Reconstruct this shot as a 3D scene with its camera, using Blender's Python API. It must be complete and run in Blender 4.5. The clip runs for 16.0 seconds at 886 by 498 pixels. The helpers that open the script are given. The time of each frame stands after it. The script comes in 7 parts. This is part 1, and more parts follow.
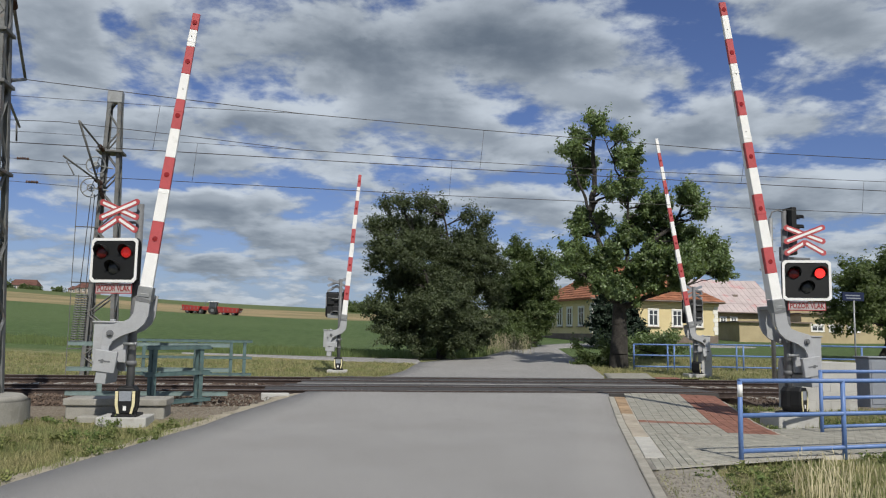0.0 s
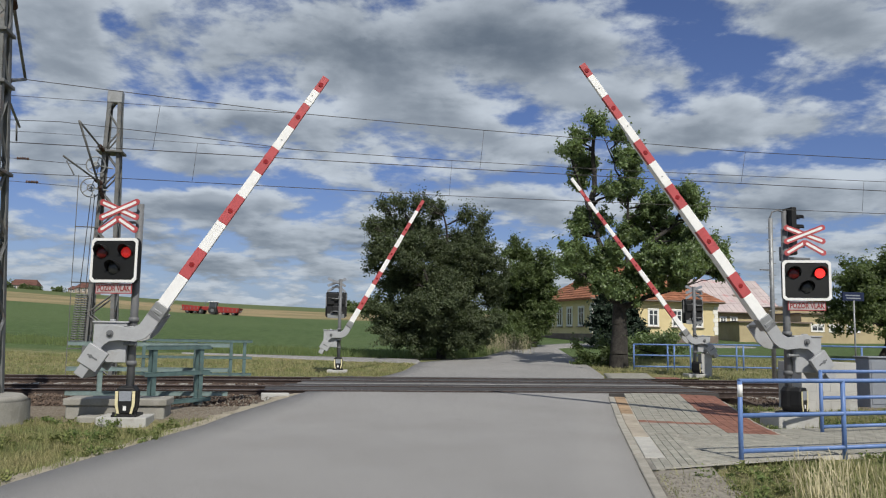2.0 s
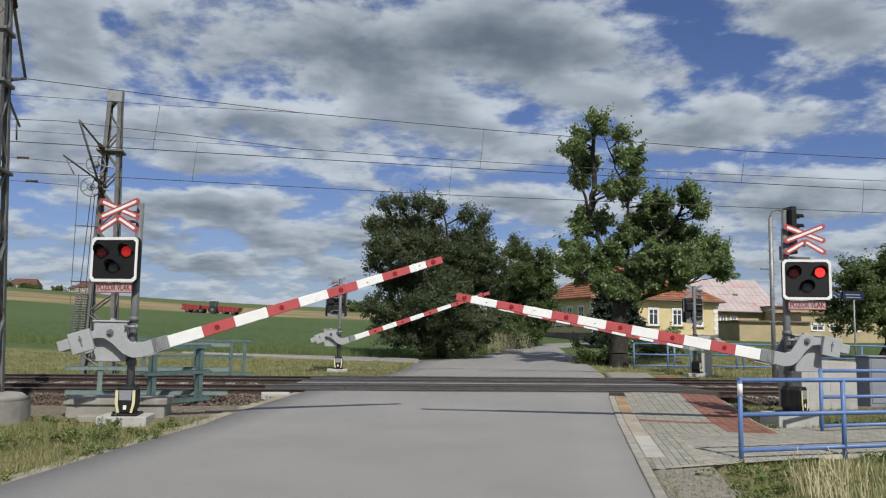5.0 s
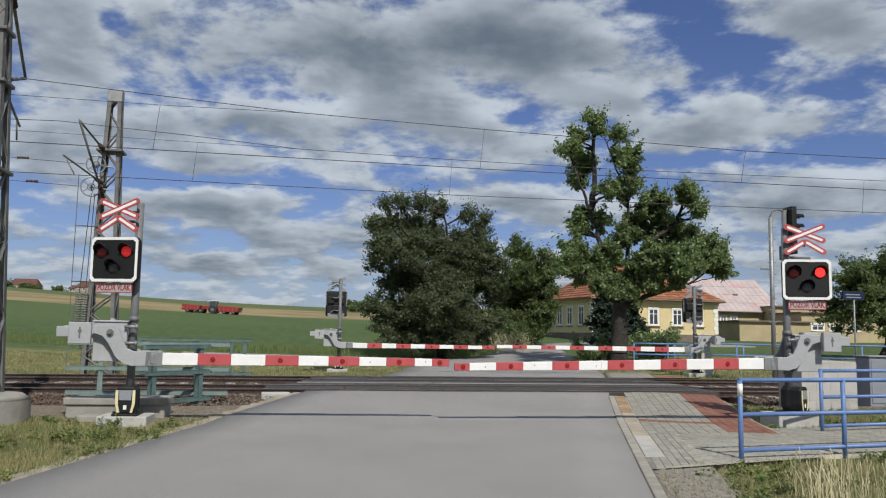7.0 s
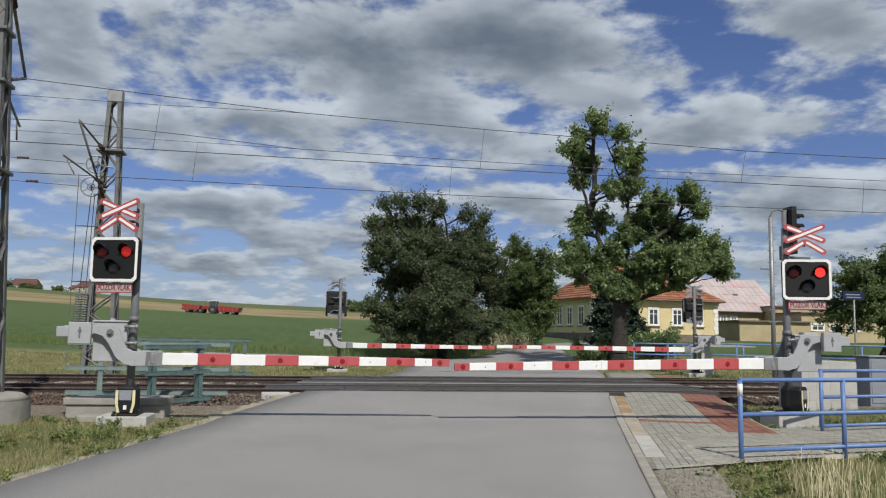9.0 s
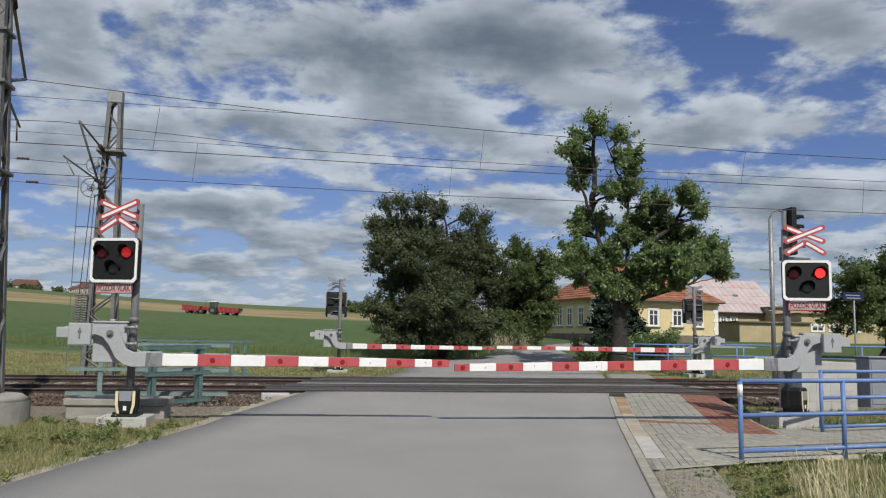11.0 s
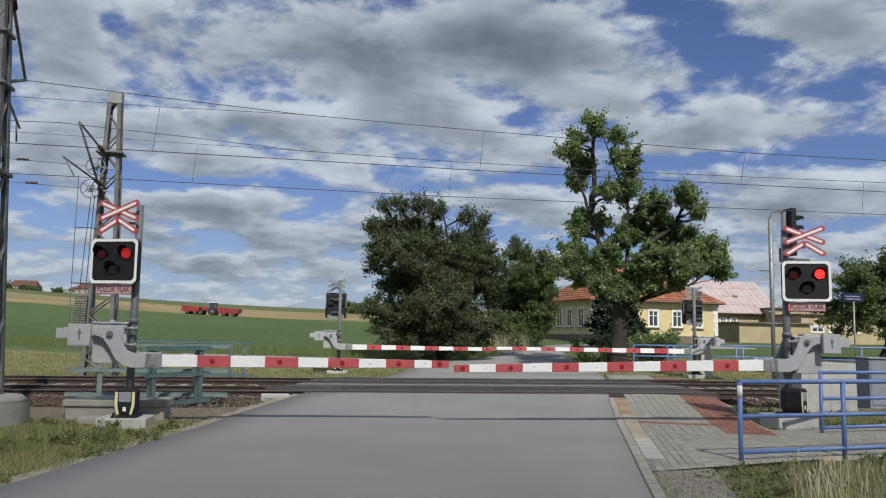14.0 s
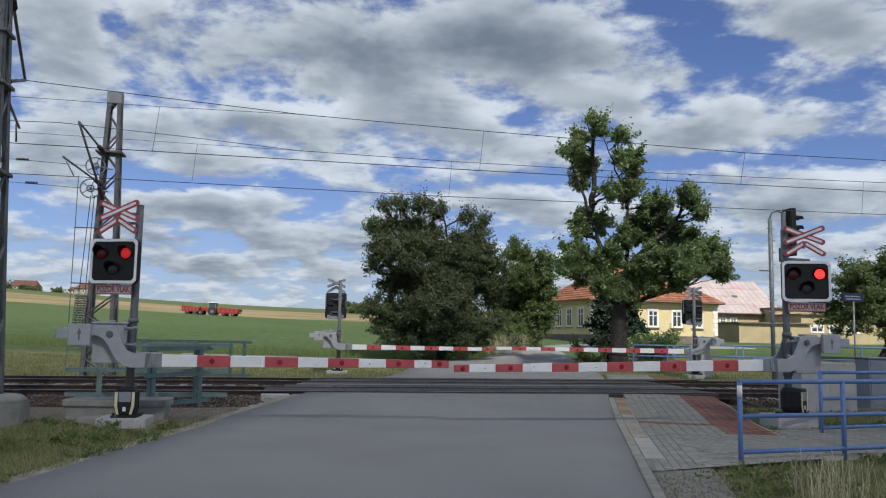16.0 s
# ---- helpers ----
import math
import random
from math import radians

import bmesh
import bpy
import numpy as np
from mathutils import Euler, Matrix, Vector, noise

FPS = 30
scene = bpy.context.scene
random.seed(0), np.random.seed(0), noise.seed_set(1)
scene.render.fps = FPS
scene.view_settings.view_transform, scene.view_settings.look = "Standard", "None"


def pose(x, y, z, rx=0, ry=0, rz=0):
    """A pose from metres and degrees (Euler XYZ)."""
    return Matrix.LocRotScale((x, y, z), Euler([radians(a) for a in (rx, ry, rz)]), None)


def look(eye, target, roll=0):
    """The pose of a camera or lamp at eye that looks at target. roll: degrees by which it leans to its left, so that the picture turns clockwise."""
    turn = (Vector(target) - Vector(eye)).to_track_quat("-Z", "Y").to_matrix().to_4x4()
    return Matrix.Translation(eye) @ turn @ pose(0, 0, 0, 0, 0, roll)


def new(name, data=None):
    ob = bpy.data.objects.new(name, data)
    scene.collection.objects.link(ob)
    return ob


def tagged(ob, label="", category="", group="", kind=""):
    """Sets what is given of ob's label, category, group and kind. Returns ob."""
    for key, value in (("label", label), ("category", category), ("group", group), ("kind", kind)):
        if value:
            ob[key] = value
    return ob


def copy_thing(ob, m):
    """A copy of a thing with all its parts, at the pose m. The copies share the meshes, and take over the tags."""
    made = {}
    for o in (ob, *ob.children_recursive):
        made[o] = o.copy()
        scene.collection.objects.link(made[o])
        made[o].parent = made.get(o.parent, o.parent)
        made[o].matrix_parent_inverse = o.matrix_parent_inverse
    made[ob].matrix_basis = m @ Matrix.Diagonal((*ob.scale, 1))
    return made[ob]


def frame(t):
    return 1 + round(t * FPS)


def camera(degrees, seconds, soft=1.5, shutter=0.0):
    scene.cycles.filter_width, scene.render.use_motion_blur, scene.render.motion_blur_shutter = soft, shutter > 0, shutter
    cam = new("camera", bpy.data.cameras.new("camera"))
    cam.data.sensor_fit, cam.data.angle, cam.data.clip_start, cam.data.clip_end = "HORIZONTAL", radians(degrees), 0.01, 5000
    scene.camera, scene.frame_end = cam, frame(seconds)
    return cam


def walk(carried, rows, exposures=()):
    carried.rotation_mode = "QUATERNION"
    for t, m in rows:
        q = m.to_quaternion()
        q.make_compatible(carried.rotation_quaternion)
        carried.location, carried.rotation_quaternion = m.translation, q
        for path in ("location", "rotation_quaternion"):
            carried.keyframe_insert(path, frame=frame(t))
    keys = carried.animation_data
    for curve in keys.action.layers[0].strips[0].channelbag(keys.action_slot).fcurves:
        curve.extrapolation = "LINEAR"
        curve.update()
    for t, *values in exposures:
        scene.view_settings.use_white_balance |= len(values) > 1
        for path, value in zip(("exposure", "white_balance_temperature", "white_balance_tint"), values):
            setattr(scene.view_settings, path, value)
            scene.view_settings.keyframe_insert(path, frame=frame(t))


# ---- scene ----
# ---------------------------------------------------------------- camera
EYE = (0.0, 0.0, 1.53)


def aim(pitch, yaw=0.0):
    p, w = radians(pitch), radians(yaw)
    t = (math.sin(w) * math.cos(p), math.cos(w) * math.cos(p), EYE[2] + math.sin(p))
    return look(EYE, t, roll=1.05)


cam = camera(58.23, 16.0, soft=1.15)
walk(cam, [(0.0, aim(6.125)), (3.4, aim(6.125)), (4.0, aim(6.075)), (6.4, aim(6.065, -0.01)), (9.0, aim(6.065, -0.01)),
           (11.4, aim(6.125, -0.01)), (13.0, aim(6.125, -0.01)), (13.6, aim(6.185)), (16.0, aim(6.185, 0.02))],
     exposures=[(0.0, 0.0), (13.2, 0.0), (14.6, 0.14), (16.0, 0.30)])

# ---------------------------------------------------------------- sun and sky
SUN_FROM = Vector((0.29, -0.87, 1.0)).normalized()
sun = new("sun", bpy.data.lights.new("sun", "SUN"))
sun.data.energy, sun.data.angle, sun.data.color = 4.3, radians(0.6), (1.0, 0.95, 0.87)
sun.matrix_world = look(tuple(SUN_FROM * 50), (0, 0, 0))

world = bpy.data.worlds.new("sky")
scene.world = world
world.use_nodes = True
wt = world.node_tree
wt.nodes.clear()


def node(tree, kind, **kw):
    n = tree.nodes.new(kind)
    for k, v in kw.items():
        if k == "ins":
            for i, val in v.items():
                if isinstance(val, bpy.types.NodeSocket):
                    tree.links.new(val, n.inputs[i])
                else:
                    n.inputs[i].default_value = val
        elif k == "operation":
            n.operation = v
        elif k == "blend_type":
            n.blend_type = v
        elif k == "data_type":
            n.data_type = v
    return n


def calc(tree, op, a, b=0.0, c=0.0, clamp=False):
    n = node(tree, "ShaderNodeMath", operation=op, ins={0: a, 1: b, 2: c})
    n.use_clamp = clamp
    return n.outputs[0]


def blend(tree, f, a, b, mode="MIX"):
    n = node(tree, "ShaderNodeMix", data_type="RGBA", blend_type=mode, ins={0: f, 6: a, 7: b})
    return n.outputs[2]


def ramp(tree, f, lo, hi, a=0.0, b=1.0):
    n = node(tree, "ShaderNodeMapRange", ins={0: f, 1: lo, 2: hi, 3: a, 4: b})
    n.interpolation_type = "SMOOTHSTEP"
    return n.outputs[0]


def noise_of(tree, vec, scale, detail=6.0, rough=0.55, dist=0.0):
    n = node(tree, "ShaderNodeTexNoise", ins={"Vector": vec, "Scale": scale, "Detail": detail, "Roughness": rough, "Distortion": dist})
    return n.outputs["Fac"]


def build_sky():
    sky = wt.nodes.new("ShaderNodeTexSky")
    sky.sky_type, sky.sun_disc = "NISHITA", False
    sky.sun_elevation = math.asin(SUN_FROM.z)
    sky.sun_rotation = math.atan2(SUN_FROM.x, SUN_FROM.y)
    sky.air_density, sky.dust_density, sky.ozone_density = 1.0, 0.6, 2.0
    tc = wt.nodes.new("ShaderNodeTexCoord")
    way = tc.outputs["Generated"]
    sep = node(wt, "ShaderNodeSeparateXYZ", ins={0: way})
    x, y, z = sep.outputs
    # a flat layer of cloud seen in perspective
    zz = calc(wt, "ADD", calc(wt, "MAXIMUM", z, 0.0), 0.22)
    flat = node(wt, "ShaderNodeCombineXYZ", ins={0: calc(wt, "DIVIDE", x, zz), 1: calc(wt, "DIVIDE", y, zz), 2: 3.7}).outputs[0]
    shape = noise_of(wt, flat, 3.3, 9.0, 0.56, 0.12)
    above = node(wt, "ShaderNodeVectorMath", operation="MULTIPLY", ins={0: flat, 1: (0.965, 0.965, 1.0)}).outputs[0]
    higher = noise_of(wt, above, 3.3, 6.0, 0.52, 0.12)
    fine = noise_of(wt, flat, 11.0, 7.0, 0.58, 0.2)
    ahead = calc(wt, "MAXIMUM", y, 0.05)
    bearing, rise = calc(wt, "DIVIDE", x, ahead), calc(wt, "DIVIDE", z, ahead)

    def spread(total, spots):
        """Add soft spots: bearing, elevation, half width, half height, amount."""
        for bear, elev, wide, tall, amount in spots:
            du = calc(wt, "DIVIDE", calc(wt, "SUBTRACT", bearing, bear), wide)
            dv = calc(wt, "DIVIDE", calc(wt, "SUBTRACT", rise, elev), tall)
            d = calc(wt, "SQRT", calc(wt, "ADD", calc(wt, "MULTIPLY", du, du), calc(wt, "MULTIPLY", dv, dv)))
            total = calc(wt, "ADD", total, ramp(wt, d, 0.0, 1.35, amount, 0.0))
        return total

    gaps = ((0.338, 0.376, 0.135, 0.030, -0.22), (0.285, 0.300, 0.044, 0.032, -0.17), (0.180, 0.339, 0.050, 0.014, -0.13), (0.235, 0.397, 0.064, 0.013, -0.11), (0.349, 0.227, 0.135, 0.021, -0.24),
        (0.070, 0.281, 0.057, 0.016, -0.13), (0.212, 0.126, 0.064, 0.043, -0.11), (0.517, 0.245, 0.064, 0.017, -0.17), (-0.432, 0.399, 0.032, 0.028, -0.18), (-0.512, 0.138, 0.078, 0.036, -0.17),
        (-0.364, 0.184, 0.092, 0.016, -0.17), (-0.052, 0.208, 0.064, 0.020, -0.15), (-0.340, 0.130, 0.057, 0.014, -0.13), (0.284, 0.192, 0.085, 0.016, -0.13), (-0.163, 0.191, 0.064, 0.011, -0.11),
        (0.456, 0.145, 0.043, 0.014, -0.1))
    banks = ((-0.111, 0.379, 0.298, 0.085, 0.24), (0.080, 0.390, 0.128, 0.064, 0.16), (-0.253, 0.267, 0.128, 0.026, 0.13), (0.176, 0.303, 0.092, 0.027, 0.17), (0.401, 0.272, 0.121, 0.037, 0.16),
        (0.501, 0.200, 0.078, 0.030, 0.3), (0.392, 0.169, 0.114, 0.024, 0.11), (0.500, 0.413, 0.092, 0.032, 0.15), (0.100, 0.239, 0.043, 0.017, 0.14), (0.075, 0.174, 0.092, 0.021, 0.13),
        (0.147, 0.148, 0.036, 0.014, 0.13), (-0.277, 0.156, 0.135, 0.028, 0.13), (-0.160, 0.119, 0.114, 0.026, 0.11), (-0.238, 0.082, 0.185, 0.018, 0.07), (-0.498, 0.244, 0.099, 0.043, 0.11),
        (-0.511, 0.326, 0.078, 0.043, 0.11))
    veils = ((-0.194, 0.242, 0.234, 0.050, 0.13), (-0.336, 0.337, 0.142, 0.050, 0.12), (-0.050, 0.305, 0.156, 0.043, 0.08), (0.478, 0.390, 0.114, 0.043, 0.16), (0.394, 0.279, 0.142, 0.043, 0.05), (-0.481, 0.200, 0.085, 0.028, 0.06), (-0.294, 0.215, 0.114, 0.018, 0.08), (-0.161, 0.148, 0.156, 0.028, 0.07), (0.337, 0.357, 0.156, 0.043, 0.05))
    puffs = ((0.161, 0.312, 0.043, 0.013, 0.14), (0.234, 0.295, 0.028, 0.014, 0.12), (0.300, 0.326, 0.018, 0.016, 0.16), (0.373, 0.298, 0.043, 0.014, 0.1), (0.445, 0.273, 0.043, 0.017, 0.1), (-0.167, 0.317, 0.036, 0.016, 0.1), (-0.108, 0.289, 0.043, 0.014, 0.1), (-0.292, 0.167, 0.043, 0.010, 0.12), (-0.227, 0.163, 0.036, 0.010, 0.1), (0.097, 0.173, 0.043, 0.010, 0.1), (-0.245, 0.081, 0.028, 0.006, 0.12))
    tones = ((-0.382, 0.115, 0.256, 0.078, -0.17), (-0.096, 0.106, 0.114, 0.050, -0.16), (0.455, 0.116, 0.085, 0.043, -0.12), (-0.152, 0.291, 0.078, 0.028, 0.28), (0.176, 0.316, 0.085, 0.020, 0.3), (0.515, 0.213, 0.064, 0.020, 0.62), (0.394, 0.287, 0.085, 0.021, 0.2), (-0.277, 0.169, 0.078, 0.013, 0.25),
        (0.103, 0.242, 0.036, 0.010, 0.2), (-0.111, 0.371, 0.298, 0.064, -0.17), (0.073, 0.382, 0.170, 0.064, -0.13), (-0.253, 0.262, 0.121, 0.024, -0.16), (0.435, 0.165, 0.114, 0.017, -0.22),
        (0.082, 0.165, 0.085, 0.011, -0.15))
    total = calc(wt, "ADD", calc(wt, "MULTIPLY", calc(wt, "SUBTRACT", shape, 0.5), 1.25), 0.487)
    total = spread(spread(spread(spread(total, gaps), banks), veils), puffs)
    wisp = calc(wt, "MULTIPLY", calc(wt, "SUBTRACT", fine, 0.5), 0.36)
    cover = ramp(wt, calc(wt, "ADD", total, wisp), 0.37, 0.57)
    thick = ramp(wt, calc(wt, "ADD", total, calc(wt, "MULTIPLY", wisp, 0.5)), 0.52, 0.86)
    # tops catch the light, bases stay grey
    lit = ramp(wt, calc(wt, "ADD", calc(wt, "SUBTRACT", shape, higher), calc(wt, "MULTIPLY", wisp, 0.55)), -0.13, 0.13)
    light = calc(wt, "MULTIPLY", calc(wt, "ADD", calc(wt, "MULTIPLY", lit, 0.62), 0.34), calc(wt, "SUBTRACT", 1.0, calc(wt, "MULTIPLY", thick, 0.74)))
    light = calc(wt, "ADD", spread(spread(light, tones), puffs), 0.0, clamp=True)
    body = blend(wt, light, (0.136, 0.170, 0.211, 1), (0.575, 0.635, 0.70, 1))
    haze = ramp(wt, z, 0.0, 0.16, 0.5, 0.0)
    blue = blend(wt, 1.0, sky.outputs[0], (0.78, 0.84, 1.18, 1), "MULTIPLY")
    air = node(wt, "ShaderNodeVectorMath", operation="SCALE", ins={0: blue, 3: 0.070}).outputs[0]
    air = blend(wt, haze, air, (0.28, 0.39, 0.54, 1))
    both = blend(wt, calc(wt, "MULTIPLY", cover, 0.94), air, body)
    back = node(wt, "ShaderNodeBackground", ins={0: both, 1: 1.0})
    out = wt.nodes.new("ShaderNodeOutputWorld")
    wt.links.new(back.outputs[0], out.inputs[0])


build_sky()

# ---------------------------------------------------------------- materials


def mat(name, base, rough=0.7, metal=0.0, var=0.18, scale=6.0, fine=60.0, fine_var=0.12, bump=0.15, bump_dist=0.005,
        tint=None, spots=None, random_var=0.0, transmission=0.0, emit=None, spec=0.4, island_var=0.0, sss=None):
    """Base colour with stains at a large scale and grain at a small one, and a fine relief."""
    m = bpy.data.materials.new(name)
    m.use_nodes = True
    t = m.node_tree
    b = t.nodes["Principled BSDF"]
    tc = t.nodes.new("ShaderNodeTexCoord")
    vec = tc.outputs["Object"]
    if random_var:
        info = t.nodes.new("ShaderNodeObjectInfo")
        off = node(t, "ShaderNodeVectorMath", operation="ADD", ins={0: vec, 1: calc(t, "MULTIPLY", info.outputs["Random"], 40.0)})
        vec = off.outputs[0]
    big = noise_of(t, vec, scale, 5.0, 0.6)
    small = noise_of(t, vec, fine, 4.0, 0.65)
    base4 = (*base, 1)
    second = (*(tint or [c * (1 - 1.6 * var) for c in base]), 1)
    col = blend(t, ramp(t, big, 0.3, 0.7), base4, second)
    grain = ramp(t, small, 0.25, 0.75, 1 - fine_var, 1 + fine_var)
    g3 = node(t, "ShaderNodeCombineXYZ", ins={0: grain, 1: grain, 2: grain}).outputs[0]
    col = blend(t, 1.0, col, g3, "MULTIPLY")
    if spots:
        sc, sz, amount = spots
        v = noise_of(t, vec, sz, 6.0, 0.7, 0.4)
        col = blend(t, ramp(t, v, 0.56, 0.68, 0.0, amount), col, (*sc, 1))
    if random_var:
        k = ramp(t, info.outputs["Random"], 0.0, 1.0, 1 - random_var, 1 + random_var)
        k3 = node(t, "ShaderNodeCombineXYZ", ins={0: k, 1: k, 2: k}).outputs[0]
        col = blend(t, 1.0, col, k3, "MULTIPLY")
    if island_var:
        geo = t.nodes.new("ShaderNodeNewGeometry")
        k = ramp(t, geo.outputs["Random Per Island"], 0.0, 1.0, 1 - island_var, 1 + island_var)
        k3 = node(t, "ShaderNodeCombineXYZ", ins={0: k, 1: k, 2: calc(t, "MULTIPLY", k, 0.95)}).outputs[0]
        col = blend(t, 1.0, col, k3, "MULTIPLY")
    t.links.new(col, b.inputs["Base Color"])
    t.links.new(ramp(t, big, 0.2, 0.8, max(0.03, rough - 0.1), min(1, rough + 0.08)), b.inputs["Roughness"])
    b.inputs["Metallic"].default_value = metal
    b.inputs["Specular IOR Level"].default_value = spec
    if bump:
        bn = node(t, "ShaderNodeBump", ins={"Strength": bump, "Distance": bump_dist, "Height": small})
        t.links.new(bn.outputs[0], b.inputs["Normal"])
    if transmission:
        b.inputs["Transmission Weight"].default_value = transmission
    if emit:
        b.inputs["Emission Color"].default_value = (*emit[0], 1)
        b.inputs["Emission Strength"].default_value = emit[1]
    if sss:
        tr = node(t, "ShaderNodeBsdfTranslucent", ins={0: (*sss, 1)})
        mx = node(t, "ShaderNodeMixShader", ins={0: 0.35, 1: b.outputs[0], 2: tr.outputs[0]})
        t.links.new(mx.outputs[0], t.nodes["Material Output"].inputs[0])
    return m


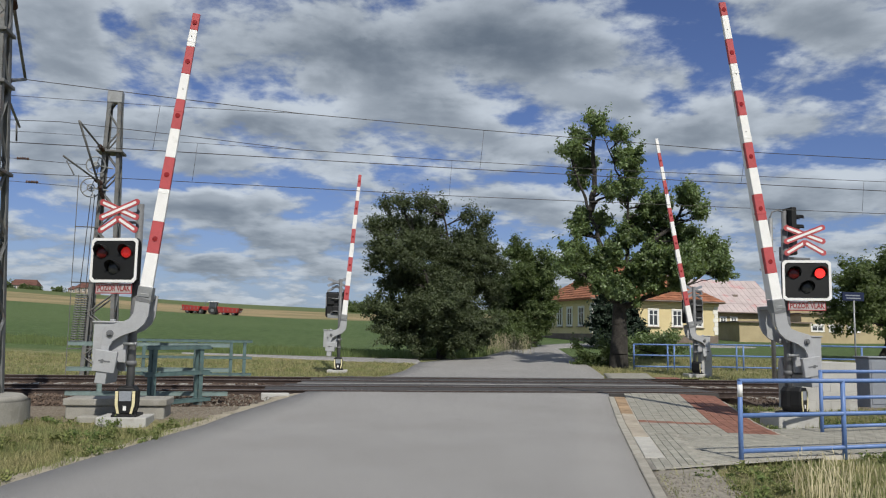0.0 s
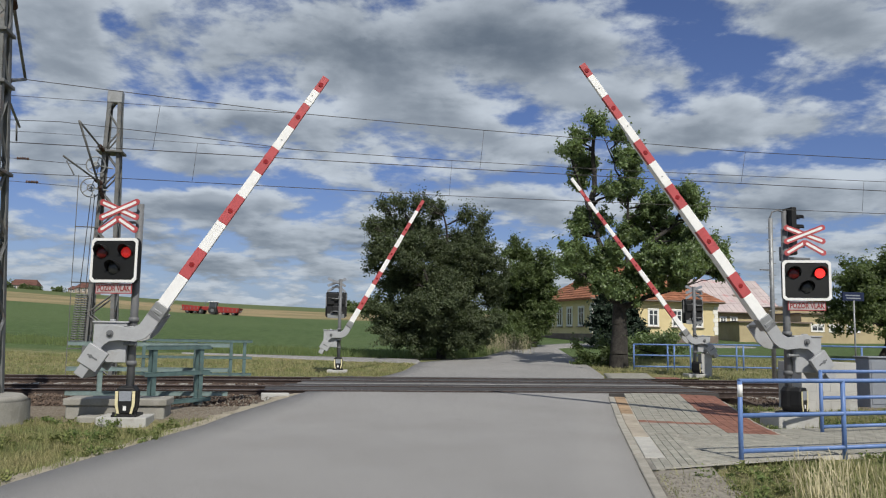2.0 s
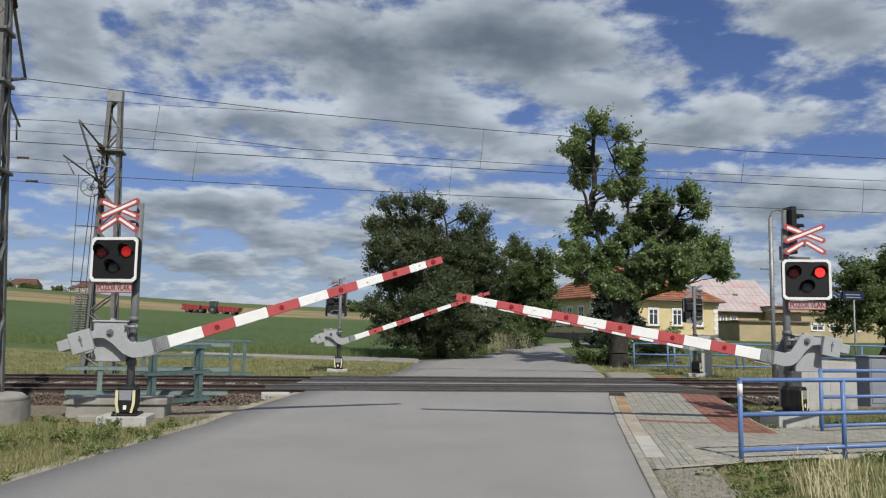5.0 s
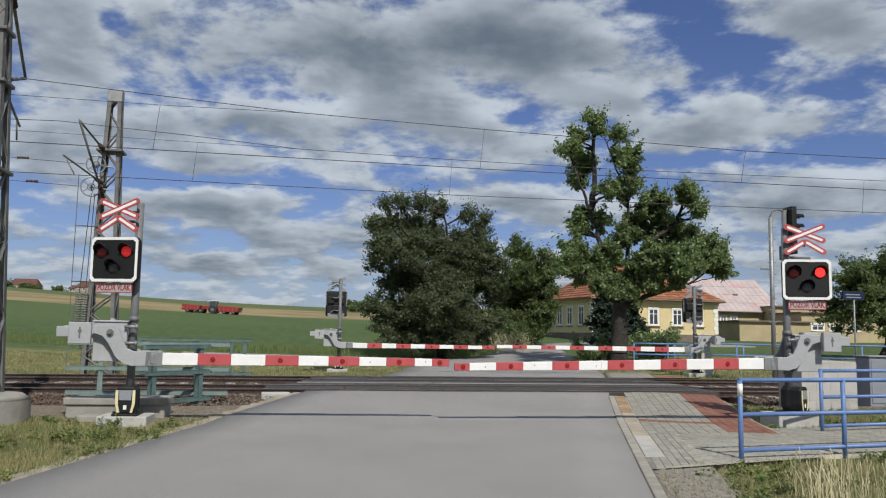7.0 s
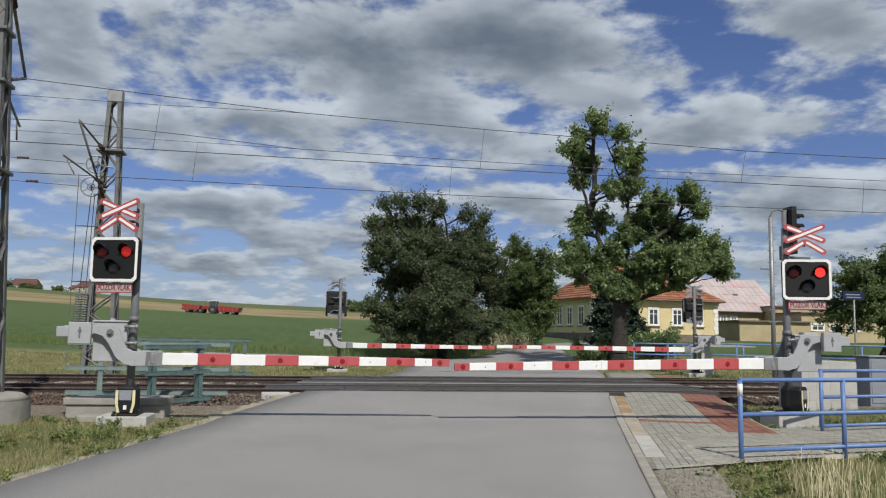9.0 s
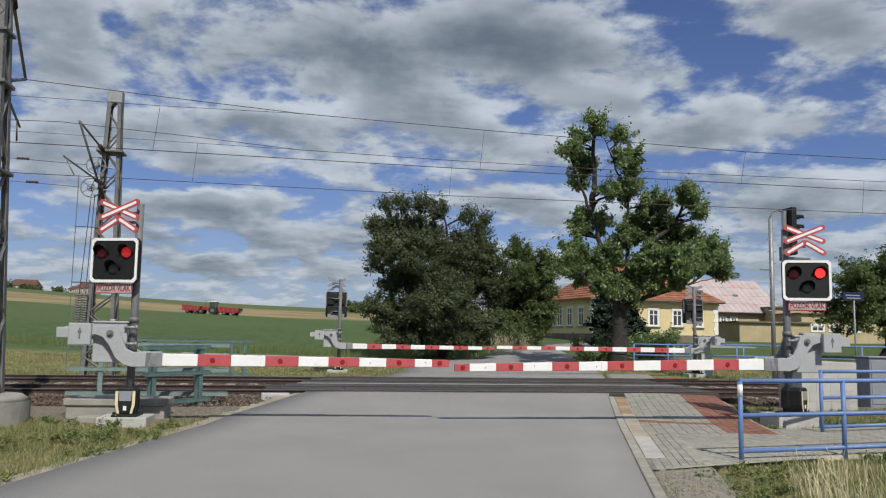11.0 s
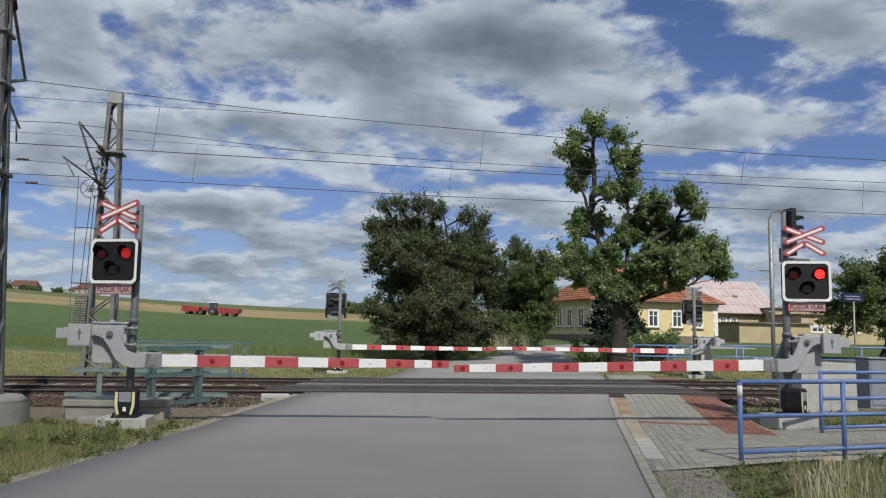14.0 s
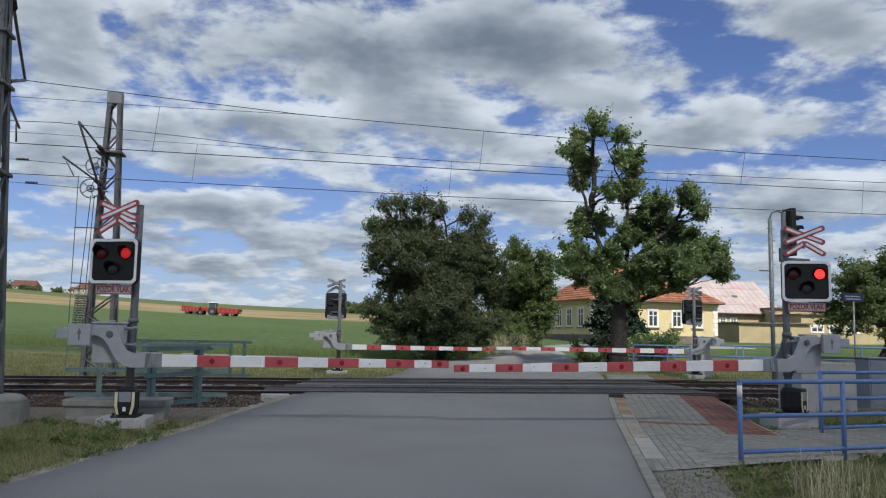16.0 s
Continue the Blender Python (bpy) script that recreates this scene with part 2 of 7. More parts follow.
M = dict(
    asphalt=mat("asphalt", (0.262, 0.257, 0.247), 0.92, var=0.07, scale=0.35, fine=75, fine_var=0.55, bump=0.7, bump_dist=0.007, spots=((0.34, 0.335, 0.318), 20.0, 0.7), spec=0.2),
    panel=mat("crossing_panel", (0.062, 0.058, 0.055), 0.8, var=0.2, scale=1.5, fine=70, bump=0.4, spots=((0.13, 0.12, 0.11), 3.0, 0.5)),
    grey_paver=mat("grey_paver", (0.29, 0.282, 0.25), 0.9, var=0.12, scale=5, fine=120, fine_var=0.2, bump=0.3, random_var=0.10, island_var=0.10),
    red_paver=mat("red_paver", (0.25, 0.115, 0.085), 0.9, var=0.15, scale=5, fine=120, fine_var=0.2, bump=0.3, random_var=0.12, island_var=0.12),
    ochre_paver=mat("ochre_paver", (0.36, 0.25, 0.15), 0.9, var=0.2, scale=3, fine=120, fine_var=0.2, bump=0.3, random_var=0.1),
    kerb=mat("kerb_concrete", (0.34, 0.32, 0.27), 0.9, var=0.15, scale=4, fine=90, fine_var=0.2, bump=0.4, random_var=0.08),
    concrete=mat("concrete", (0.31, 0.30, 0.265), 0.9, var=0.15, scale=2.5, fine=60, fine_var=0.15, bump=0.5, spots=((0.20, 0.19, 0.16), 2.0, 0.6)),
    rail=mat("rusty_rail_steel", (0.052, 0.036, 0.030), 0.8, metal=0.0, var=0.2, scale=6, fine=80, bump=0.3),
    rail_head=mat("worn_rail_head", (0.50, 0.47, 0.44), 0.35, metal=0.8, var=0.1, scale=4, fine=60, bump=0.05),
    ballast=mat("ballast_stone", (0.115, 0.082, 0.064), 0.95, var=0.2, scale=8, fine=60, island_var=0.28, bump=0.4),
    soil=mat("soil", (0.25, 0.19, 0.13), 0.95, var=0.2, scale=3, fine=60, fine_var=0.3, bump=0.6, bump_dist=0.02),
    grey_paint=mat("grey_paint", (0.37, 0.38, 0.39), 0.5, var=0.07, scale=4, fine=50, fine_var=0.05, bump=0.06, spots=((0.27, 0.25, 0.22), 7, 0.3), random_var=0.04),
    dark_paint=mat("dark_grey_paint", (0.15, 0.155, 0.16), 0.55, var=0.12, scale=5, fine=50, bump=0.08),
    galvanised=mat("galvanised_steel", (0.30, 0.31, 0.31), 0.55, metal=0.5, var=0.14, scale=5, fine=70, bump=0.08),
    mast_steel=mat("painted_mast_steel", (0.17, 0.175, 0.17), 0.65, metal=0.2, var=0.2, scale=3, fine=60, bump=0.1, spots=((0.20, 0.11, 0.06), 5, 0.5)),
    white_paint=mat("white_paint", (0.80, 0.80, 0.78), 0.5, var=0.05, scale=4, fine=40, fine_var=0.04, bump=0.05, spots=((0.55, 0.53, 0.48), 6, 0.35)),
    red_paint=mat("red_paint", (0.46, 0.085, 0.09), 0.5, var=0.12, scale=4, fine=40, fine_var=0.06, bump=0.05, spots=((0.36, 0.05, 0.05), 6, 0.5)),
    reflect_red=mat("red_reflector", (0.26, 0.02, 0.02), 0.25, var=0.1, scale=20, fine=90, bump=0.2),
    black_board=mat("black_board", (0.009, 0.0095, 0.010), 0.6, var=0.2, scale=4, fine=50, bump=0.05),
    dark_lens=mat("dark_red_lens", (0.10, 0.008, 0.010), 0.15, var=0.1, scale=30, fine=120, bump=0.3),
    dark_clear=mat("dark_clear_lens", (0.03, 0.032, 0.034), 0.12, var=0.1, scale=30, fine=120, bump=0.3),
    yellow_paint=mat("pale_yellow_paint", (0.70, 0.63, 0.38), 0.5, var=0.08, scale=5, fine=50, bump=0.05),
    blue_paint=mat("blue_railing_paint", (0.12, 0.21, 0.44), 0.45, var=0.10, scale=5, fine=50, bump=0.08, spots=((0.10, 0.14, 0.30), 9, 0.5)),
    teal_paint=mat("teal_railing_paint", (0.105, 0.17, 0.165), 0.6, var=0.2, scale=5, fine=50, bump=0.1, spots=((0.20, 0.18, 0.14), 7, 0.4)),
    bark=mat("bark", (0.050, 0.045, 0.039), 0.95, var=0.3, scale=4, fine=25, fine_var=0.35, bump=1.0, bump_dist=0.03),
    copper=mat("contact_wire_copper", (0.07, 0.065, 0.06), 0.5, metal=0.4, var=0.1, scale=3, fine=40, bump=0),
    insulator=mat("brown_insulator", (0.09, 0.05, 0.035), 0.25, var=0.1, scale=8, fine=40, bump=0.02),
    yellow_wall=mat("yellow_render", (0.66, 0.55, 0.31), 0.9, var=0.06, scale=0.8, fine=30, fine_var=0.06, bump=0.3, spots=((0.50, 0.40, 0.22), 0.7, 0.35)),
    ochre_wall=mat("ochre_render", (0.44, 0.365, 0.22), 0.9, var=0.1, scale=0.8, fine=30, fine_var=0.08, bump=0.3, spots=((0.36, 0.30, 0.20), 0.6, 0.5)),
    white_wall=mat("white_render", (0.78, 0.76, 0.70), 0.9, var=0.05, scale=2, fine=30, bump=0.2),
    plinth=mat("dark_plinth", (0.20, 0.16, 0.13), 0.9, var=0.15, scale=2, fine=30, bump=0.3),
    roof_tile=mat("orange_roof_tile", (0.33, 0.135, 0.075), 0.85, var=0.2, scale=1.2, fine=20, fine_var=0.2, bump=0.3, island_var=0.18, random_var=0.1),
    tin_roof=mat("faded_red_tin_roof", (0.47, 0.40, 0.385), 0.55, var=0.12, scale=0.7, fine=12, fine_var=0.1, bump=0.15, spots=((0.45, 0.20, 0.19), 0.55, 0.7)),
    window_glass=mat("window_glass", (0.05, 0.055, 0.06), 0.08, var=0.1, scale=1, fine=20, fine_var=0.02, bump=0, spec=0.8),
    plate_blue=mat("blue_sign_plate", (0.012, 0.020, 0.055), 0.4, var=0.1, scale=5, fine=50, bump=0.03),
    cabinet=mat("grey_cabinet", (0.24, 0.26, 0.29), 0.6, var=0.08, scale=3, fine=50, bump=0.1),
    tractor_red=mat("farm_red_paint", (0.30, 0.035, 0.03), 0.45, var=0.1, scale=2, fine=20, bump=0.05),
    rubber=mat("tyre_rubber", (0.03, 0.03, 0.03), 0.85, var=0.15, scale=5, fine=40, bump=0.2),
    leaf_dark=mat("dark_leaf", (0.095, 0.120, 0.065), 0.65, var=0.25, scale=0.8, fine=15, bump=0, island_var=0.45, sss=(0.16, 0.21, 0.07)),
    leaf_bright=mat("bright_leaf", (0.155, 0.215, 0.10), 0.40, var=0.25, scale=0.8, fine=15, bump=0, island_var=0.45, sss=(0.30, 0.40, 0.11)),
    leaf_mid=mat("mid_leaf", (0.11, 0.15, 0.058), 0.6, var=0.25, scale=0.8, fine=15, bump=0, island_var=0.4, sss=(0.20, 0.28, 0.08)),
    needle=mat("conifer_needle", (0.022, 0.042, 0.024), 0.7, var=0.25, scale=2, fine=15, bump=0, island_var=0.4),
    grass=mat("grass_blade", (0.175, 0.205, 0.082), 0.75, var=0.3, scale=1.1, fine=10, bump=0, island_var=0.5, tint=(0.34, 0.30, 0.165), sss=(0.24, 0.30, 0.10)),
    crop=mat("green_crop", (0.125, 0.175, 0.066), 0.75, var=0.25, scale=0.7, fine=10, bump=0, island_var=0.35, tint=(0.17, 0.20, 0.085), sss=(0.26, 0.36, 0.11)),
    sand=mat("sandy_edge", (0.37, 0.33, 0.25), 0.95, var=0.2, scale=3, fine=70, fine_var=0.35, bump=0.7, bump_dist=0.02, spots=((0.16, 0.15, 0.07), 5, 0.8)),
    gravel=mat("grey_gravel", (0.25, 0.23, 0.20), 0.95, var=0.2, scale=8, fine=60, island_var=0.28, bump=0.4),
    dark_roof=mat("dark_roof_tile", (0.13, 0.06, 0.045), 0.9, var=0.2, scale=0.5, fine=8, bump=0),
    dim_wall=mat("weathered_wall", (0.36, 0.30, 0.24), 0.9, var=0.15, scale=0.5, fine=8, bump=0),
    letter_red=mat("dark_red_lettering", (0.26, 0.035, 0.035), 0.6, var=0.1, scale=6, fine=50, bump=0.02),
    # dirty white, with the shade on the plate put into the grey
    sign_white=mat("grimy_shaded_sign_face", (0.42, 0.40, 0.39), 0.6, var=0.1, scale=6, fine=50, bump=0.03),
    tan_slab=mat("tan_slab", (0.37, 0.325, 0.255), 0.9, var=0.12, scale=4, fine=90, fine_var=0.15, bump=0.3, random_var=0.08),
    pale_slab=mat("pale_slab", (0.43, 0.42, 0.38), 0.9, var=0.1, scale=4, fine=90, fine_var=0.15, bump=0.3, random_var=0.05),
    pale_concrete=mat("pale_concrete", (0.44, 0.435, 0.41), 0.9, var=0.1, scale=2.5, fine=60, fine_var=0.12, bump=0.4, spots=((0.28, 0.26, 0.22), 1.6, 0.5)),
    pale_teal=mat("faded_teal_paint", (0.19, 0.26, 0.25), 0.6, var=0.15, scale=5, fine=50, bump=0.1, spots=((0.25, 0.22, 0.17), 7, 0.4)),
    weed=mat("weed_leaf", (0.12, 0.175, 0.055), 0.7, var=0.25, scale=1.5, fine=20, bump=0, island_var=0.45, tint=(0.20, 0.20, 0.08), sss=(0.16, 0.24, 0.06)),
    cloud=mat("cloud", (0.85, 0.85, 0.86), 0.95, var=0.05, scale=0.05, fine=1.0, bump=0),
    dry_grass=mat("dry_grass_stalk", (0.50, 0.45, 0.30), 0.85, var=0.2, scale=2, fine=10, bump=0, island_var=0.3),
)

# ---------------------------------------------------------------- mesh helpers


def part(name, bm, material, parent=None, label="", smooth=False):
    me = bpy.data.meshes.new(name)
    bm.to_mesh(me)
    bm.free()
    for k in material if isinstance(material, (list, tuple)) else [material]:
        me.materials.append(M[k])
    if smooth:
        me.polygons.foreach_set("use_smooth", [len(p.vertices) == 4 for p in me.polygons])
    ob = new(name, me)
    ob.parent = parent
    return tagged(ob, label)


def group_at(name, m, label, category, group=""):
    ob = new(name)
    ob.matrix_basis = m
    ob.empty_display_size = 0.2
    return tagged(ob, label, category, group)


def raw(name, verts, faces, material, parent=None, label=""):
    me = bpy.data.meshes.new(name)
    me.from_pydata(verts, [], faces)
    me.update()
    for k in material if isinstance(material, (list, tuple)) else [material]:
        me.materials.append(M[k])
    ob = new(name, me)
    ob.parent = parent
    return tagged(ob, label)


def box(bm, x0, x1, y0, y1, z0, z1, bevel=0.0, m=None, slot=0):
    vs = [bm.verts.new(p) for p in ((x0, y0, z0), (x1, y0, z0), (x1, y1, z0), (x0, y1, z0), (x0, y0, z1), (x1, y0, z1), (x1, y1, z1), (x0, y1, z1))]
    fs = [bm.faces.new([vs[i] for i in q]) for q in ((3, 2, 1, 0), (4, 5, 6, 7), (0, 1, 5, 4), (1, 2, 6, 5), (2, 3, 7, 6), (3, 0, 4, 7))]
    for f in fs:
        f.material_index = slot
    if bevel:
        es = list({e for f in fs for e in f.edges})
        out = bmesh.ops.bevel(bm, geom=es, offset=bevel, segments=2, affect="EDGES", profile=0.5)
        vs = list({v for f in out["faces"] for v in f.verts} | {v for v in vs if v.is_valid})
    if m:
        bmesh.ops.transform(bm, matrix=m, verts=vs)
    return vs


def tube(bm, p, q, r, r2=None, n=10, caps=True, slot=0):
    p, q = Vector(p), Vector(q)
    r2 = r if r2 is None else r2
    turn = (q - p).to_track_quat("Z", "Y")
    ring = [Vector((math.cos(2 * math.pi * i / n), math.sin(2 * math.pi * i / n), 0)) for i in range(n)]
    a = [bm.verts.new(p + turn @ (v * r)) for v in ring]
    b = [bm.verts.new(q + turn @ (v * r2)) for v in ring]
    for i in range(n):
        bm.faces.new((a[i], a[(i + 1) % n], b[(i + 1) % n], b[i])).material_index = slot
    if caps:
        bm.faces.new(a[::-1]).material_index = slot
        bm.faces.new(b).material_index = slot


def pipe(bm, pts, r, n=10, slot=0):
    """A bent tube through the points, mitred at the bends."""
    pts = [Vector(p) for p in pts]
    rings = []
    for i, p in enumerate(pts):
        d = (pts[min(i + 1, len(pts) - 1)] - pts[max(i - 1, 0)]).normalized()
        turn = d.to_track_quat("Z", "Y")
        rings.append([bm.verts.new(p + turn @ Vector((r * math.cos(2 * math.pi * k / n), r * math.sin(2 * math.pi * k / n), 0))) for k in range(n)])
    for a, b in zip(rings, rings[1:]):
        off = min(range(n), key=lambda o: sum((a[k].co - b[(k + o) % n].co).length for k in range(0, n, 3)))
        for k in range(n):
            bm.faces.new((a[k], a[(k + 1) % n], b[(k + 1 + off) % n], b[(k + off) % n])).material_index = slot
    bm.faces.new(rings[0][::-1]), bm.faces.new(rings[-1])


def slab(bm, outline, y0, y1, bevel=0.0, slot=0):
    """An outline in x and z, pulled from y0 to y1."""
    a = [bm.verts.new((x, y0, z)) for x, z in outline]
    b = [bm.verts.new((x, y1, z)) for x, z in outline]
    n = len(a)
    fs = [bm.faces.new(a), bm.faces.new(b[::-1])]
    for i in range(n):
        fs.append(bm.faces.new((a[(i + 1) % n], a[i], b[i], b[(i + 1) % n])))
    for f in fs:
        f.material_index = slot
    bmesh.ops.recalc_face_normals(bm, faces=fs)
    if bevel:
        bmesh.ops.bevel(bm, geom=list({e for f in fs[:2] for e in f.edges}), offset=bevel, segments=2, affect="EDGES", profile=0.5)


def fresh():
    return bmesh.new()


# ---------------------------------------------------------------- the lie of the land
TRACK_TURN = 10.5
TA = radians(TRACK_TURN)
TX, TY = math.cos(TA), math.sin(TA)


def rail_xy(s, d):
    """Along the railway and across it, as seen from the road."""
    return (s * TX - d * TY, s * TY + d * TX)


def step(a, b, v):
    k = min(1.0, max(0.0, (v - a) / (b - a)))
    return k * k * (3 - 2 * k)


def land(x, y):
    d = -x * TY + y * TX
    far = math.hypot(x, y)
    bear = x / max(y, 1.0)
    m = float(np.interp(bear, (-0.56, -0.287, -0.1, 0.15, 0.5), (0.051, 0.0398, 0.035, 0.04, 0.03)))
    z = 0.2 * min(1.0, max(0.0, (d - 13.7) / 4.5)) * (1 - step(24.3, 28.0, d))
    k = far - 33.0 if y > 0 else 0.0
    if k > 0:
        z += m * k if k < 380 else m * 380 - 0.02 * (k - 380)
    return z


def build_ground():
    xs = sorted({round(v, 3) for v in [*np.linspace(-2600, -200, 9), *np.linspace(-200, -30, 18), *np.linspace(-30, 40, 141), *np.linspace(40, 200, 17), *np.linspace(200, 2600, 9)]})
    ys = sorted({round(v, 3) for v in [*np.linspace(-2600, -60, 6), *np.linspace(-60, 0, 7), *np.linspace(0, 70, 141), *np.linspace(70, 420, 71), *np.linspace(420, 3000, 12)]})
    rnd = random.Random(3)
    vs = []
    for y in ys:
        for x in xs:
            d = -x * TY + y * TX
            rough = 0.012 if (5 < y < 70 and -30 < x < 40) else 0.0
            dip = 0.22 * step(16.2, 17.2, d) * (1 - step(24.9, 25.8, d))
            vs.append((x, y, land(x, y) - 0.05 - dip + rnd.uniform(-rough, rough)))
    w = len(xs)
    fs = [(j * w + i, j * w + i + 1, (j + 1) * w + i + 1, (j + 1) * w + i) for j in range(len(ys) - 1) for i in range(w - 1)]
    ob = raw("ground", vs, fs, "ground_cover")
    ob.data.polygons.foreach_set("use_smooth", [True] * len(fs))
    tagged(ob, "mown verge, green crop field and pale stubble rising to a low ridge", "ground", kind="structure")


def ground_material():
    m = bpy.data.materials.new("ground_cover")
    m.use_nodes = True
    t = m.node_tree
    b = t.nodes["Principled BSDF"]
    vec = t.nodes.new("ShaderNodeTexCoord").outputs["Object"]
    sep = node(t, "ShaderNodeSeparateXYZ", ins={0: vec})
    x, y, z = sep.outputs
    across = calc(t, "ADD", calc(t, "MULTIPLY", x, -TY), calc(t, "MULTIPLY", y, TX))
    wob = calc(t, "MULTIPLY", calc(t, "SUBTRACT", noise_of(t, vec, 0.06, 4), 0.5), 10.0)
    big, mid, fine = noise_of(t, vec, 0.25, 6), noise_of(t, vec, 2.2, 6, 0.65), noise_of(t, vec, 24, 5, 0.7)
    turf = blend(t, ramp(t, mid, 0.35, 0.68), (0.125, 0.145, 0.052, 1), (0.28, 0.245, 0.135, 1))
    turf = blend(t, ramp(t, big, 0.45, 0.65, 0.0, 0.55), turf, (0.20, 0.175, 0.075, 1))
    # crop in drilled rows that run along the railway
    crop = blend(t, ramp(t, mid, 0.3, 0.7), (0.070, 0.112, 0.040, 1), (0.105, 0.150, 0.058, 1))
    tuft = noise_of(t, vec, 1.1, 8, 0.75)
    crop = blend(t, ramp(t, tuft, 0.35, 0.68, 0.55, 0.0), crop, (0.032, 0.055, 0.018, 1))
    crop = blend(t, ramp(t, noise_of(t, vec, 0.03, 5), 0.4, 0.65, 0.0, 0.5), crop, (0.10, 0.135, 0.055, 1))
    straw = blend(t, ramp(t, noise_of(t, vec, 0.05, 6, 0.6), 0.4, 0.62), (0.29, 0.225, 0.125, 1), (0.19, 0.17, 0.085, 1))
    edge = calc(t, "ADD", across, wob)
    stony = blend(t, ramp(t, noise_of(t, vec, 18, 5, 0.7), 0.4, 0.65), (0.16, 0.13, 0.105, 1), (0.27, 0.235, 0.19, 1))
    side = calc(t, "ADD", across, calc(t, "MULTIPLY", calc(t, "SUBTRACT", mid, 0.5), 2.4))
    beside = calc(t, "MULTIPLY", ramp(t, side, 14.0, 14.9), ramp(t, side, 25.4, 26.4, 1.0, 0.0))
    turf = blend(t, calc(t, "MULTIPLY", beside, 0.9), turf, stony)
    col = blend(t, ramp(t, edge, 40.0, 44.0), turf, crop)
    col = blend(t, ramp(t, calc(t, "ADD", edge, calc(t, "MULTIPLY", x, 0.10)), 130.0, 136.0), col, straw)
    col = blend(t, ramp(t, calc(t, "ADD", edge, calc(t, "MULTIPLY", x, 0.25)), 215.0, 235.0), col, (0.10, 0.125, 0.05, 1))
    g = ramp(t, fine, 0.2, 0.8, 0.72, 1.28)
    col = blend(t, 1.0, col, node(t, "ShaderNodeCombineXYZ", ins={0: g, 1: g, 2: g}).outputs[0], "MULTIPLY")
    t.links.new(col, b.inputs["Base Color"])
    b.inputs["Roughness"].default_value = 0.95
    b.inputs["Specular IOR Level"].default_value = 0.15
    bn = node(t, "ShaderNodeBump", ins={"Strength": 0.8, "Distance": 0.05, "Height": fine})
    t.links.new(bn.outputs[0], b.inputs["Normal"])
    M["ground_cover"] = m


ground_material()
build_ground()


def ribbon(name, left, right, material, label, category, lift=0.0, cuts=1.0, crown=0.0):
    """A strip on the land between two lines of equal length."""
    vs, fs = [], []
    rows = []
    for (a, b), (c, d) in zip(zip(left, left[1:]), zip(right, right[1:])):
        n = max(1, int(math.dist(a, b) / cuts))
        for i in range(n):
            rows.append((tuple(a[k] + (b[k] - a[k]) * i / n for k in (0, 1)), tuple(c[k] + (d[k] - c[k]) * i / n for k in (0, 1))))
    rows.append((left[-1], right[-1]))
    cols = 9
    for p, q in rows:
        for j in range(cols):
            f = j / (cols - 1)
            x, y = p[0] + (q[0] - p[0]) * f, p[1] + (q[1] - p[1]) * f
            vs.append((x, y, land(x, y) + lift + crown * (1 - (2 * f - 1) ** 2)))
    for i in range(len(rows) - 1):
        for j in range(cols - 1):
            fs.append((i * cols + j, i * cols + j + 1, (i + 1) * cols + j + 1, (i + 1) * cols + j))
    # skirts give the slab its thickness
    n = len(vs)
    border = [i * cols for i in range(len(rows))][::-1], [i * cols + cols - 1 for i in range(len(rows))]
    for line in border:
        k = len(vs)
        vs += [(vs[i][0], vs[i][1], vs[i][2] - 0.12) for i in line]
        fs += [(line[i], k + i, k + i + 1, line[i + 1]) for i in range(len(line) - 1)]
    ob = raw(name, vs, fs, material)
    ob.data.polygons.foreach_set("use_smooth", [True] * len(fs))
    return tagged(ob, label, category, kind="structure")


# near side, across the railway, and on past the trees
ROAD_L = [(-3.6, -30), (-4.15, 3), (-4.22, 8), (-4.14, 9.5), (-3.95, 11.9), (-3.7, 14.4), (-3.0, 18.05), (-2.95, 18.3)]
ROAD_R = [(-3.0, -30), (1.26, 3), (2.11, 8.1), (2.34, 9.5), (2.75, 11.9), (3.17, 14.4), (3.80, 18.2), (4.1, 19.6)]
ribbon("road", ROAD_L, ROAD_R, "asphalt", "worn pale grey asphalt road leading to the level crossing", "road")
FAR_L = [(-3.1, 24.4), (-1.9, 29.5), (-1.35, 34.7), (-1.03, 38.2), (2.4, 43.0), (5.1, 53.7), (9.5, 58.5), (22.0, 61.5)]
FAR_R = [(5.2, 25.9), (6.4, 31.5), (6.6, 33.3), (6.9, 38.0), (6.95, 41.2), (7.5, 52.0), (11.0, 56.2), (23.0, 58.5)]
ribbon("road_beyond", FAR_L, FAR_R, "asphalt", "pale asphalt road curving away behind the tree", "road", lift=0.01)
ribbon("field_track", [(-1.2, 40.6), (-4.0, 41.0), (-9.5, 40.9), (-13.0, 40.6)], [(-0.9, 37.9), (-4.7, 38.6), (-9.5, 39.9), (-13.0, 40.2)], "asphalt", "narrow asphalt lane branching beside the field", "lane", lift=-0.005)


def ragged(line, gap, lo, hi, seed):
    """The line with more points, each pushed to the left by a changing amount."""
    rnd, out = random.Random(seed), []
    ys = [p[1] for p in line]
    y = max(ys[0], 3.0)
    while y < ys[-1]:
        x = float(np.interp(y, ys, [p[0] for p in line]))
        out.append((x - lo - (hi - lo) * (0.5 + 0.5 * noise.noise((y * 1.3, seed, 0))) * rnd.uniform(0.6, 1.2), y))
        y += gap
    return out


ribbon("road_edge", ragged(ROAD_L[:-1], 0.17, 0.10, 0.55, 3), ragged(ROAD_L[:-1], 0.17, -0.06, -0.01, 4), "sand", "sandy crumbling edge of the road with dry tufts", "road edge", lift=-0.028, cuts=5.0)

# ---------------------------------------------------------------- railway


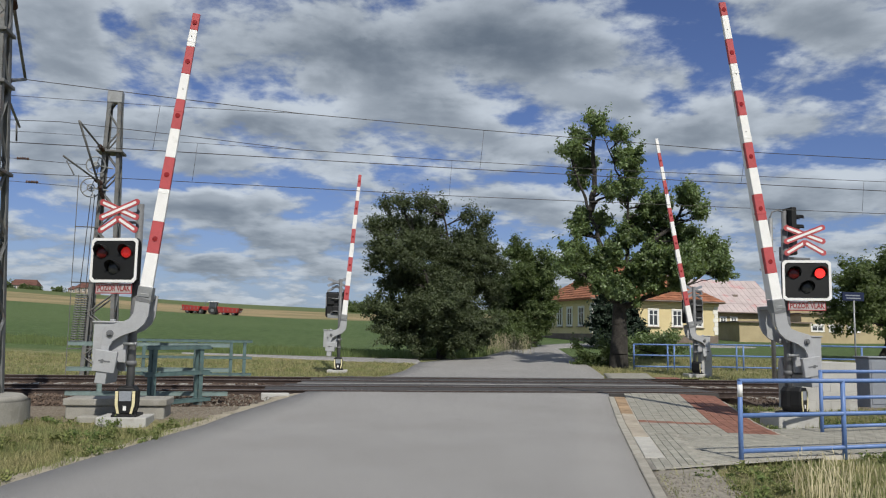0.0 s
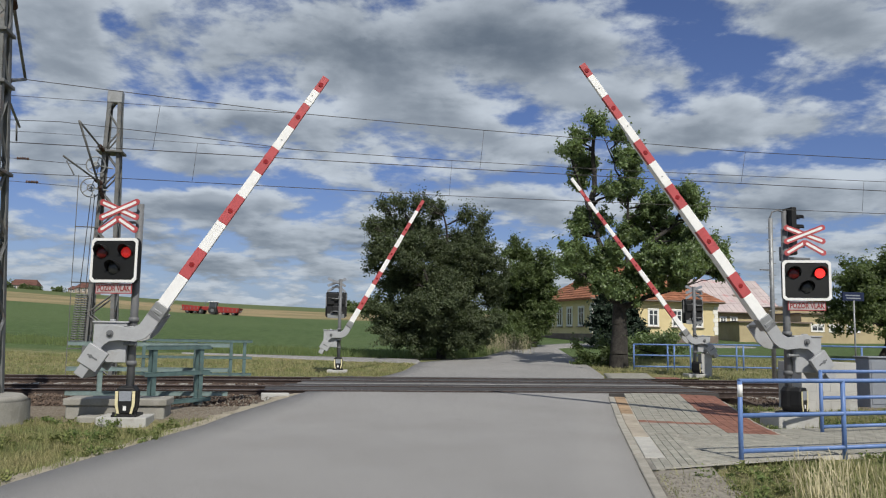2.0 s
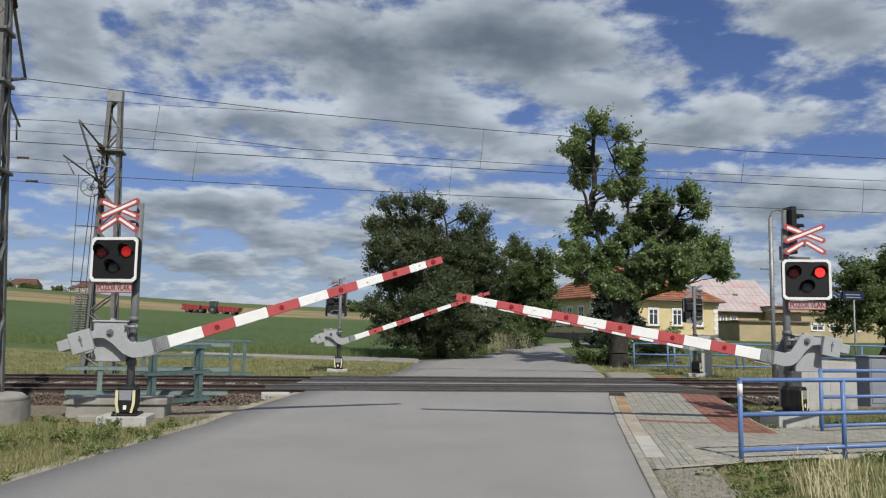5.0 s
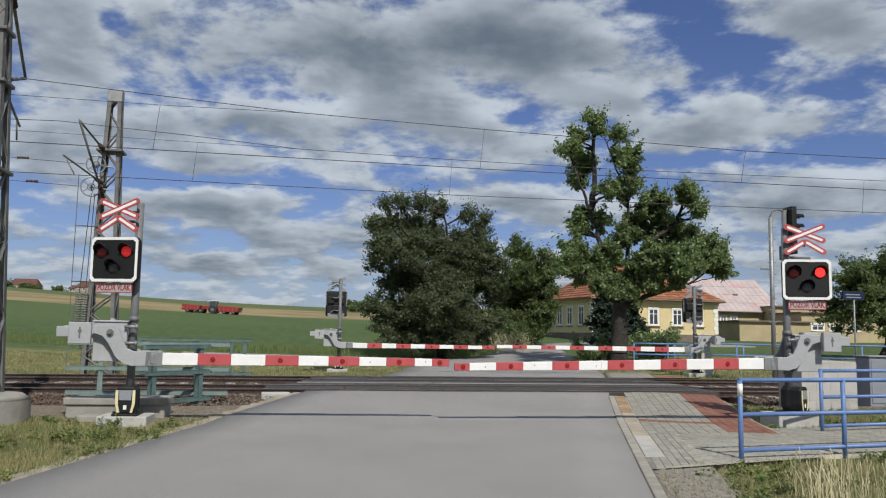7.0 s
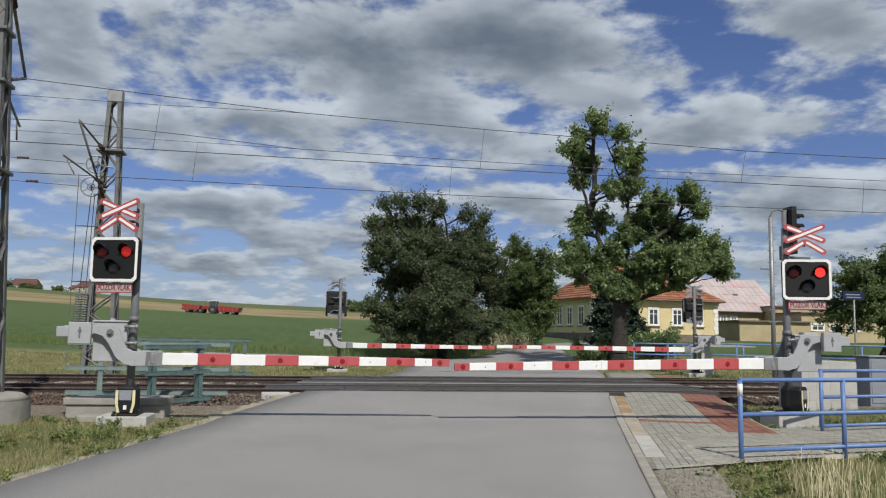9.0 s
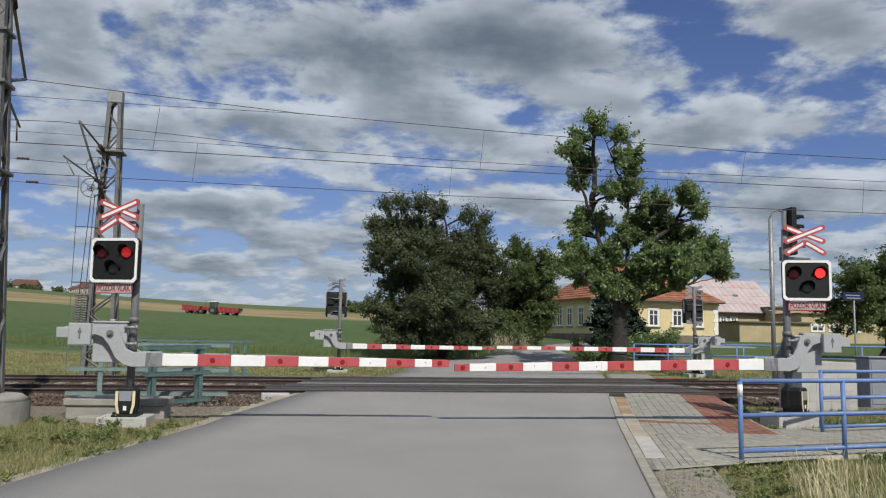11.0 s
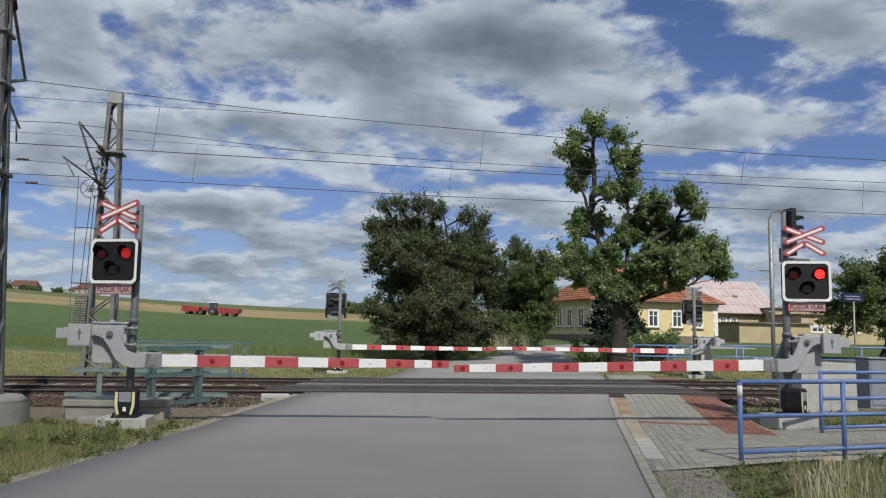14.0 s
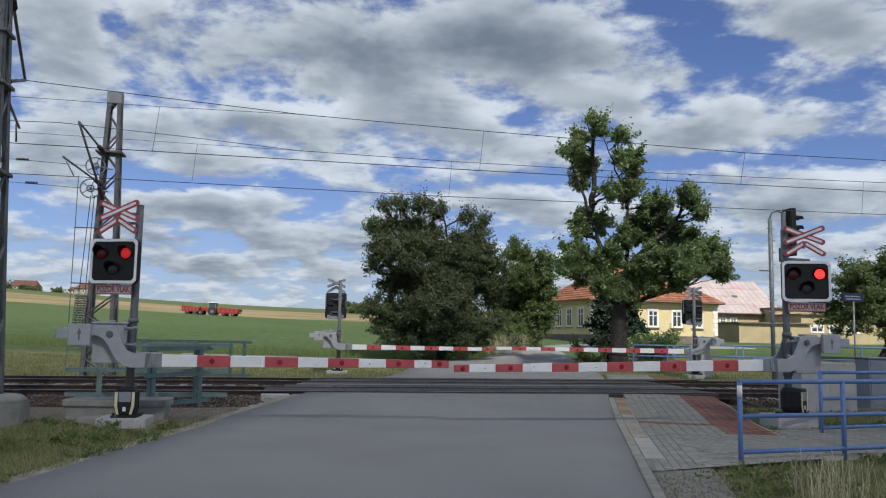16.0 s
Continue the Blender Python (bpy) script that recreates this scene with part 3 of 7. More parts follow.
def along_rail(name, d, z, s0, s1, outline, material, label="", parent=None, slots=None):
    """A profile in (across, up) drawn along the railway."""
    bm = fresh()
    rings = []
    n = 24
    for i in range(n + 1):
        s = s0 + (s1 - s0) * i / n
        rings.append([bm.verts.new((*rail_xy(s, d + a), z + u)) for a, u in outline])
    k = len(outline)
    for a, b in zip(rings, rings[1:]):
        for j in range(k):
            f = bm.faces.new((a[j], a[(j + 1) % k], b[(j + 1) % k], b[j]))
            f.material_index = slots[j] if slots else 0
    bm.faces.new(rings[0][::-1]), bm.faces.new(rings[-1])
    bmesh.ops.recalc_face_normals(bm, faces=bm.faces[:])
    return part(name, bm, material, parent, label)


RAIL_Z = 0.22
TRACKS = (19.25, 23.1)
RAIL_FORM = [(-0.07, -0.15), (-0.07, -0.14), (-0.012, -0.115), (-0.012, -0.045), (-0.036, -0.03), (-0.036, -0.006), (-0.026, 0.0),
             (0.026, 0.0), (0.036, -0.006), (0.036, -0.03), (0.012, -0.045), (0.012, -0.115), (0.07, -0.14), (0.07, -0.15)]
for axis in TRACKS:
    for off in (-0.75, 0.75):
        ob = along_rail("rail", axis + off, RAIL_Z + 0.004, -70, 120, RAIL_FORM, ["rail", "rail_head"], slots=[0] * 6 + [1] + [0] * 7)
        tagged(ob, "rust-brown steel rail with a worn bright head", "rail", "rails of the double track")


def ballast():
    """The bed and its loose stones."""
    for name, s0, s1 in (("ballast_bed", -70, -0.55), ("ballast_bed", 10.75, 120)):
        ob = along_rail(name, 21.2, 0, s0, s1, [(-6.2, -0.20), (-3.3, 0.09), (3.2, 0.10), (4.4, -0.3)], "ballast")
        tagged(ob, "rust-stained gravel bed under the rails", "ballast", kind="structure")
    rnd = random.Random(5)
    vs, fs = [], []
    for s0, s1, n in ((-10.5, -0.7, 11000), (10.8, 15, 1800)):
        for i in range(n):
            s, d = rnd.uniform(s0, s1), rnd.choice((rnd.uniform(14.9, 18.4), rnd.uniform(16.5, 25.0)))
            x, y = rail_xy(s, d)
            z = 0.10 if d > 17.8 else 0.10 - (17.8 - d) * 0.085
            r = rnd.uniform(0.018, 0.045)
            k = len(vs)
            e = Euler((rnd.uniform(0, 3), rnd.uniform(0, 3), rnd.uniform(0, 3))).to_matrix()
            for p in ((1, 0, 0), (-1, 0, 0), (0, 1, 0), (0, -1, 0), (0, 0, 0.8), (0, 0, -0.8)):
                v = e @ (Vector(p) * r * rnd.uniform(0.75, 1.25))
                vs.append((x + v.x, y + v.y, z + 0.01 + v.z))
            fs += [(k + a, k + b, k + c) for a, b, c in ((0, 2, 4), (2, 1, 4), (1, 3, 4), (3, 0, 4), (2, 0, 5), (1, 2, 5), (3, 1, 5), (0, 3, 5))]
    ob = raw("ballast_stones", vs, fs, "ballast")
    tagged(ob, "loose rust-brown track ballast stones", "ballast", kind="stuff")


ballast()


def sleepers():
    bm = fresh()
    box(bm, -0.13, 0.13, -1.25, 1.25, -0.12, 0.0, 0.02)
    first = part("sleeper", bm, "concrete")
    tagged(first, "grey concrete railway sleeper in the ballast", "sleeper", "sleepers under the rails")
    spots = [(s, a) for a in TRACKS for s in [-1.0 - 0.6 * i for i in range(20)] + [11.2 + 0.6 * i for i in range(12)]]
    first.matrix_basis = pose(*rail_xy(*spots[0]), 0.118, 0, 0, TRACK_TURN)
    for s, a in spots[1:]:
        copy_thing(first, pose(*rail_xy(s, a), 0.118, 0, 0, TRACK_TURN))


sleepers()


def crossing_panels():
    """Dark rubber and asphalt infill between and beside the rails, each strip with flange gaps."""
    strips = ((18.30, 18.43), (18.58, 19.92), (20.08, 21.1), (21.11, 21.5), (21.51, 22.27), (22.43, 23.77), (23.93, 24.6))
    for a, b in strips:
        left, right = -0.70 + (a - 18.3) * 0.30, 10.6 + (a - 18.3) * 0.10
        if a < 18.4:
            left, right = 0.3, 10.4
        count = max(1, round((right - left) / 1.8))
        for i in range(count):
            s0, s1 = left + (right - left) * i / count, left + (right - left) * (i + 1) / count
            bm = fresh()
            h = 0.205 if b - a > 0.2 else 0.2
            box(bm, s0 + 0.006, s1 - 0.006, a, b, 0.05, h, 0.012)
            ob = part("crossing_panel", bm, "asphalt" if a == 21.11 else "panel")
            ob.matrix_basis = pose(0, 0, 0, 0, 0, TRACK_TURN)
            tagged(ob, "dark worn crossing panel between the rails", "crossing panel", "panels of the level crossing", "structure")


crossing_panels()

# ---------------------------------------------------------------- barriers with their warning lights
BAR, GLOW = {}, {}


def swing(arm, sgn, rows):
    walk(arm, [(t, arm_pose(arm, sgn, a)) for t, a in rows])


def arm_pose(arm, sgn, a):
    return pose(arm["pivot_x"], -0.22, arm["pivot_z"], 0, -sgn * a, 0)


def capsule(bm, p, q, half, y0, y1, slot=0):
    """A flat bar with cut corners from p to q in the x-z plane."""
    p, q = Vector((p[0], 0, p[1])), Vector((q[0], 0, q[1]))
    d = (q - p).normalized()
    n = Vector((-d.z, 0, d.x)) * half
    c = d * half * 0.6
    out = [p + n * 0.4 - c, p - n * 0.4 - c, p - n, q - n, q - n * 0.4 + c, q + n * 0.4 + c, q + n, p + n]
    slab(bm, [(v.x, v.z) for v in out], y0, y1, slot=slot)


def cross_sign(parent, cx, cz, y, front, scale=1.0):
    """A saint andrew's cross over a half cross: white bars with red rims."""
    w, h = 0.33 * scale, 0.135 * scale
    s = -1 if front else 1
    bars = [((-w, h), (w, -h)), ((-w, -h), (w, h)), ((-w, -h - 0.22 * scale), (0, -0.15 * scale)), ((0, -0.15 * scale), (w, -h - 0.22 * scale))]
    for i, (p, q) in enumerate(bars):
        bm = fresh()
        k = 0.006 * i
        y0 = y + s * k
        capsule(bm, (cx + p[0], cz + p[1]), (cx + q[0], cz + q[1]), 0.052 * scale, y0, y0 + 0.02, 0)
        d = (Vector(q) - Vector(p)).normalized() * 0.035 * scale
        f = y0 - 0.003 if front else y0 + 0.021
        capsule(bm, (cx + p[0] + d.x, cz + p[1] + d.y), (cx + q[0] - d.x, cz + q[1] - d.y), 0.022 * scale, f, f + 0.002, 1)
        part("cross_bar", bm, ["red_paint" if front else "cabinet", "white_paint" if front else "cabinet"], parent, "white sign bar with a red rim" if front else "bare grey back of a sign bar")


def warning_lights(parent, cx, cz, front, key, y=-0.14):
    """The board with two red lamps above one clear lamp, each under its hood."""
    s = -1 if front else 1
    w, h = (0.425, 0.372) if front else (0.42, 0.50)
    cz = cz if front else cz - 0.02
    rim = [(-w + 0.05, -h), (w - 0.05, -h), (w, -h + 0.05), (w, h - 0.05), (w - 0.05, h), (-w + 0.05, h), (-w, h - 0.05), (-w, -h + 0.05)]
    bm = fresh()
    slab(bm, [(cx + a, cz + b) for a, b in rim], y, y + 0.10, 0.012)
    # the flared case behind the board
    slab(bm, [(cx + a * 0.86, cz + b * 0.9) for a, b in rim], y + 0.10 if front else y - 0.12, y + 0.22 if front else y, 0.02)
    board = part("signal_board", bm, "black_board", parent, "black warning light board")
    bm = fresh()
    outer = [(cx + a, cz + b) for a, b in rim]
    inner = [(cx + a * 0.895, cz + b * 0.875) for a, b in rim]
    f0 = y - 0.008 if front else y + 0.108
    vo = [bm.verts.new((a, f0, b)) for a, b in outer]
    vi = [bm.verts.new((a, f0, b)) for a, b in inner]
    wo = [bm.verts.new((a, f0 + 0.007, b)) for a, b in outer]
    wi = [bm.verts.new((a, f0 + 0.007, b)) for a, b in inner]
    for i in range(8):
        j = (i + 1) % 8
        for q in ((vo[i], vo[j], vi[j], vi[i]), (wo[j], wo[i], wi[i], wi[j]), (vo[j], vo[i], wo[i], wo[j]), (vi[i], vi[j], wi[j], wi[i])):
            bm.faces.new(q)
    bmesh.ops.recalc_face_normals(bm, faces=bm.faces[:])
    part("board_rim", bm, "white_paint", board, "white reflective rim")
    if not front:
        bm = fresh()
        for k in (-1, 1):
            slab(bm, [(cx + k * w * 0.88, cz - h * 0.15), (cx + k * w * 0.99, cz - h * 0.15), (cx + k * w * 0.99, cz + h * 0.92), (cx + k * w * 0.88, cz + h * 0.85)], y - 0.03, y - 0.004)
        part("side_wing", bm, "dark_paint", board, "grey folded edge of the board")
        for lx, lz in ((-0.2, 0.14), (0.2, 0.14), (0.0, -0.2)):
            bm = fresh()
            box(bm, cx + lx - 0.13, cx + lx + 0.13, y - 0.19, y - 0.115, cz + lz - 0.14, cz + lz + 0.14, 0.02)
            part("lamp_case", bm, "black_board", board, "black lamp housing")
        bm = fresh()
        box(bm, cx - 0.22, cx + 0.22, y - 0.14, y - 0.118, cz - 0.40, cz - 0.30, 0.006)
        box(bm, -0.09, 0.09, 0.0, y - 0.1, cz - 0.35, cz - 0.28, 0.006)
        box(bm, -0.09, 0.09, 0.0, y - 0.1, cz + 0.25, cz + 0.32, 0.006)
        part("mounting_bracket", bm, "dark_paint", board)
        return
    for lx, lz, kind in ((-0.225, 0.13, "dark_lens"), (0.225, 0.13, "dark_lens"), (0.0, -0.13, "dark_clear")):
        bm = fresh()
        x, z = cx + lx, cz + lz
        # a shallow dome
        rings = []
        for r, dep in ((0.105, 0.0), (0.095, 0.018), (0.06, 0.03), (0.02, 0.035)):
            rings.append([bm.verts.new((x + r * math.cos(a), y - 0.004 - dep, z + r * math.sin(a))) for a in [2 * math.pi * i / 20 for i in range(20)]])
        for a, b in zip(rings, rings[1:]):
            for i in range(20):
                bm.faces.new((a[i], a[(i + 1) % 20], b[(i + 1) % 20], b[i]))
        bm.faces.new(rings[-1])
        bmesh.ops.recalc_face_normals(bm, faces=bm.faces[:])
        part("lens", bm, kind, board, "unlit red lens" if kind == "dark_lens" else "unlit clear lens", True)
        bm = fresh()
        n = 18
        angles = [radians(-25 + 230 * i / n) for i in range(n + 1)]
        for i in range(n):
            a, b = angles[i], angles[i + 1]

            def depth(t):
                return 0.02 + 0.13 * max(0.0, math.sin(t * 0.93 + 0.1)) ** 0.7
            for r0, flip in ((0.125, 0), (0.118, 1)):
                q = [bm.verts.new((x + r0 * math.cos(t), yy, z + r0 * math.sin(t))) for t, yy in ((a, y), (b, y), (b, y - depth(b)), (a, y - depth(a)))]
                bm.faces.new(q[::-1] if flip else q)
        part("hood", bm, "black_board", board, "black lamp hood", True)
    bm = fresh()
    rings = []
    for r, dep in ((0.098, 0.0), (0.085, 0.02), (0.05, 0.03), (0.015, 0.034)):
        rings.append([bm.verts.new((r * math.cos(a), y - 0.012 - dep, r * math.sin(a))) for a in [2 * math.pi * i / 20 for i in range(20)]])
    for a, b in zip(rings, rings[1:]):
        for i in range(20):
            bm.faces.new((a[i], a[(i + 1) % 20], b[(i + 1) % 20], b[i]))
    bm.faces.new(rings[-1])
    bmesh.ops.recalc_face_normals(bm, faces=bm.faces[:])
    glow = part("lit_lamp", bm, "glow_" + key, board, "glowing red signal lamp", True)
    GLOW[key] = (glow, cx - 0.225, cx + 0.225, cz + 0.13)


def lamp_material(key, strength):
    M["glow_" + key] = mat("lamp_glow", (0.35, 0.02, 0.02), 0.3, var=0.1, scale=40, fine=120, bump=0.2, emit=((1.0, 0.035, 0.03), strength))


lamp_material("near_left", 0.28)
lamp_material("near_right", 1.6)


def warning_plate(parent, cx, cz, y, front):
    bm = fresh()
    box(bm, cx - 0.33, cx + 0.33, y, y + 0.012, cz - 0.085, cz + 0.085, 0.004)
    plate = part("warning_plate", bm, "red_paint" if front else "galvanised", parent, "white plate with red lettering and rim")
    if not front:
        return
    bm = fresh()
    box(bm, cx - 0.312, cx + 0.312, y - 0.003, y - 0.0005, cz - 0.068, cz + 0.068)
    part("plate_face", bm, "sign_white", plate)
    cu = bpy.data.curves.new("lettering", "FONT")
    cu.body, cu.size, cu.align_x, cu.align_y, cu.extrude = "POZOR VLAK", 0.14, "CENTER", "CENTER", 0.0008
    cu.offset = 0.004
    cu.materials.append(M["letter_red"])
    tmp = new("lettering", cu)
    bpy.context.view_layer.update()
    me = bpy.data.meshes.new_from_object(tmp.evaluated_get(bpy.context.evaluated_depsgraph_get()))
    bpy.data.objects.remove(tmp)
    ob = new("lettering", me)
    ob.parent = plate
    ob.matrix_basis = pose(cx, y - 0.005, cz, 90, 0, 0) @ Matrix.Diagonal((0.70, 1.0, 1.0, 1.0))
    tagged(ob, "red capital letters")


def barrier(key, x, y, turn, sgn, boom_len, reds, front, label, droop=0.0, lift=0.0, keel=(0.16, 0.14, 0.11), pivot_up=0.0, pivot_in=0.0, foot=0.0):
    """Post, machine case, swinging arm with counterweight and banded boom, and the warning sign."""
    thing = group_at("crossing_barrier", pose(x, y, land(x, y) + lift, 0, 0, turn), label, "crossing barrier", "barriers of the level crossing")
    bm = fresh()
    box(bm, -0.42, 0.36, -0.36, 0.30, -0.25, 0.085 + foot, 0.02)
    part("foundation", bm, "pale_concrete", thing, "pale concrete foundation block")
    bm = fresh()
    tube(bm, (0, 0, 0.05), (0, 0, 3.62), 0.068, 0.062, 14)
    tube(bm, (0, 0, 0.9), (0, 0, 0.98), 0.085, 0.085, 14)
    tube(bm, (0, 0, 1.62), (0, 0, 1.70), 0.085, 0.085, 14)
    for z in (2.35, 2.85, 3.3, 3.46):
        box(bm, min(0, -0.34 * sgn), max(0, -0.34 * sgn), -0.05, 0.0, z - 0.02, z + 0.02)
    part("post", bm, "dark_paint", thing, "dark grey steel post", True)
    # base shroud with two pale stripes
    bm = fresh()
    slab(bm, [(-0.13, 0.12), (0.13, 0.12), (0.165, 0.25), (0.165, 0.50), (0.12, 0.56), (-0.12, 0.56), (-0.165, 0.50), (-0.165, 0.25)], -0.28, -0.06, 0.03)
    for z0, z1, r0, r1 in ((0.12, 0.22, 0.13, 0.17), (0.22, 0.50, 0.17, 0.17), (0.50, 0.57, 0.17, 0.12)):
        tube(bm, (0, -0.03, z0), (0, -0.03, z1), r0, r1, 18)
    box(bm, -0.2, 0.2, -0.32, 0.18, 0.075, 0.125, 0.01)
    for k in (-0.17, 0.17):
        tube(bm, (k, -0.27, 0.10), (k, -0.27, 0.16), 0.022, n=6)
    shroud = part("base_shroud", bm, "black_board", thing, "black base shroud")
    for k in (-1, 1):
        bm = fresh()
        slab(bm, [(k * 0.155, 0.50), (k * 0.155, 0.28), (k * 0.118, 0.14), (k * 0.080, 0.14), (k * 0.110, 0.28), (k * 0.110, 0.50)], -0.292, -0.283)
        part("shroud_stripe", bm, "yellow_paint", shroud, "pale yellow stripe")
    shroud.matrix_basis = pose(0, 0, foot, 0, 0, 38 if sgn < 0 else 0)
    bm = fresh()
    slab(bm, [(-0.09, 0.34), (0.09, 0.34), (0.10, 0.50), (-0.10, 0.50)], -0.289, -0.283)
    part("shroud_plate", bm, "cabinet", shroud)
    bm = fresh()
    box(bm, -0.025, 0.025, -0.292, -0.285, 0.19, 0.26)
    part("shroud_badge", bm, "white_paint", shroud)
    # machine case
    bm = fresh()
    a, b = sorted((-0.60 * sgn, -0.07 * sgn))
    box(bm, a, b, -0.13, 0.24, 0.95, 1.60, 0.015)
    case = part("machine_case", bm, "grey_paint", thing, "grey painted machine case")
    bm = fresh()
    box(bm, a - 0.02, b + 0.02, -0.15, 0.26, 1.60, 1.63, 0.008)
    c = -0.32 * sgn
    box(bm, c - 0.04, c + 0.04, -0.1, 0.0, 1.63, 1.66, 0.01)
    part("case_lid", bm, "grey_paint", case)
    for z in (1.53, 1.26):
        bm = fresh()
        tube(bm, (-0.1 * sgn, -0.18, z), (0.10 * sgn, -0.18, z), 0.026, n=10)
        tube(bm, (0.07 * sgn, -0.18, z), (0.11 * sgn, -0.18, z), 0.038, n=8)
        part("clamp", bm, "galvanised", case, "steel clamp bolt", True)
    # arm
    px, pz = (pivot_in - 0.30) * sgn, 1.43 + pivot_up
    bm = fresh()
    form = [(-0.72, 0.10), (-0.05, 0.11), (0.03, 0.13), (0.12, 0.08), (0.20, -0.12), (0.27, -0.25), (0.38, -0.30), (0.72, -0.30),
            (0.72, -0.53), (0.36, -0.54), (0.22, -0.50), (0.10, -0.40), (-0.02, -0.18), (-0.12, -0.06), (-0.24, -0.02), (-0.72, -0.08)]
    slab(bm, [(u * sgn, v) for u, v in form], -0.045, 0.0, 0.006)
    slab(bm, [(u * sgn, v) for u, v in form], 0.50, 0.54, 0.006)
    arm = part("boom_arm", bm, "grey_paint", thing, "grey cranked boom arm")
    arm["pivot_x"], arm["pivot_z"] = px, pz
    bm = fresh()
    tube(bm, (0, -0.075, 0), (0, 0.55, 0), 0.055, n=12)
    tube(bm, (0, -0.10, 0), (0, -0.07, 0), 0.03, n=6)
    part("pivot", bm, "dark_paint", arm, "dark pivot bolt", True)
    bm = fresh()
    a, b = sorted((-0.63 * sgn, -0.28 * sgn))
    box(bm, a, b, -0.13, -0.046, -0.19, 0.16, 0.012)
    box(bm, a, b, 0.56, 0.66, -0.19, 0.16, 0.012)
    a, b = sorted((-0.82 * sgn, -0.60 * sgn))
    box(bm, a, b, -0.11, 0.62, -0.08, 0.09, 0.012)
    weight = part("counterweight", bm, "grey_paint", arm, "grey counterweight plates")
    bm = fresh()
    c = -0.45 * sgn
    box(bm, c - 0.012, c + 0.012, -0.135, -0.128, -0.10, 0.08)
    tube(bm, (c, -0.14, 0.02), (c, -0.12, 0.02), 0.03, n=8)
    part("weight_bolt", bm, "dark_paint", arm)
    bm = fresh()
    a, b = sorted((0.60 * sgn, 0.84 * sgn))
    box(bm, a, b, -0.05, 0.16, -0.54, -0.30, 0.012)
    box(bm, *sorted((0.66 * sgn, 0.72 * sgn)), -0.06, 0.545, -0.5, -0.34, 0.008)
    part("boom_clamp", bm, "galvanised", arm, "bare metal boom clamp")
    # banded boom, narrower in three steps
    x0, end = 0.80, boom_len
    zc = -0.42
    tan = math.tan(radians(droop))

    def half(u):
        f = (u - x0) / (end - x0)
        return 0.102 - 0.040 * f

    def chunk(u0, u1, name, material, label, grow=0.0):
        bm = fresh()
        vs = []
        for u in (u0, u1):
            h, dep = half(u) + grow, 0.10 - 0.04 * (u - x0) / (end - x0)
            zz = zc - (u - x0) * tan
            vs.append([bm.verts.new((u * sgn, yy, zz + hh)) for yy, hh in ((-0.025 - grow, -h), (-0.025 - grow, h), (-0.025 + dep + grow, h), (-0.025 + dep + grow, -h))])
        for i in range(4):
            bm.faces.new((vs[0][i], vs[0][(i + 1) % 4], vs[1][(i + 1) % 4], vs[1][i]))
        bm.faces.new(vs[0][::-1]), bm.faces.new(vs[1])
        bmesh.ops.recalc_face_normals(bm, faces=bm.faces[:])
        bmesh.ops.bevel(bm, geom=bm.edges[:], offset=0.006, segments=1, affect="EDGES")
        return part(name, bm, material, arm, label)

    marks = []
    for i, (u0, u1) in enumerate(reds):
        marks.append((u0, u1, "red_paint"))
    at = x0
    for u0, u1, k in marks + [(end, end, None)]:
        if u0 - at > 0.02:
            chunk(at, u0, "white_band", "white_paint", "white boom band")
        if k:
            chunk(u0, u1, "red_band", "red_paint", "red boom band")
            uc = u0 + (u1 - u0) * 0.45
            zz = zc - (uc - x0) * tan
            bm = fresh()
            tube(bm, (uc * sgn, -0.034, zz), (uc * sgn, -0.026, zz), 0.040, 0.044, n=14)
            tube(bm, (uc * sgn, -0.036, zz), (uc * sgn, -0.033, zz), 0.022, 0.026, n=10)
            part("reflector", bm, "reflect_red", arm, "round red reflector", True)
        at = u1
    for u in (x0 + 1.62, x0 + 3.05, x0 + 4.3):
        if u < end - 0.3:
            on_red = any(m[0] - 0.05 < u < m[1] for m in marks)
            chunk(u, u + 0.05, "boom_joint", "red_paint" if on_red else "white_paint", "painted joint sleeve", 0.004)
    for k, (u0, u1) in enumerate(zip([m[1] for m in marks], [m[0] for m in marks[1:]])):
        if front and k >= 2:
            u = u0 + (u1 - u0) * (0.62 if k % 2 else 0.4)
            zz = zc - (u - x0) * tan + half(u) * (0.2 if k % 2 else -0.1)
            bm = fresh()
            tube(bm, (u * sgn, -0.031, zz), (u * sgn, -0.024, zz), 0.011, n=8)
            part("rivet", bm, "dark_paint", arm, "dark rivet head")
    # thin dark plate painted as the shade between arm and clamp
    bm = fresh()
    slab(bm, [(0.585 * sgn, -0.305), (0.665 * sgn, -0.305), (0.615 * sgn, -0.535), (0.575 * sgn, -0.535)], -0.052, -0.046)
    part("clamp_gap", bm, "dark_paint", arm, "dark plate for the shade in the slot beside the clamp")
    # under the boom, the stiffening keel in three steps
    for u0, u1, dep in ((x0 + 0.05, x0 + 1.5, keel[0]), (x0 + 1.5, x0 + 2.9, keel[1]), (x0 + 2.9, x0 + 4.2, keel[2])):
        if u1 < end:
            bm = fresh()
            h = half(u1) * 0.80
            box(bm, *sorted((u0 * sgn, u1 * sgn)), 0.05, dep, zc - (u1 - x0) * tan - h, zc - (u0 - x0) * tan + h * 0.6, 0.006)
            part("boom_keel", bm, "white_paint", arm, "white stiffening profile behind the boom")
    # sign
    cx = -0.32 * sgn if front else (-0.16 if sgn > 0 else 0.02)
    before = set(thing.children)
    warning_lights(thing, cx, 2.64, front, key, -0.16 if front else 0.20)
    cross_sign(thing, cx, 3.50, -0.10 if front else 0.05, front)
    warning_plate(thing, cx, 2.17, -0.12 if front else 0.07, front)
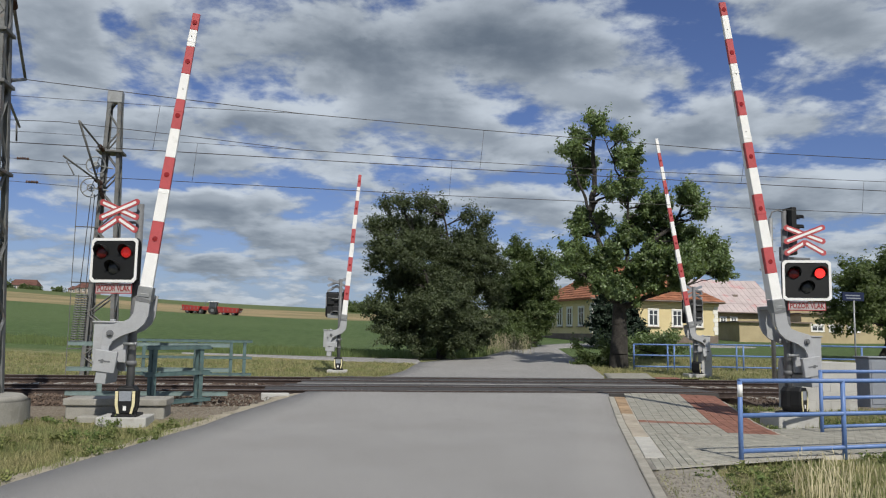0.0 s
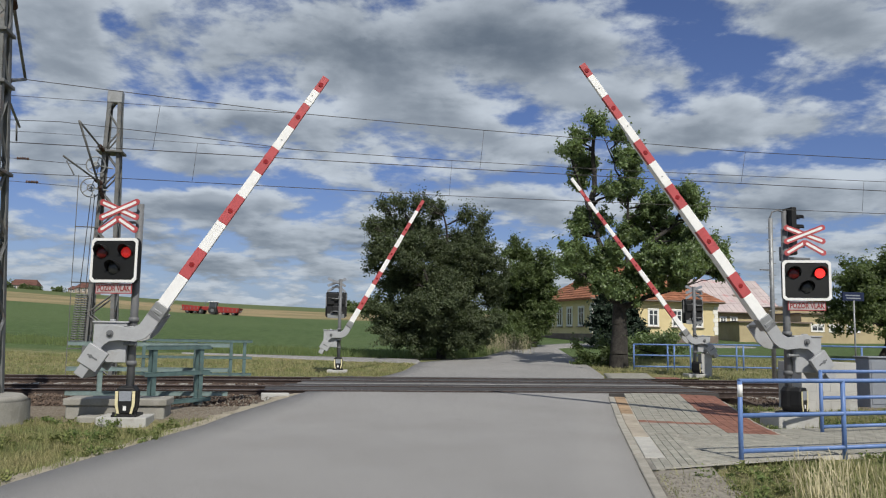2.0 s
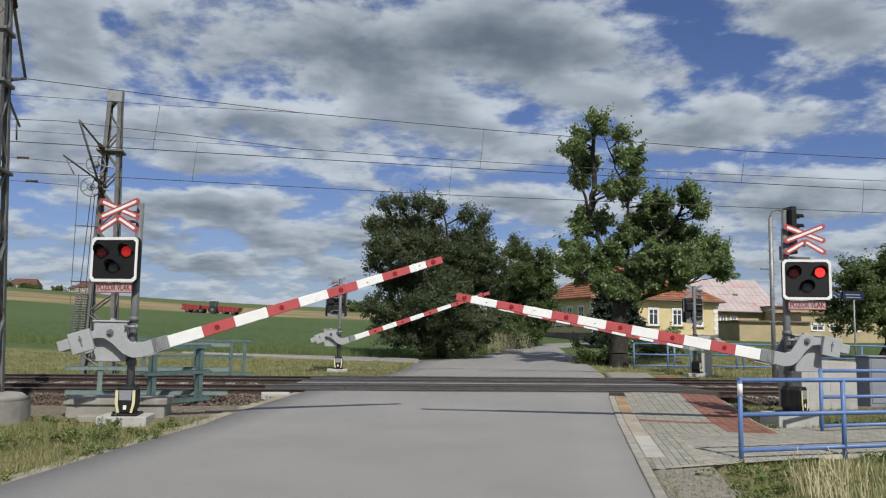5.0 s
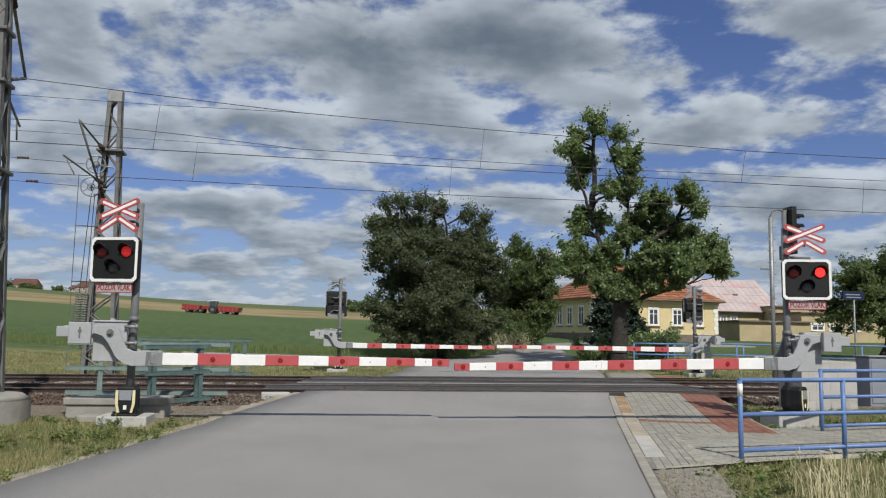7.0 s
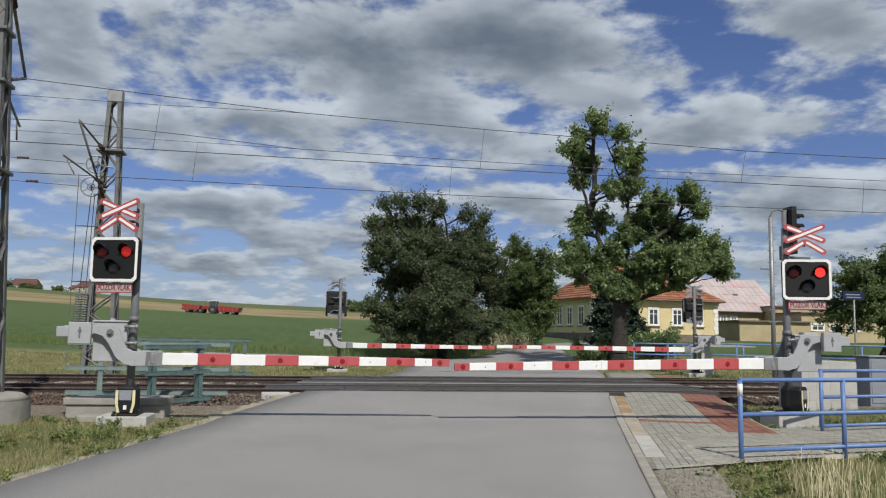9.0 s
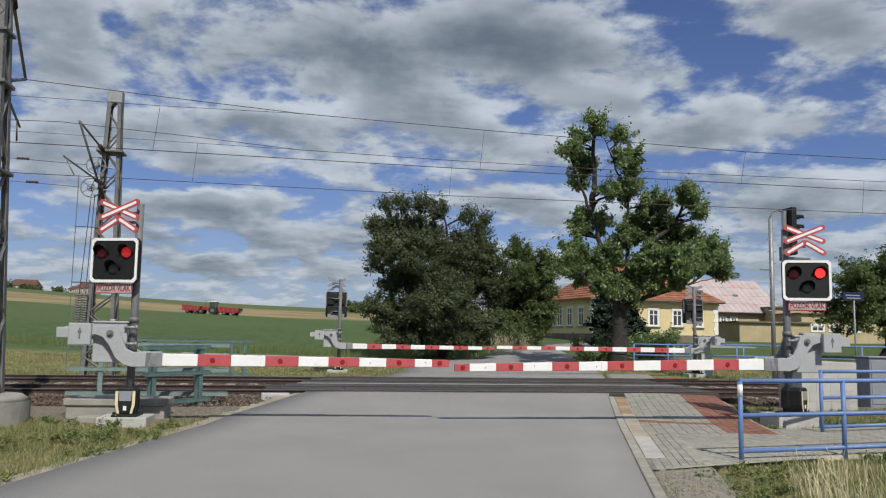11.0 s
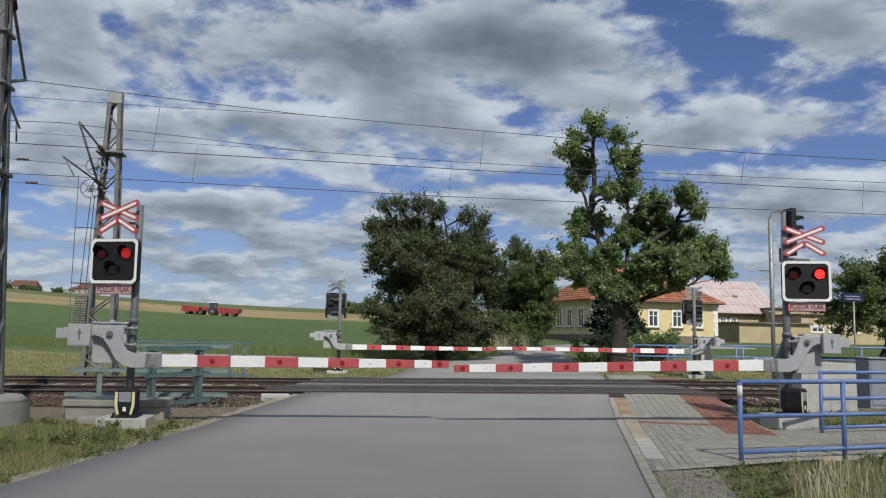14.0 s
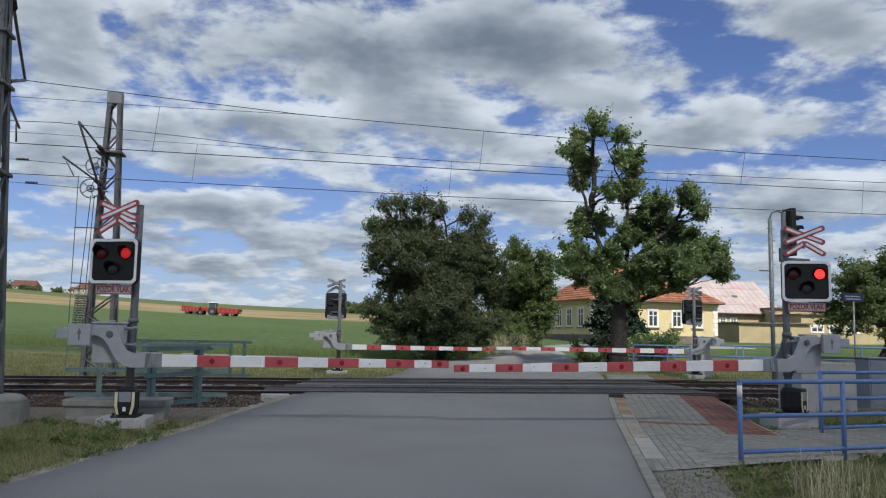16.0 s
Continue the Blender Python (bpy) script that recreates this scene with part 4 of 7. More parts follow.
    if front:
        for ob in set(thing.children) - before:
            ob.matrix_basis = pose(cx if sgn > 0 else cx - 0.05, -0.1 if sgn > 0 else -0.22, 0, 0, 0, -18.0) @ pose(-cx, 0.1, 0)
    BAR[key] = arm
    return thing


def bands(first, pitch, width, end, shrink=1.0):
    out, u = [], first
    while u < end - 0.05:
        out.append((u, min(u + width, end)))
        u += pitch
        width *= shrink
    return out


barrier("near_left", -5.16, 13.40, 8.0, 1, 5.62, [(1.40, 1.94), (2.50, 3.05), (3.55, 4.07), (4.53, 5.02), (5.32, 5.62)], True,
        "grey barrier with striped boom and warning lights beside green railing")
barrier("near_right", 6.42, 14.85, 8.0, -1, 6.50, [(1.32, 1.80), (2.31, 2.80), (3.30, 3.78), (4.30, 4.78), (5.30, 5.78), (6.24, 6.50)], True,
        "grey barrier with striped boom and warning lights beside blue railing", droop=1.3, keel=(0.18, 0.15, 0.12), pivot_up=0.085, pivot_in=0.08, foot=0.12)
barrier("far_left", -4.01, 31.39, 5.0, 1, 6.42, bands(1.40, 1.13, 0.57, 6.42), False,
        "grey barrier with striped boom, seen from behind on grass verge", lift=0.0)
barrier("far_right", 10.35, 32.68, 5.0, -1, 8.5, bands(1.50, 1.16, 0.58, 8.5), False,
        "grey barrier with striped boom, seen from behind beside concrete pillar")

# ---------------------------------------------------------------- trees


def leaf_cloud(name, clumps, material, parent, count, size, seed, label, twigs=26, flat=0.25, loose=1.0):
    rnd = np.random.default_rng(seed)
    vol = np.array([c[3] * c[4] * c[5] for c in clumps]) ** 0.72
    share = vol / vol.sum()
    V = []
    for c, f in zip(clumps, share):
        n = int(count * f)
        k = max(6, int(twigs * (c[3] * c[4] * c[5]) ** 0.6))
        # twig centres towards the outside of the clump
        w = rnd.normal(size=(k, 3))
        w /= np.linalg.norm(w, axis=1)[:, None]
        w *= (rnd.random((k, 1)) ** 0.4) * rnd.uniform(0.7, 1.32, (k, 1))
        centres = np.array(c[:3]) + w * np.array(c[3:6])
        own = rnd.integers(0, k, n)
        # leaves follow twigs that point outwards and up
        stray = np.abs(rnd.normal(size=(n, 1))) * 0.20 * loose * (w[own] + (0, 0, 0.5))
        spread = 0.11 * (c[3] * c[4] * c[5]) ** (1 / 3) + 0.07 * loose
        p = centres[own] + stray + rnd.normal(size=(n, 3)) * spread * np.array((1, 1, 0.75))
        up = w[own] * 0.7 + rnd.normal(size=(n, 3)) * 0.75 + np.array((0, -0.1, 0.35))
        up /= np.linalg.norm(up, axis=1)[:, None]
        side = np.cross(up, rnd.normal(size=(n, 3)))
        side /= np.linalg.norm(side, axis=1)[:, None]
        fore = np.cross(side, up)
        s = size * rnd.uniform(0.6, 1.35, (n, 1))
        a, b = p - fore * s, p + fore * s
        l, r = p + side * s * 0.55 + up * s * flat - fore * s * 0.15, p - side * s * 0.55 + up * s * flat - fore * s * 0.15
        V.append(np.stack([a, r, b, l], axis=1).reshape(-1, 3))
    V = np.concatenate(V)
    q = len(V) // 4
    me = bpy.data.meshes.new(name)
    me.vertices.add(len(V))
    me.vertices.foreach_set("co", V.ravel())
    idx = np.arange(q)[:, None] * 4
    tri = np.concatenate([idx + (0, 1, 2), idx + (0, 2, 3)], axis=1).reshape(-1)
    me.loops.add(len(tri))
    me.loops.foreach_set("vertex_index", tri)
    me.polygons.add(len(tri) // 3)
    me.polygons.foreach_set("loop_start", np.arange(0, len(tri), 3))
    me.polygons.foreach_set("loop_total", np.full(len(tri) // 3, 3))
    me.update()
    me.validate()
    me.materials.append(M[material])
    ob = new(name, me)
    ob.parent = parent
    return tagged(ob, label)


def limb(bm, p, q, r0, r1, rnd, bend=0.12, n=8, parts=5):
    p, q = Vector(p), Vector(q)
    pts = [p.lerp(q, i / parts) + Vector((rnd.uniform(-1, 1), rnd.uniform(-1, 1), rnd.uniform(-0.4, 0.4))) * bend * (q - p).length * (0 if i in (0, parts) else 0.5) for i in range(parts + 1)]
    for i in range(parts):
        a, b = r0 + (r1 - r0) * i / parts, r0 + (r1 - r0) * (i + 1) / parts
        tube(bm, pts[i], pts[i + 1], a, b, n, caps=False)


CROWNS = []


def tree(name, x, y, clumps, leaf, count, size, seed, label, trunk_r, fork, category="tree", twigs=26, sink=0.0, leaders=(), split=0.0, shoots=0, bare=True, fill=1.0):
    """A tapered trunk that parts into leaders, limbs from the leaders to each clump, and leaves on the clumps."""
    thing = group_at(name, pose(x, y, land(x, y) - sink), label, category)
    rnd = random.Random(seed)
    full = []
    for c in clumps:
        dx, dz, r = c[:3]
        dy = c[3] if len(c) > 3 else rnd.uniform(-0.9, 0.9) * min(1.3, 0.5 + r)
        if not bare and len(c) < 4:
            dy = -abs(dy) * 1.3 if dz < 3.2 or rnd.random() < 0.5 else dy
        if not split:
            full.append((dx, dy, dz, r * rnd.uniform(0.95, 1.1), r * 1.05, r * rnd.uniform(0.85, 1.0)))
            continue
        # each lobe is a handful of smaller bunches with gaps between them
        for k in range(3 + int(r / split * 2.2)):
            way = Vector((rnd.gauss(0, 1), rnd.gauss(0, 1), rnd.gauss(0, 1))).normalized() * r * rnd.uniform(0.35, 0.85)
            q = r * rnd.uniform(0.34, 0.56) * fill
            full.append((dx + way.x, dy * 1.3 + way.y, dz + way.z, q * rnd.uniform(0.95, 1.25), q * 1.1, q * rnd.uniform(0.75, 1.0)))
    # thin upright shoots that stand out of the upper outline
    crest = sorted(full, key=lambda c: -c[2] - abs(c[0]) * 0.3)[:max(1, len(full) // 3)]
    for k in range(shoots):
        c = rnd.choice(crest)
        h = rnd.uniform(0.18, 0.50)
        full.append((c[0] + rnd.uniform(-1.1, 1.1) * c[3], c[1], c[2] + c[5] * 0.45 + h * rnd.uniform(0.1, 0.7), 0.055, 0.055, h))
    top = max(c[2] for c in full)
    bm = fresh()
    limb(bm, (0, 0, -0.3), (fork[0], 0, fork[1] * 0.5), trunk_r * 1.25, trunk_r * 0.95, rnd, 0.03, 14, 4)
    limb(bm, (fork[0], 0, fork[1] * 0.5), (fork[0], 0, fork[1]), trunk_r * 0.95, trunk_r * 0.8, rnd, 0.03, 14, 3)
    bones = [(Vector((fork[0], 0, fork[1] * k)), trunk_r * 0.5) for k in (0.5, 0.7, 0.85, 1.0)]
    for line in leaders or [[(fork[0], 0, fork[1]), (fork[0] + 0.3, 0.2, (fork[1] + top) / 2), (fork[0], 0, top * 0.9)],
                            [(fork[0], 0, fork[1] * 0.8), (fork[0] - 1.2, -0.3, (fork[1] + top) / 2)], [(fork[0], 0, fork[1] * 0.8), (fork[0] + 1.3, -0.2, (fork[1] + top) / 2)]]:
        rad = trunk_r * (0.46 if split else 0.62)
        for p, q in zip(line, line[1:]):
            limb(bm, p, q, rad, rad * 0.68, rnd, 0.10, 9, 4)
            bones += [(Vector(p).lerp(Vector(q), k), rad * (1 - 0.32 * k)) for k in (0.0, 0.25, 0.5, 0.75, 1.0)]
            rad *= 0.68
    for c in full if bare else full[::4]:
        goal = Vector(c[:3])
        low = [b for b in bones if b[0].z < goal.z - 0.15] or bones[:1]
        start, rad = min(low, key=lambda b: (b[0] - goal).length + 0.3 * abs(b[0].x - goal.x))
        limb(bm, start, goal, min(rad * 0.5, 0.05 + 0.05 * c[3]), 0.015, rnd, 0.18, 6, 5)
        for k in range(4):
            tip = goal + Vector((rnd.uniform(-1, 1) * c[3], rnd.uniform(-1, 1) * c[4], rnd.uniform(-0.3, 1) * c[5])) * 0.95
            limb(bm, start.lerp(goal, 0.75), tip, 0.02, 0.006, rnd, 0.15, 4, 3)
    part("trunk", bm, "bark", thing, "dark rough bark trunk and limbs", True)
    CROWNS.append(leaf_cloud("crown", full, leaf, thing, count, size, seed, "dense leafy crown", twigs))
    return thing


tree("broadleaf_tree", 8.22, 37.1,
     [(-1.25, 11.71, 0.34), (-0.54, 11.79, 0.23), (-1.72, 10.81, 0.47), (-1.08, 10.96, 0.37), (-2.19, 9.78, 0.47), (-1.46, 9.73, 0.55), (-1.72, 8.78, 0.44), (-0.06, 10.64, 0.42), (0.47, 10.10, 0.42), (0.20, 9.29, 0.52), (0.80, 8.63, 0.52), (0.33, 8.15, 0.47), (-0.60, 7.86, 0.44), (-1.52, 7.11, 0.47), (-1.72, 6.37, 0.39), (-0.80, 6.72, 0.50), (-1.98, 5.31, 0.60), (-2.64, 4.57, 0.57), (-1.53, 4.46, 0.60), (-0.35, 4.62, 0.73), (0.18, 5.95, 0.63), (1.64, 7.37, 0.68), (1.11, 6.36, 0.73), (2.16, 6.25, 0.78), (1.42, 4.91, 0.86), (3.10, 7.86, 0.55), (3.56, 7.20, 0.39), (3.14, 6.13, 0.78), (2.73, 4.80, 0.86), (3.79, 5.09, 0.76), (4.78, 5.50, 0.65), (4.69, 4.58, 0.68)] + [(-0.16, 3.63, 0.52, -0.5), (-0.74, 3.94, 0.47, -0.5), (0.57, 3.97, 0.52, -0.5), (1.68, 3.92, 0.47, -0.5), (1.22, 3.98, 0.47, -0.6), (2.46, 3.87, 0.44, -0.6), (-1.07, 3.48, 0.37, -0.6), (0.50, 3.31, 0.44, -0.6)],
     "leaf_bright", 112000, 0.080, 11, "tall old broadleaf tree with an open uneven crown at the roadside", 0.38, (0.05, 2.9), twigs=40, split=0.40,
     leaders=[[(-0.00, 0.0, 3.18), (0.44, 0.0, 4.63), (0.45, 0.1, 6.08), (0.46, 0.0, 7.81), (-0.13, 0.0, 9.28), (-0.52, 0.0, 10.49)],
              [(-0.03, 0.0, 3.31), (-0.80, -0.1, 5.53), (-1.30, 0.0, 7.25), (-1.79, 0.0, 8.44), (-2.12, 0.0, 9.38)],
              [(-1.30, 0.0, 7.25), (-1.09, 0.1, 8.59), (-1.12, 0.1, 10.75)],
              [(0.07, 0.0, 2.66), (1.15, -0.2, 3.20), (2.06, -0.1, 3.48), (3.37, 0.0, 3.90), (4.43, 0.0, 4.70)],
              [(0.44, 0.0, 4.63), (1.56, -0.3, 5.84), (2.76, 0.0, 6.79), (3.10, 0.1, 7.73)],
              [(-0.05, 0.0, 2.92), (-0.94, -0.2, 3.82), (-2.12, 0.0, 4.58)]])
tree("dense_tree", 0.0, 41.7,
     [(-3.17, 7.79, 0.33), (-2.21, 7.69, 0.42), (-1.31, 7.71, 0.42), (-0.46, 7.73, 0.40), (-2.97, 6.71, 0.56), (-3.58, 6.48, 0.31), (-1.84, 6.62, 0.74), (-0.61, 6.64, 0.65), (1.24, 7.30, 0.38), (2.03, 7.09, 0.38), (1.09, 6.22, 0.69), (2.10, 6.13, 0.58), (-3.05, 5.36, 0.67), (-3.59, 4.67, 0.40), (-1.81, 5.27, 0.89), (-0.47, 5.18, 0.95), (0.88, 4.98, 0.95), (2.22, 5.12, 0.72), (2.90, 4.57, 0.50), (-2.56, 3.79, 0.78), (-1.11, 3.82, 1.00), (0.45, 3.74, 1.00), (2.02, 3.88, 0.84), (-3.08, 2.45, 0.67), (-1.74, 2.25, 0.95), (-0.08, 2.28, 1.00), (1.48, 2.31, 0.89), (2.69, 3.11, 0.61), (-3.28, 1.45, 0.39), (-1.94, 1.14, 0.61), (-0.28, 1.06, 0.67), (1.39, 1.09, 0.61)] + [(-2.71, 0.92, 0.50, -1.0), (-1.16, 0.78, 0.61, -1.0), (0.39, 0.81, 0.61, -1.0), (1.83, 0.95, 0.56, -1.0), (-0.51, 1.51, 0.78, -1.0), (0.83, 1.53, 0.78, -1.0), (2.49, 1.79, 0.56, -1.0)],
     "leaf_dark", 175000, 0.066, 12, "dense dark green tree with low drooping foliage on the verge", 0.22, (0.0, 2.4), twigs=34, split=0.42, shoots=170, bare=False, fill=1.3)
tree("dense_tree", 5.9, 54.0,
     [(-1.14, 6.81, 0.40), (-0.70, 6.23, 0.55), (-1.28, 6.08, 0.43), (0.68, 6.04, 0.40), (1.11, 5.68, 0.49), (-0.12, 5.59, 0.69), (0.47, 4.80, 0.90), (-0.69, 4.63, 0.84), (1.05, 4.52, 0.65), (1.27, 3.66, 0.55), (0.18, 3.64, 0.98), (-0.97, 3.33, 0.79), (-0.38, 2.33, 0.95), (0.77, 2.35, 0.87), (1.42, 2.65, 0.43), (-0.96, 1.74, 0.72), (-0.09, 1.12, 0.72), (0.77, 1.28, 0.65)] + [(-1.92, 4.31, 0.72, -0.6), (-1.76, 3.15, 0.79, -0.6), (-1.82, 2.15, 0.72, -0.6), (-1.96, 1.14, 0.65, -0.6), (0.20, 0.46, 0.65, -0.6), (-0.95, 0.59, 0.65, -0.6)],
     "leaf_mid", 66000, 0.082, 13, "bushy green tree beside the road bend", 0.2, (0.0, 2.0), split=0.45, shoots=30, bare=False, fill=1.35)
tree("dense_tree", 24.0, 44.0,
     [(-1.8, 4.0, 0.75), (-2.4, 3.1, 0.75), (-2.1, 2.2, 0.7), (-1.0, 4.6, 0.7), (0.1, 5.1, 0.75), (-0.6, 4.3, 0.9), (0.6, 4.7, 1.0), (1.9, 4.9, 1.2), (3.2, 4.6, 1.2), (-1.5, 3.3, 0.9), (0.2, 3.1, 1.3), (1.9, 3.1, 1.4), (3.4, 3.0, 1.4), (-1.3, 2.2, 0.8), (0.8, 1.8, 0.9), (2.6, 1.6, 1.1)],
     "leaf_mid", 44000, 0.09, 14, "rounded green tree behind the street sign", 0.2, (0.6, 1.8))
tree("shrub", 11.6, 44.5, [(-0.7, 0.55, 0.6), (0.3, 0.7, 0.75), (1.2, 0.5, 0.6), (0.2, 0.3, 0.7)], "leaf_bright", 7000, 0.08, 15, "low rounded green shrub in front of the house", 0.06, (0.2, 0.3), "shrub")
tree("shrub", 7.3, 38.3, [(-0.5, 0.3, 0.45), (0.2, 0.35, 0.5), (0.9, 0.25, 0.4)], "leaf_mid", 4200, 0.07, 16, "low weedy shrub at the foot of the tree", 0.04, (0.1, 0.2), "shrub")
tree("shrub", 4.6, 50.5, [(-0.9, 0.5, 0.7), (0.0, 0.6, 0.75), (0.9, 0.35, 0.5)], "leaf_mid", 6000, 0.08, 17, "low green shrub beside the road bend", 0.05, (0.1, 0.3), "shrub")


def conifer(x, y, h, r, seed):
    thing = group_at("conifer", pose(x, y, land(x, y)), "dark green conifer in front of the house wall", "tree")
    bm = fresh()
    tube(bm, (0, 0, -0.2), (0, 0, h), 0.12, 0.02, 8)
    rnd = random.Random(seed)
    clumps = []
    for i in range(11):
        f = i / 10
        for k in range(5):
            a, d = rnd.uniform(0, 6.28), r * (1 - f) * rnd.uniform(0.4, 1.0)
            z = h * (0.1 + 0.88 * f)
            tube(bm, (0, 0, z + 0.1), (d * math.cos(a), d * math.sin(a), z - 0.1), 0.03, 0.01, 5, False)
            clumps.append((d * math.cos(a) * 0.8, d * math.sin(a) * 0.8, z, 0.5 * (1.1 - f), 0.5 * (1.1 - f), 0.16))
    part("trunk", bm, "bark", thing, "dark straight trunk", True)
    leaf_cloud("crown", clumps, "needle", thing, 13000, 0.10, seed, "dark needle branches in tiers", 10)


conifer(10.9, 53.5, 4.3, 1.5, 21)
conifer(12.7, 54.5, 3.9, 1.5, 22)

# far bushes and woods along the ridge
rndf = random.Random(8)
far_clumps = []
for i in range(46):
    b = rndf.choice((rndf.uniform(-0.125, -0.085), rndf.uniform(-0.56, -0.47), rndf.uniform(-0.10, 0.02)))
    dist = rndf.uniform(255, 300) if b > -0.2 else rndf.uniform(360, 400)
    fx, fy = b * dist, dist
    r = rndf.uniform(1.0, 2.6)
    far_clumps.append((fx, fy, land(fx, fy) + r * 0.5, r * 1.3, r, r))
tagged(leaf_cloud("far_bushes", far_clumps, "leaf_mid", None, 16000, 0.5, 31, "", 12), "distant hedges and bushes along the field edge", "bushes", kind="stuff")

# ---------------------------------------------------------------- houses


def window(parent, x, z, w, h, y=0.0, sill=True, name="window"):
    """A casement window with its frame, panes and sill on a wall whose outer face lies at y."""
    bm = fresh()
    t = 0.07
    box(bm, x - w / 2 - 0.10, x + w / 2 + 0.10, y - 0.05, y + 0.02, z - 0.08, z, 0.01)
    box(bm, x - w / 2 - 0.10, x + w / 2 + 0.10, y - 0.05, y + 0.02, z + h, z + h + 0.10, 0.01)
    for a, b in ((x - w / 2 - 0.10, x - w / 2), (x + w / 2, x + w / 2 + 0.10)):
        box(bm, a, b, y - 0.045, y + 0.02, z, z + h, 0.008)
    win = part(name, bm, "white_wall", parent, "white framed casement window")
    bm = fresh()
    for a, b, c, d in ((-w / 2, -w / 2 + t, 0, h), (w / 2 - t, w / 2, 0, h), (-0.04, 0.04, 0, h), (-w / 2, w / 2, 0, t), (-w / 2, w / 2, h - t, h), (-w / 2, w / 2, h * 0.66, h * 0.66 + 0.05)):
        box(bm, x + a, x + b, y - 0.035, y + 0.02, z + c, z + d)
    part("frame", bm, "white_paint", win)
    for a, b in ((-w / 2 + t, -0.04), (0.04, w / 2 - t)):
        bm = fresh()
        box(bm, x + a, x + b, y - 0.016, y - 0.006, z + t, z + h - t)
        part("pane", bm, "window_glass", win)
    if sill:
        bm = fresh()
        box(bm, x - w / 2 - 0.16, x + w / 2 + 0.16, y - 0.14, y, z - 0.15, z - 0.09, 0.01)
        part("sill", bm, "plinth", win, "dark window sill")


def hip_roof(parent, x0, x1, y0, y1, z, h, over, material, label, hip=True, ribs=0.0):
    xa, xb, ya, yb = x0 - over, x1 + over, y0 - over, y1 + over
    depth = (yb - ya) / 2
    ins = depth if hip else 0.0
    zl = z - 0.10
    A, B, C, D = (xa, ya, zl), (xb, ya, zl), (xb, yb, zl), (xa, yb, zl)
    E, F = (xa + ins, ya + depth, z + h), (xb - ins, ya + depth, z + h)
    vs = [A, B, C, D, E, F] + [(p[0], p[1], p[2] + 0.14) for p in (A, B, C, D, E, F)]
    fs = [(6, 7, 11, 10), (8, 9, 10, 11), (7, 8, 11), (9, 6, 10), (4, 5, 1, 0), (5, 4, 3, 2), (5, 2, 1), (4, 0, 3), (0, 1, 7, 6), (1, 2, 8, 7), (2, 3, 9, 8), (3, 0, 6, 9)]
    roof = raw("roof", vs, fs, material, parent, label)
    # courses of tiles, or standing seams, on the two long slopes
    tv, tf = [], []

    def lay(p, q, r, s, rows, cols, lift, seam):
        """Quads on the slope p q (eaves) r s (ridge)."""
        p, q, r, s = map(Vector, (p, q, r, s))
        nrm = (q - p).cross(s - p).normalized()
        for i in range(rows):
            f0, f1 = i / rows, (i + 1.06) / rows
            a0, b0, a1, b1 = p.lerp(s, f0), q.lerp(r, f0), p.lerp(s, min(1, f1)), q.lerp(r, min(1, f1))
            wide = max(1, int(cols * (b0 - a0).length / max((q - p).length, 0.1)))
            for j in range(wide):
                g0, g1 = j / wide, (j + 0.97) / wide
                k = len(tv)
                for u, w_, li in ((a0, b0, lift * 1.6), (a1, b1, lift * 0.3)):
                    tv.extend([u.lerp(w_, g0) + nrm * li, u.lerp(w_, g1) + nrm * li])
                tv.extend([a0.lerp(b0, g0) + nrm * 0.002, a0.lerp(b0, g1) + nrm * 0.002])
                tf.extend([(k, k + 1, k + 3, k + 2), (k + 4, k + 5, k + 1, k)])

    up = lambda v: (v[0], v[1], v[2] + 0.14)
    if ribs == 0.0:
        lay(up(A), up(B), up(F), up(E), 16, int((xb - xa) / 0.35), 0.03, False)
        lay(up(D), up(A), up(E), up(E), 16, int((yb - ya) / 0.35), 0.03, False)
        lay(up(B), up(C), up(F), up(F), 16, int((yb - ya) / 0.35), 0.03, False)
        ob = raw("roof_tiles", tv, tf, material, roof)
        tagged(ob, "courses of clay tiles", kind="stuff")
    else:
        bm = fresh()
        n = int((xb - xa) / ribs)
        for i in range(n + 1):
            x = xa + (xb - xa) * i / n
            tube(bm, (x, ya, z + 0.05), (x, ya + depth, z + h + 0.15), 0.025, n=4)
        for f in (0.25, 0.5, 0.75):
            box(bm, xa, xb, ya + depth * f - 0.02, ya + depth * f + 0.02, z - 0.02 + (h + 0.1) * f, z + 0.06 + (h + 0.1) * f)
        part("seam", bm, material, roof)
    bm = fresh()
    tube(bm, (xa, ya - 0.06, z - 0.02), (xb, ya - 0.06, z - 0.02), 0.06, n=8)
    part("gutter", bm, "plinth", roof)
    return roof


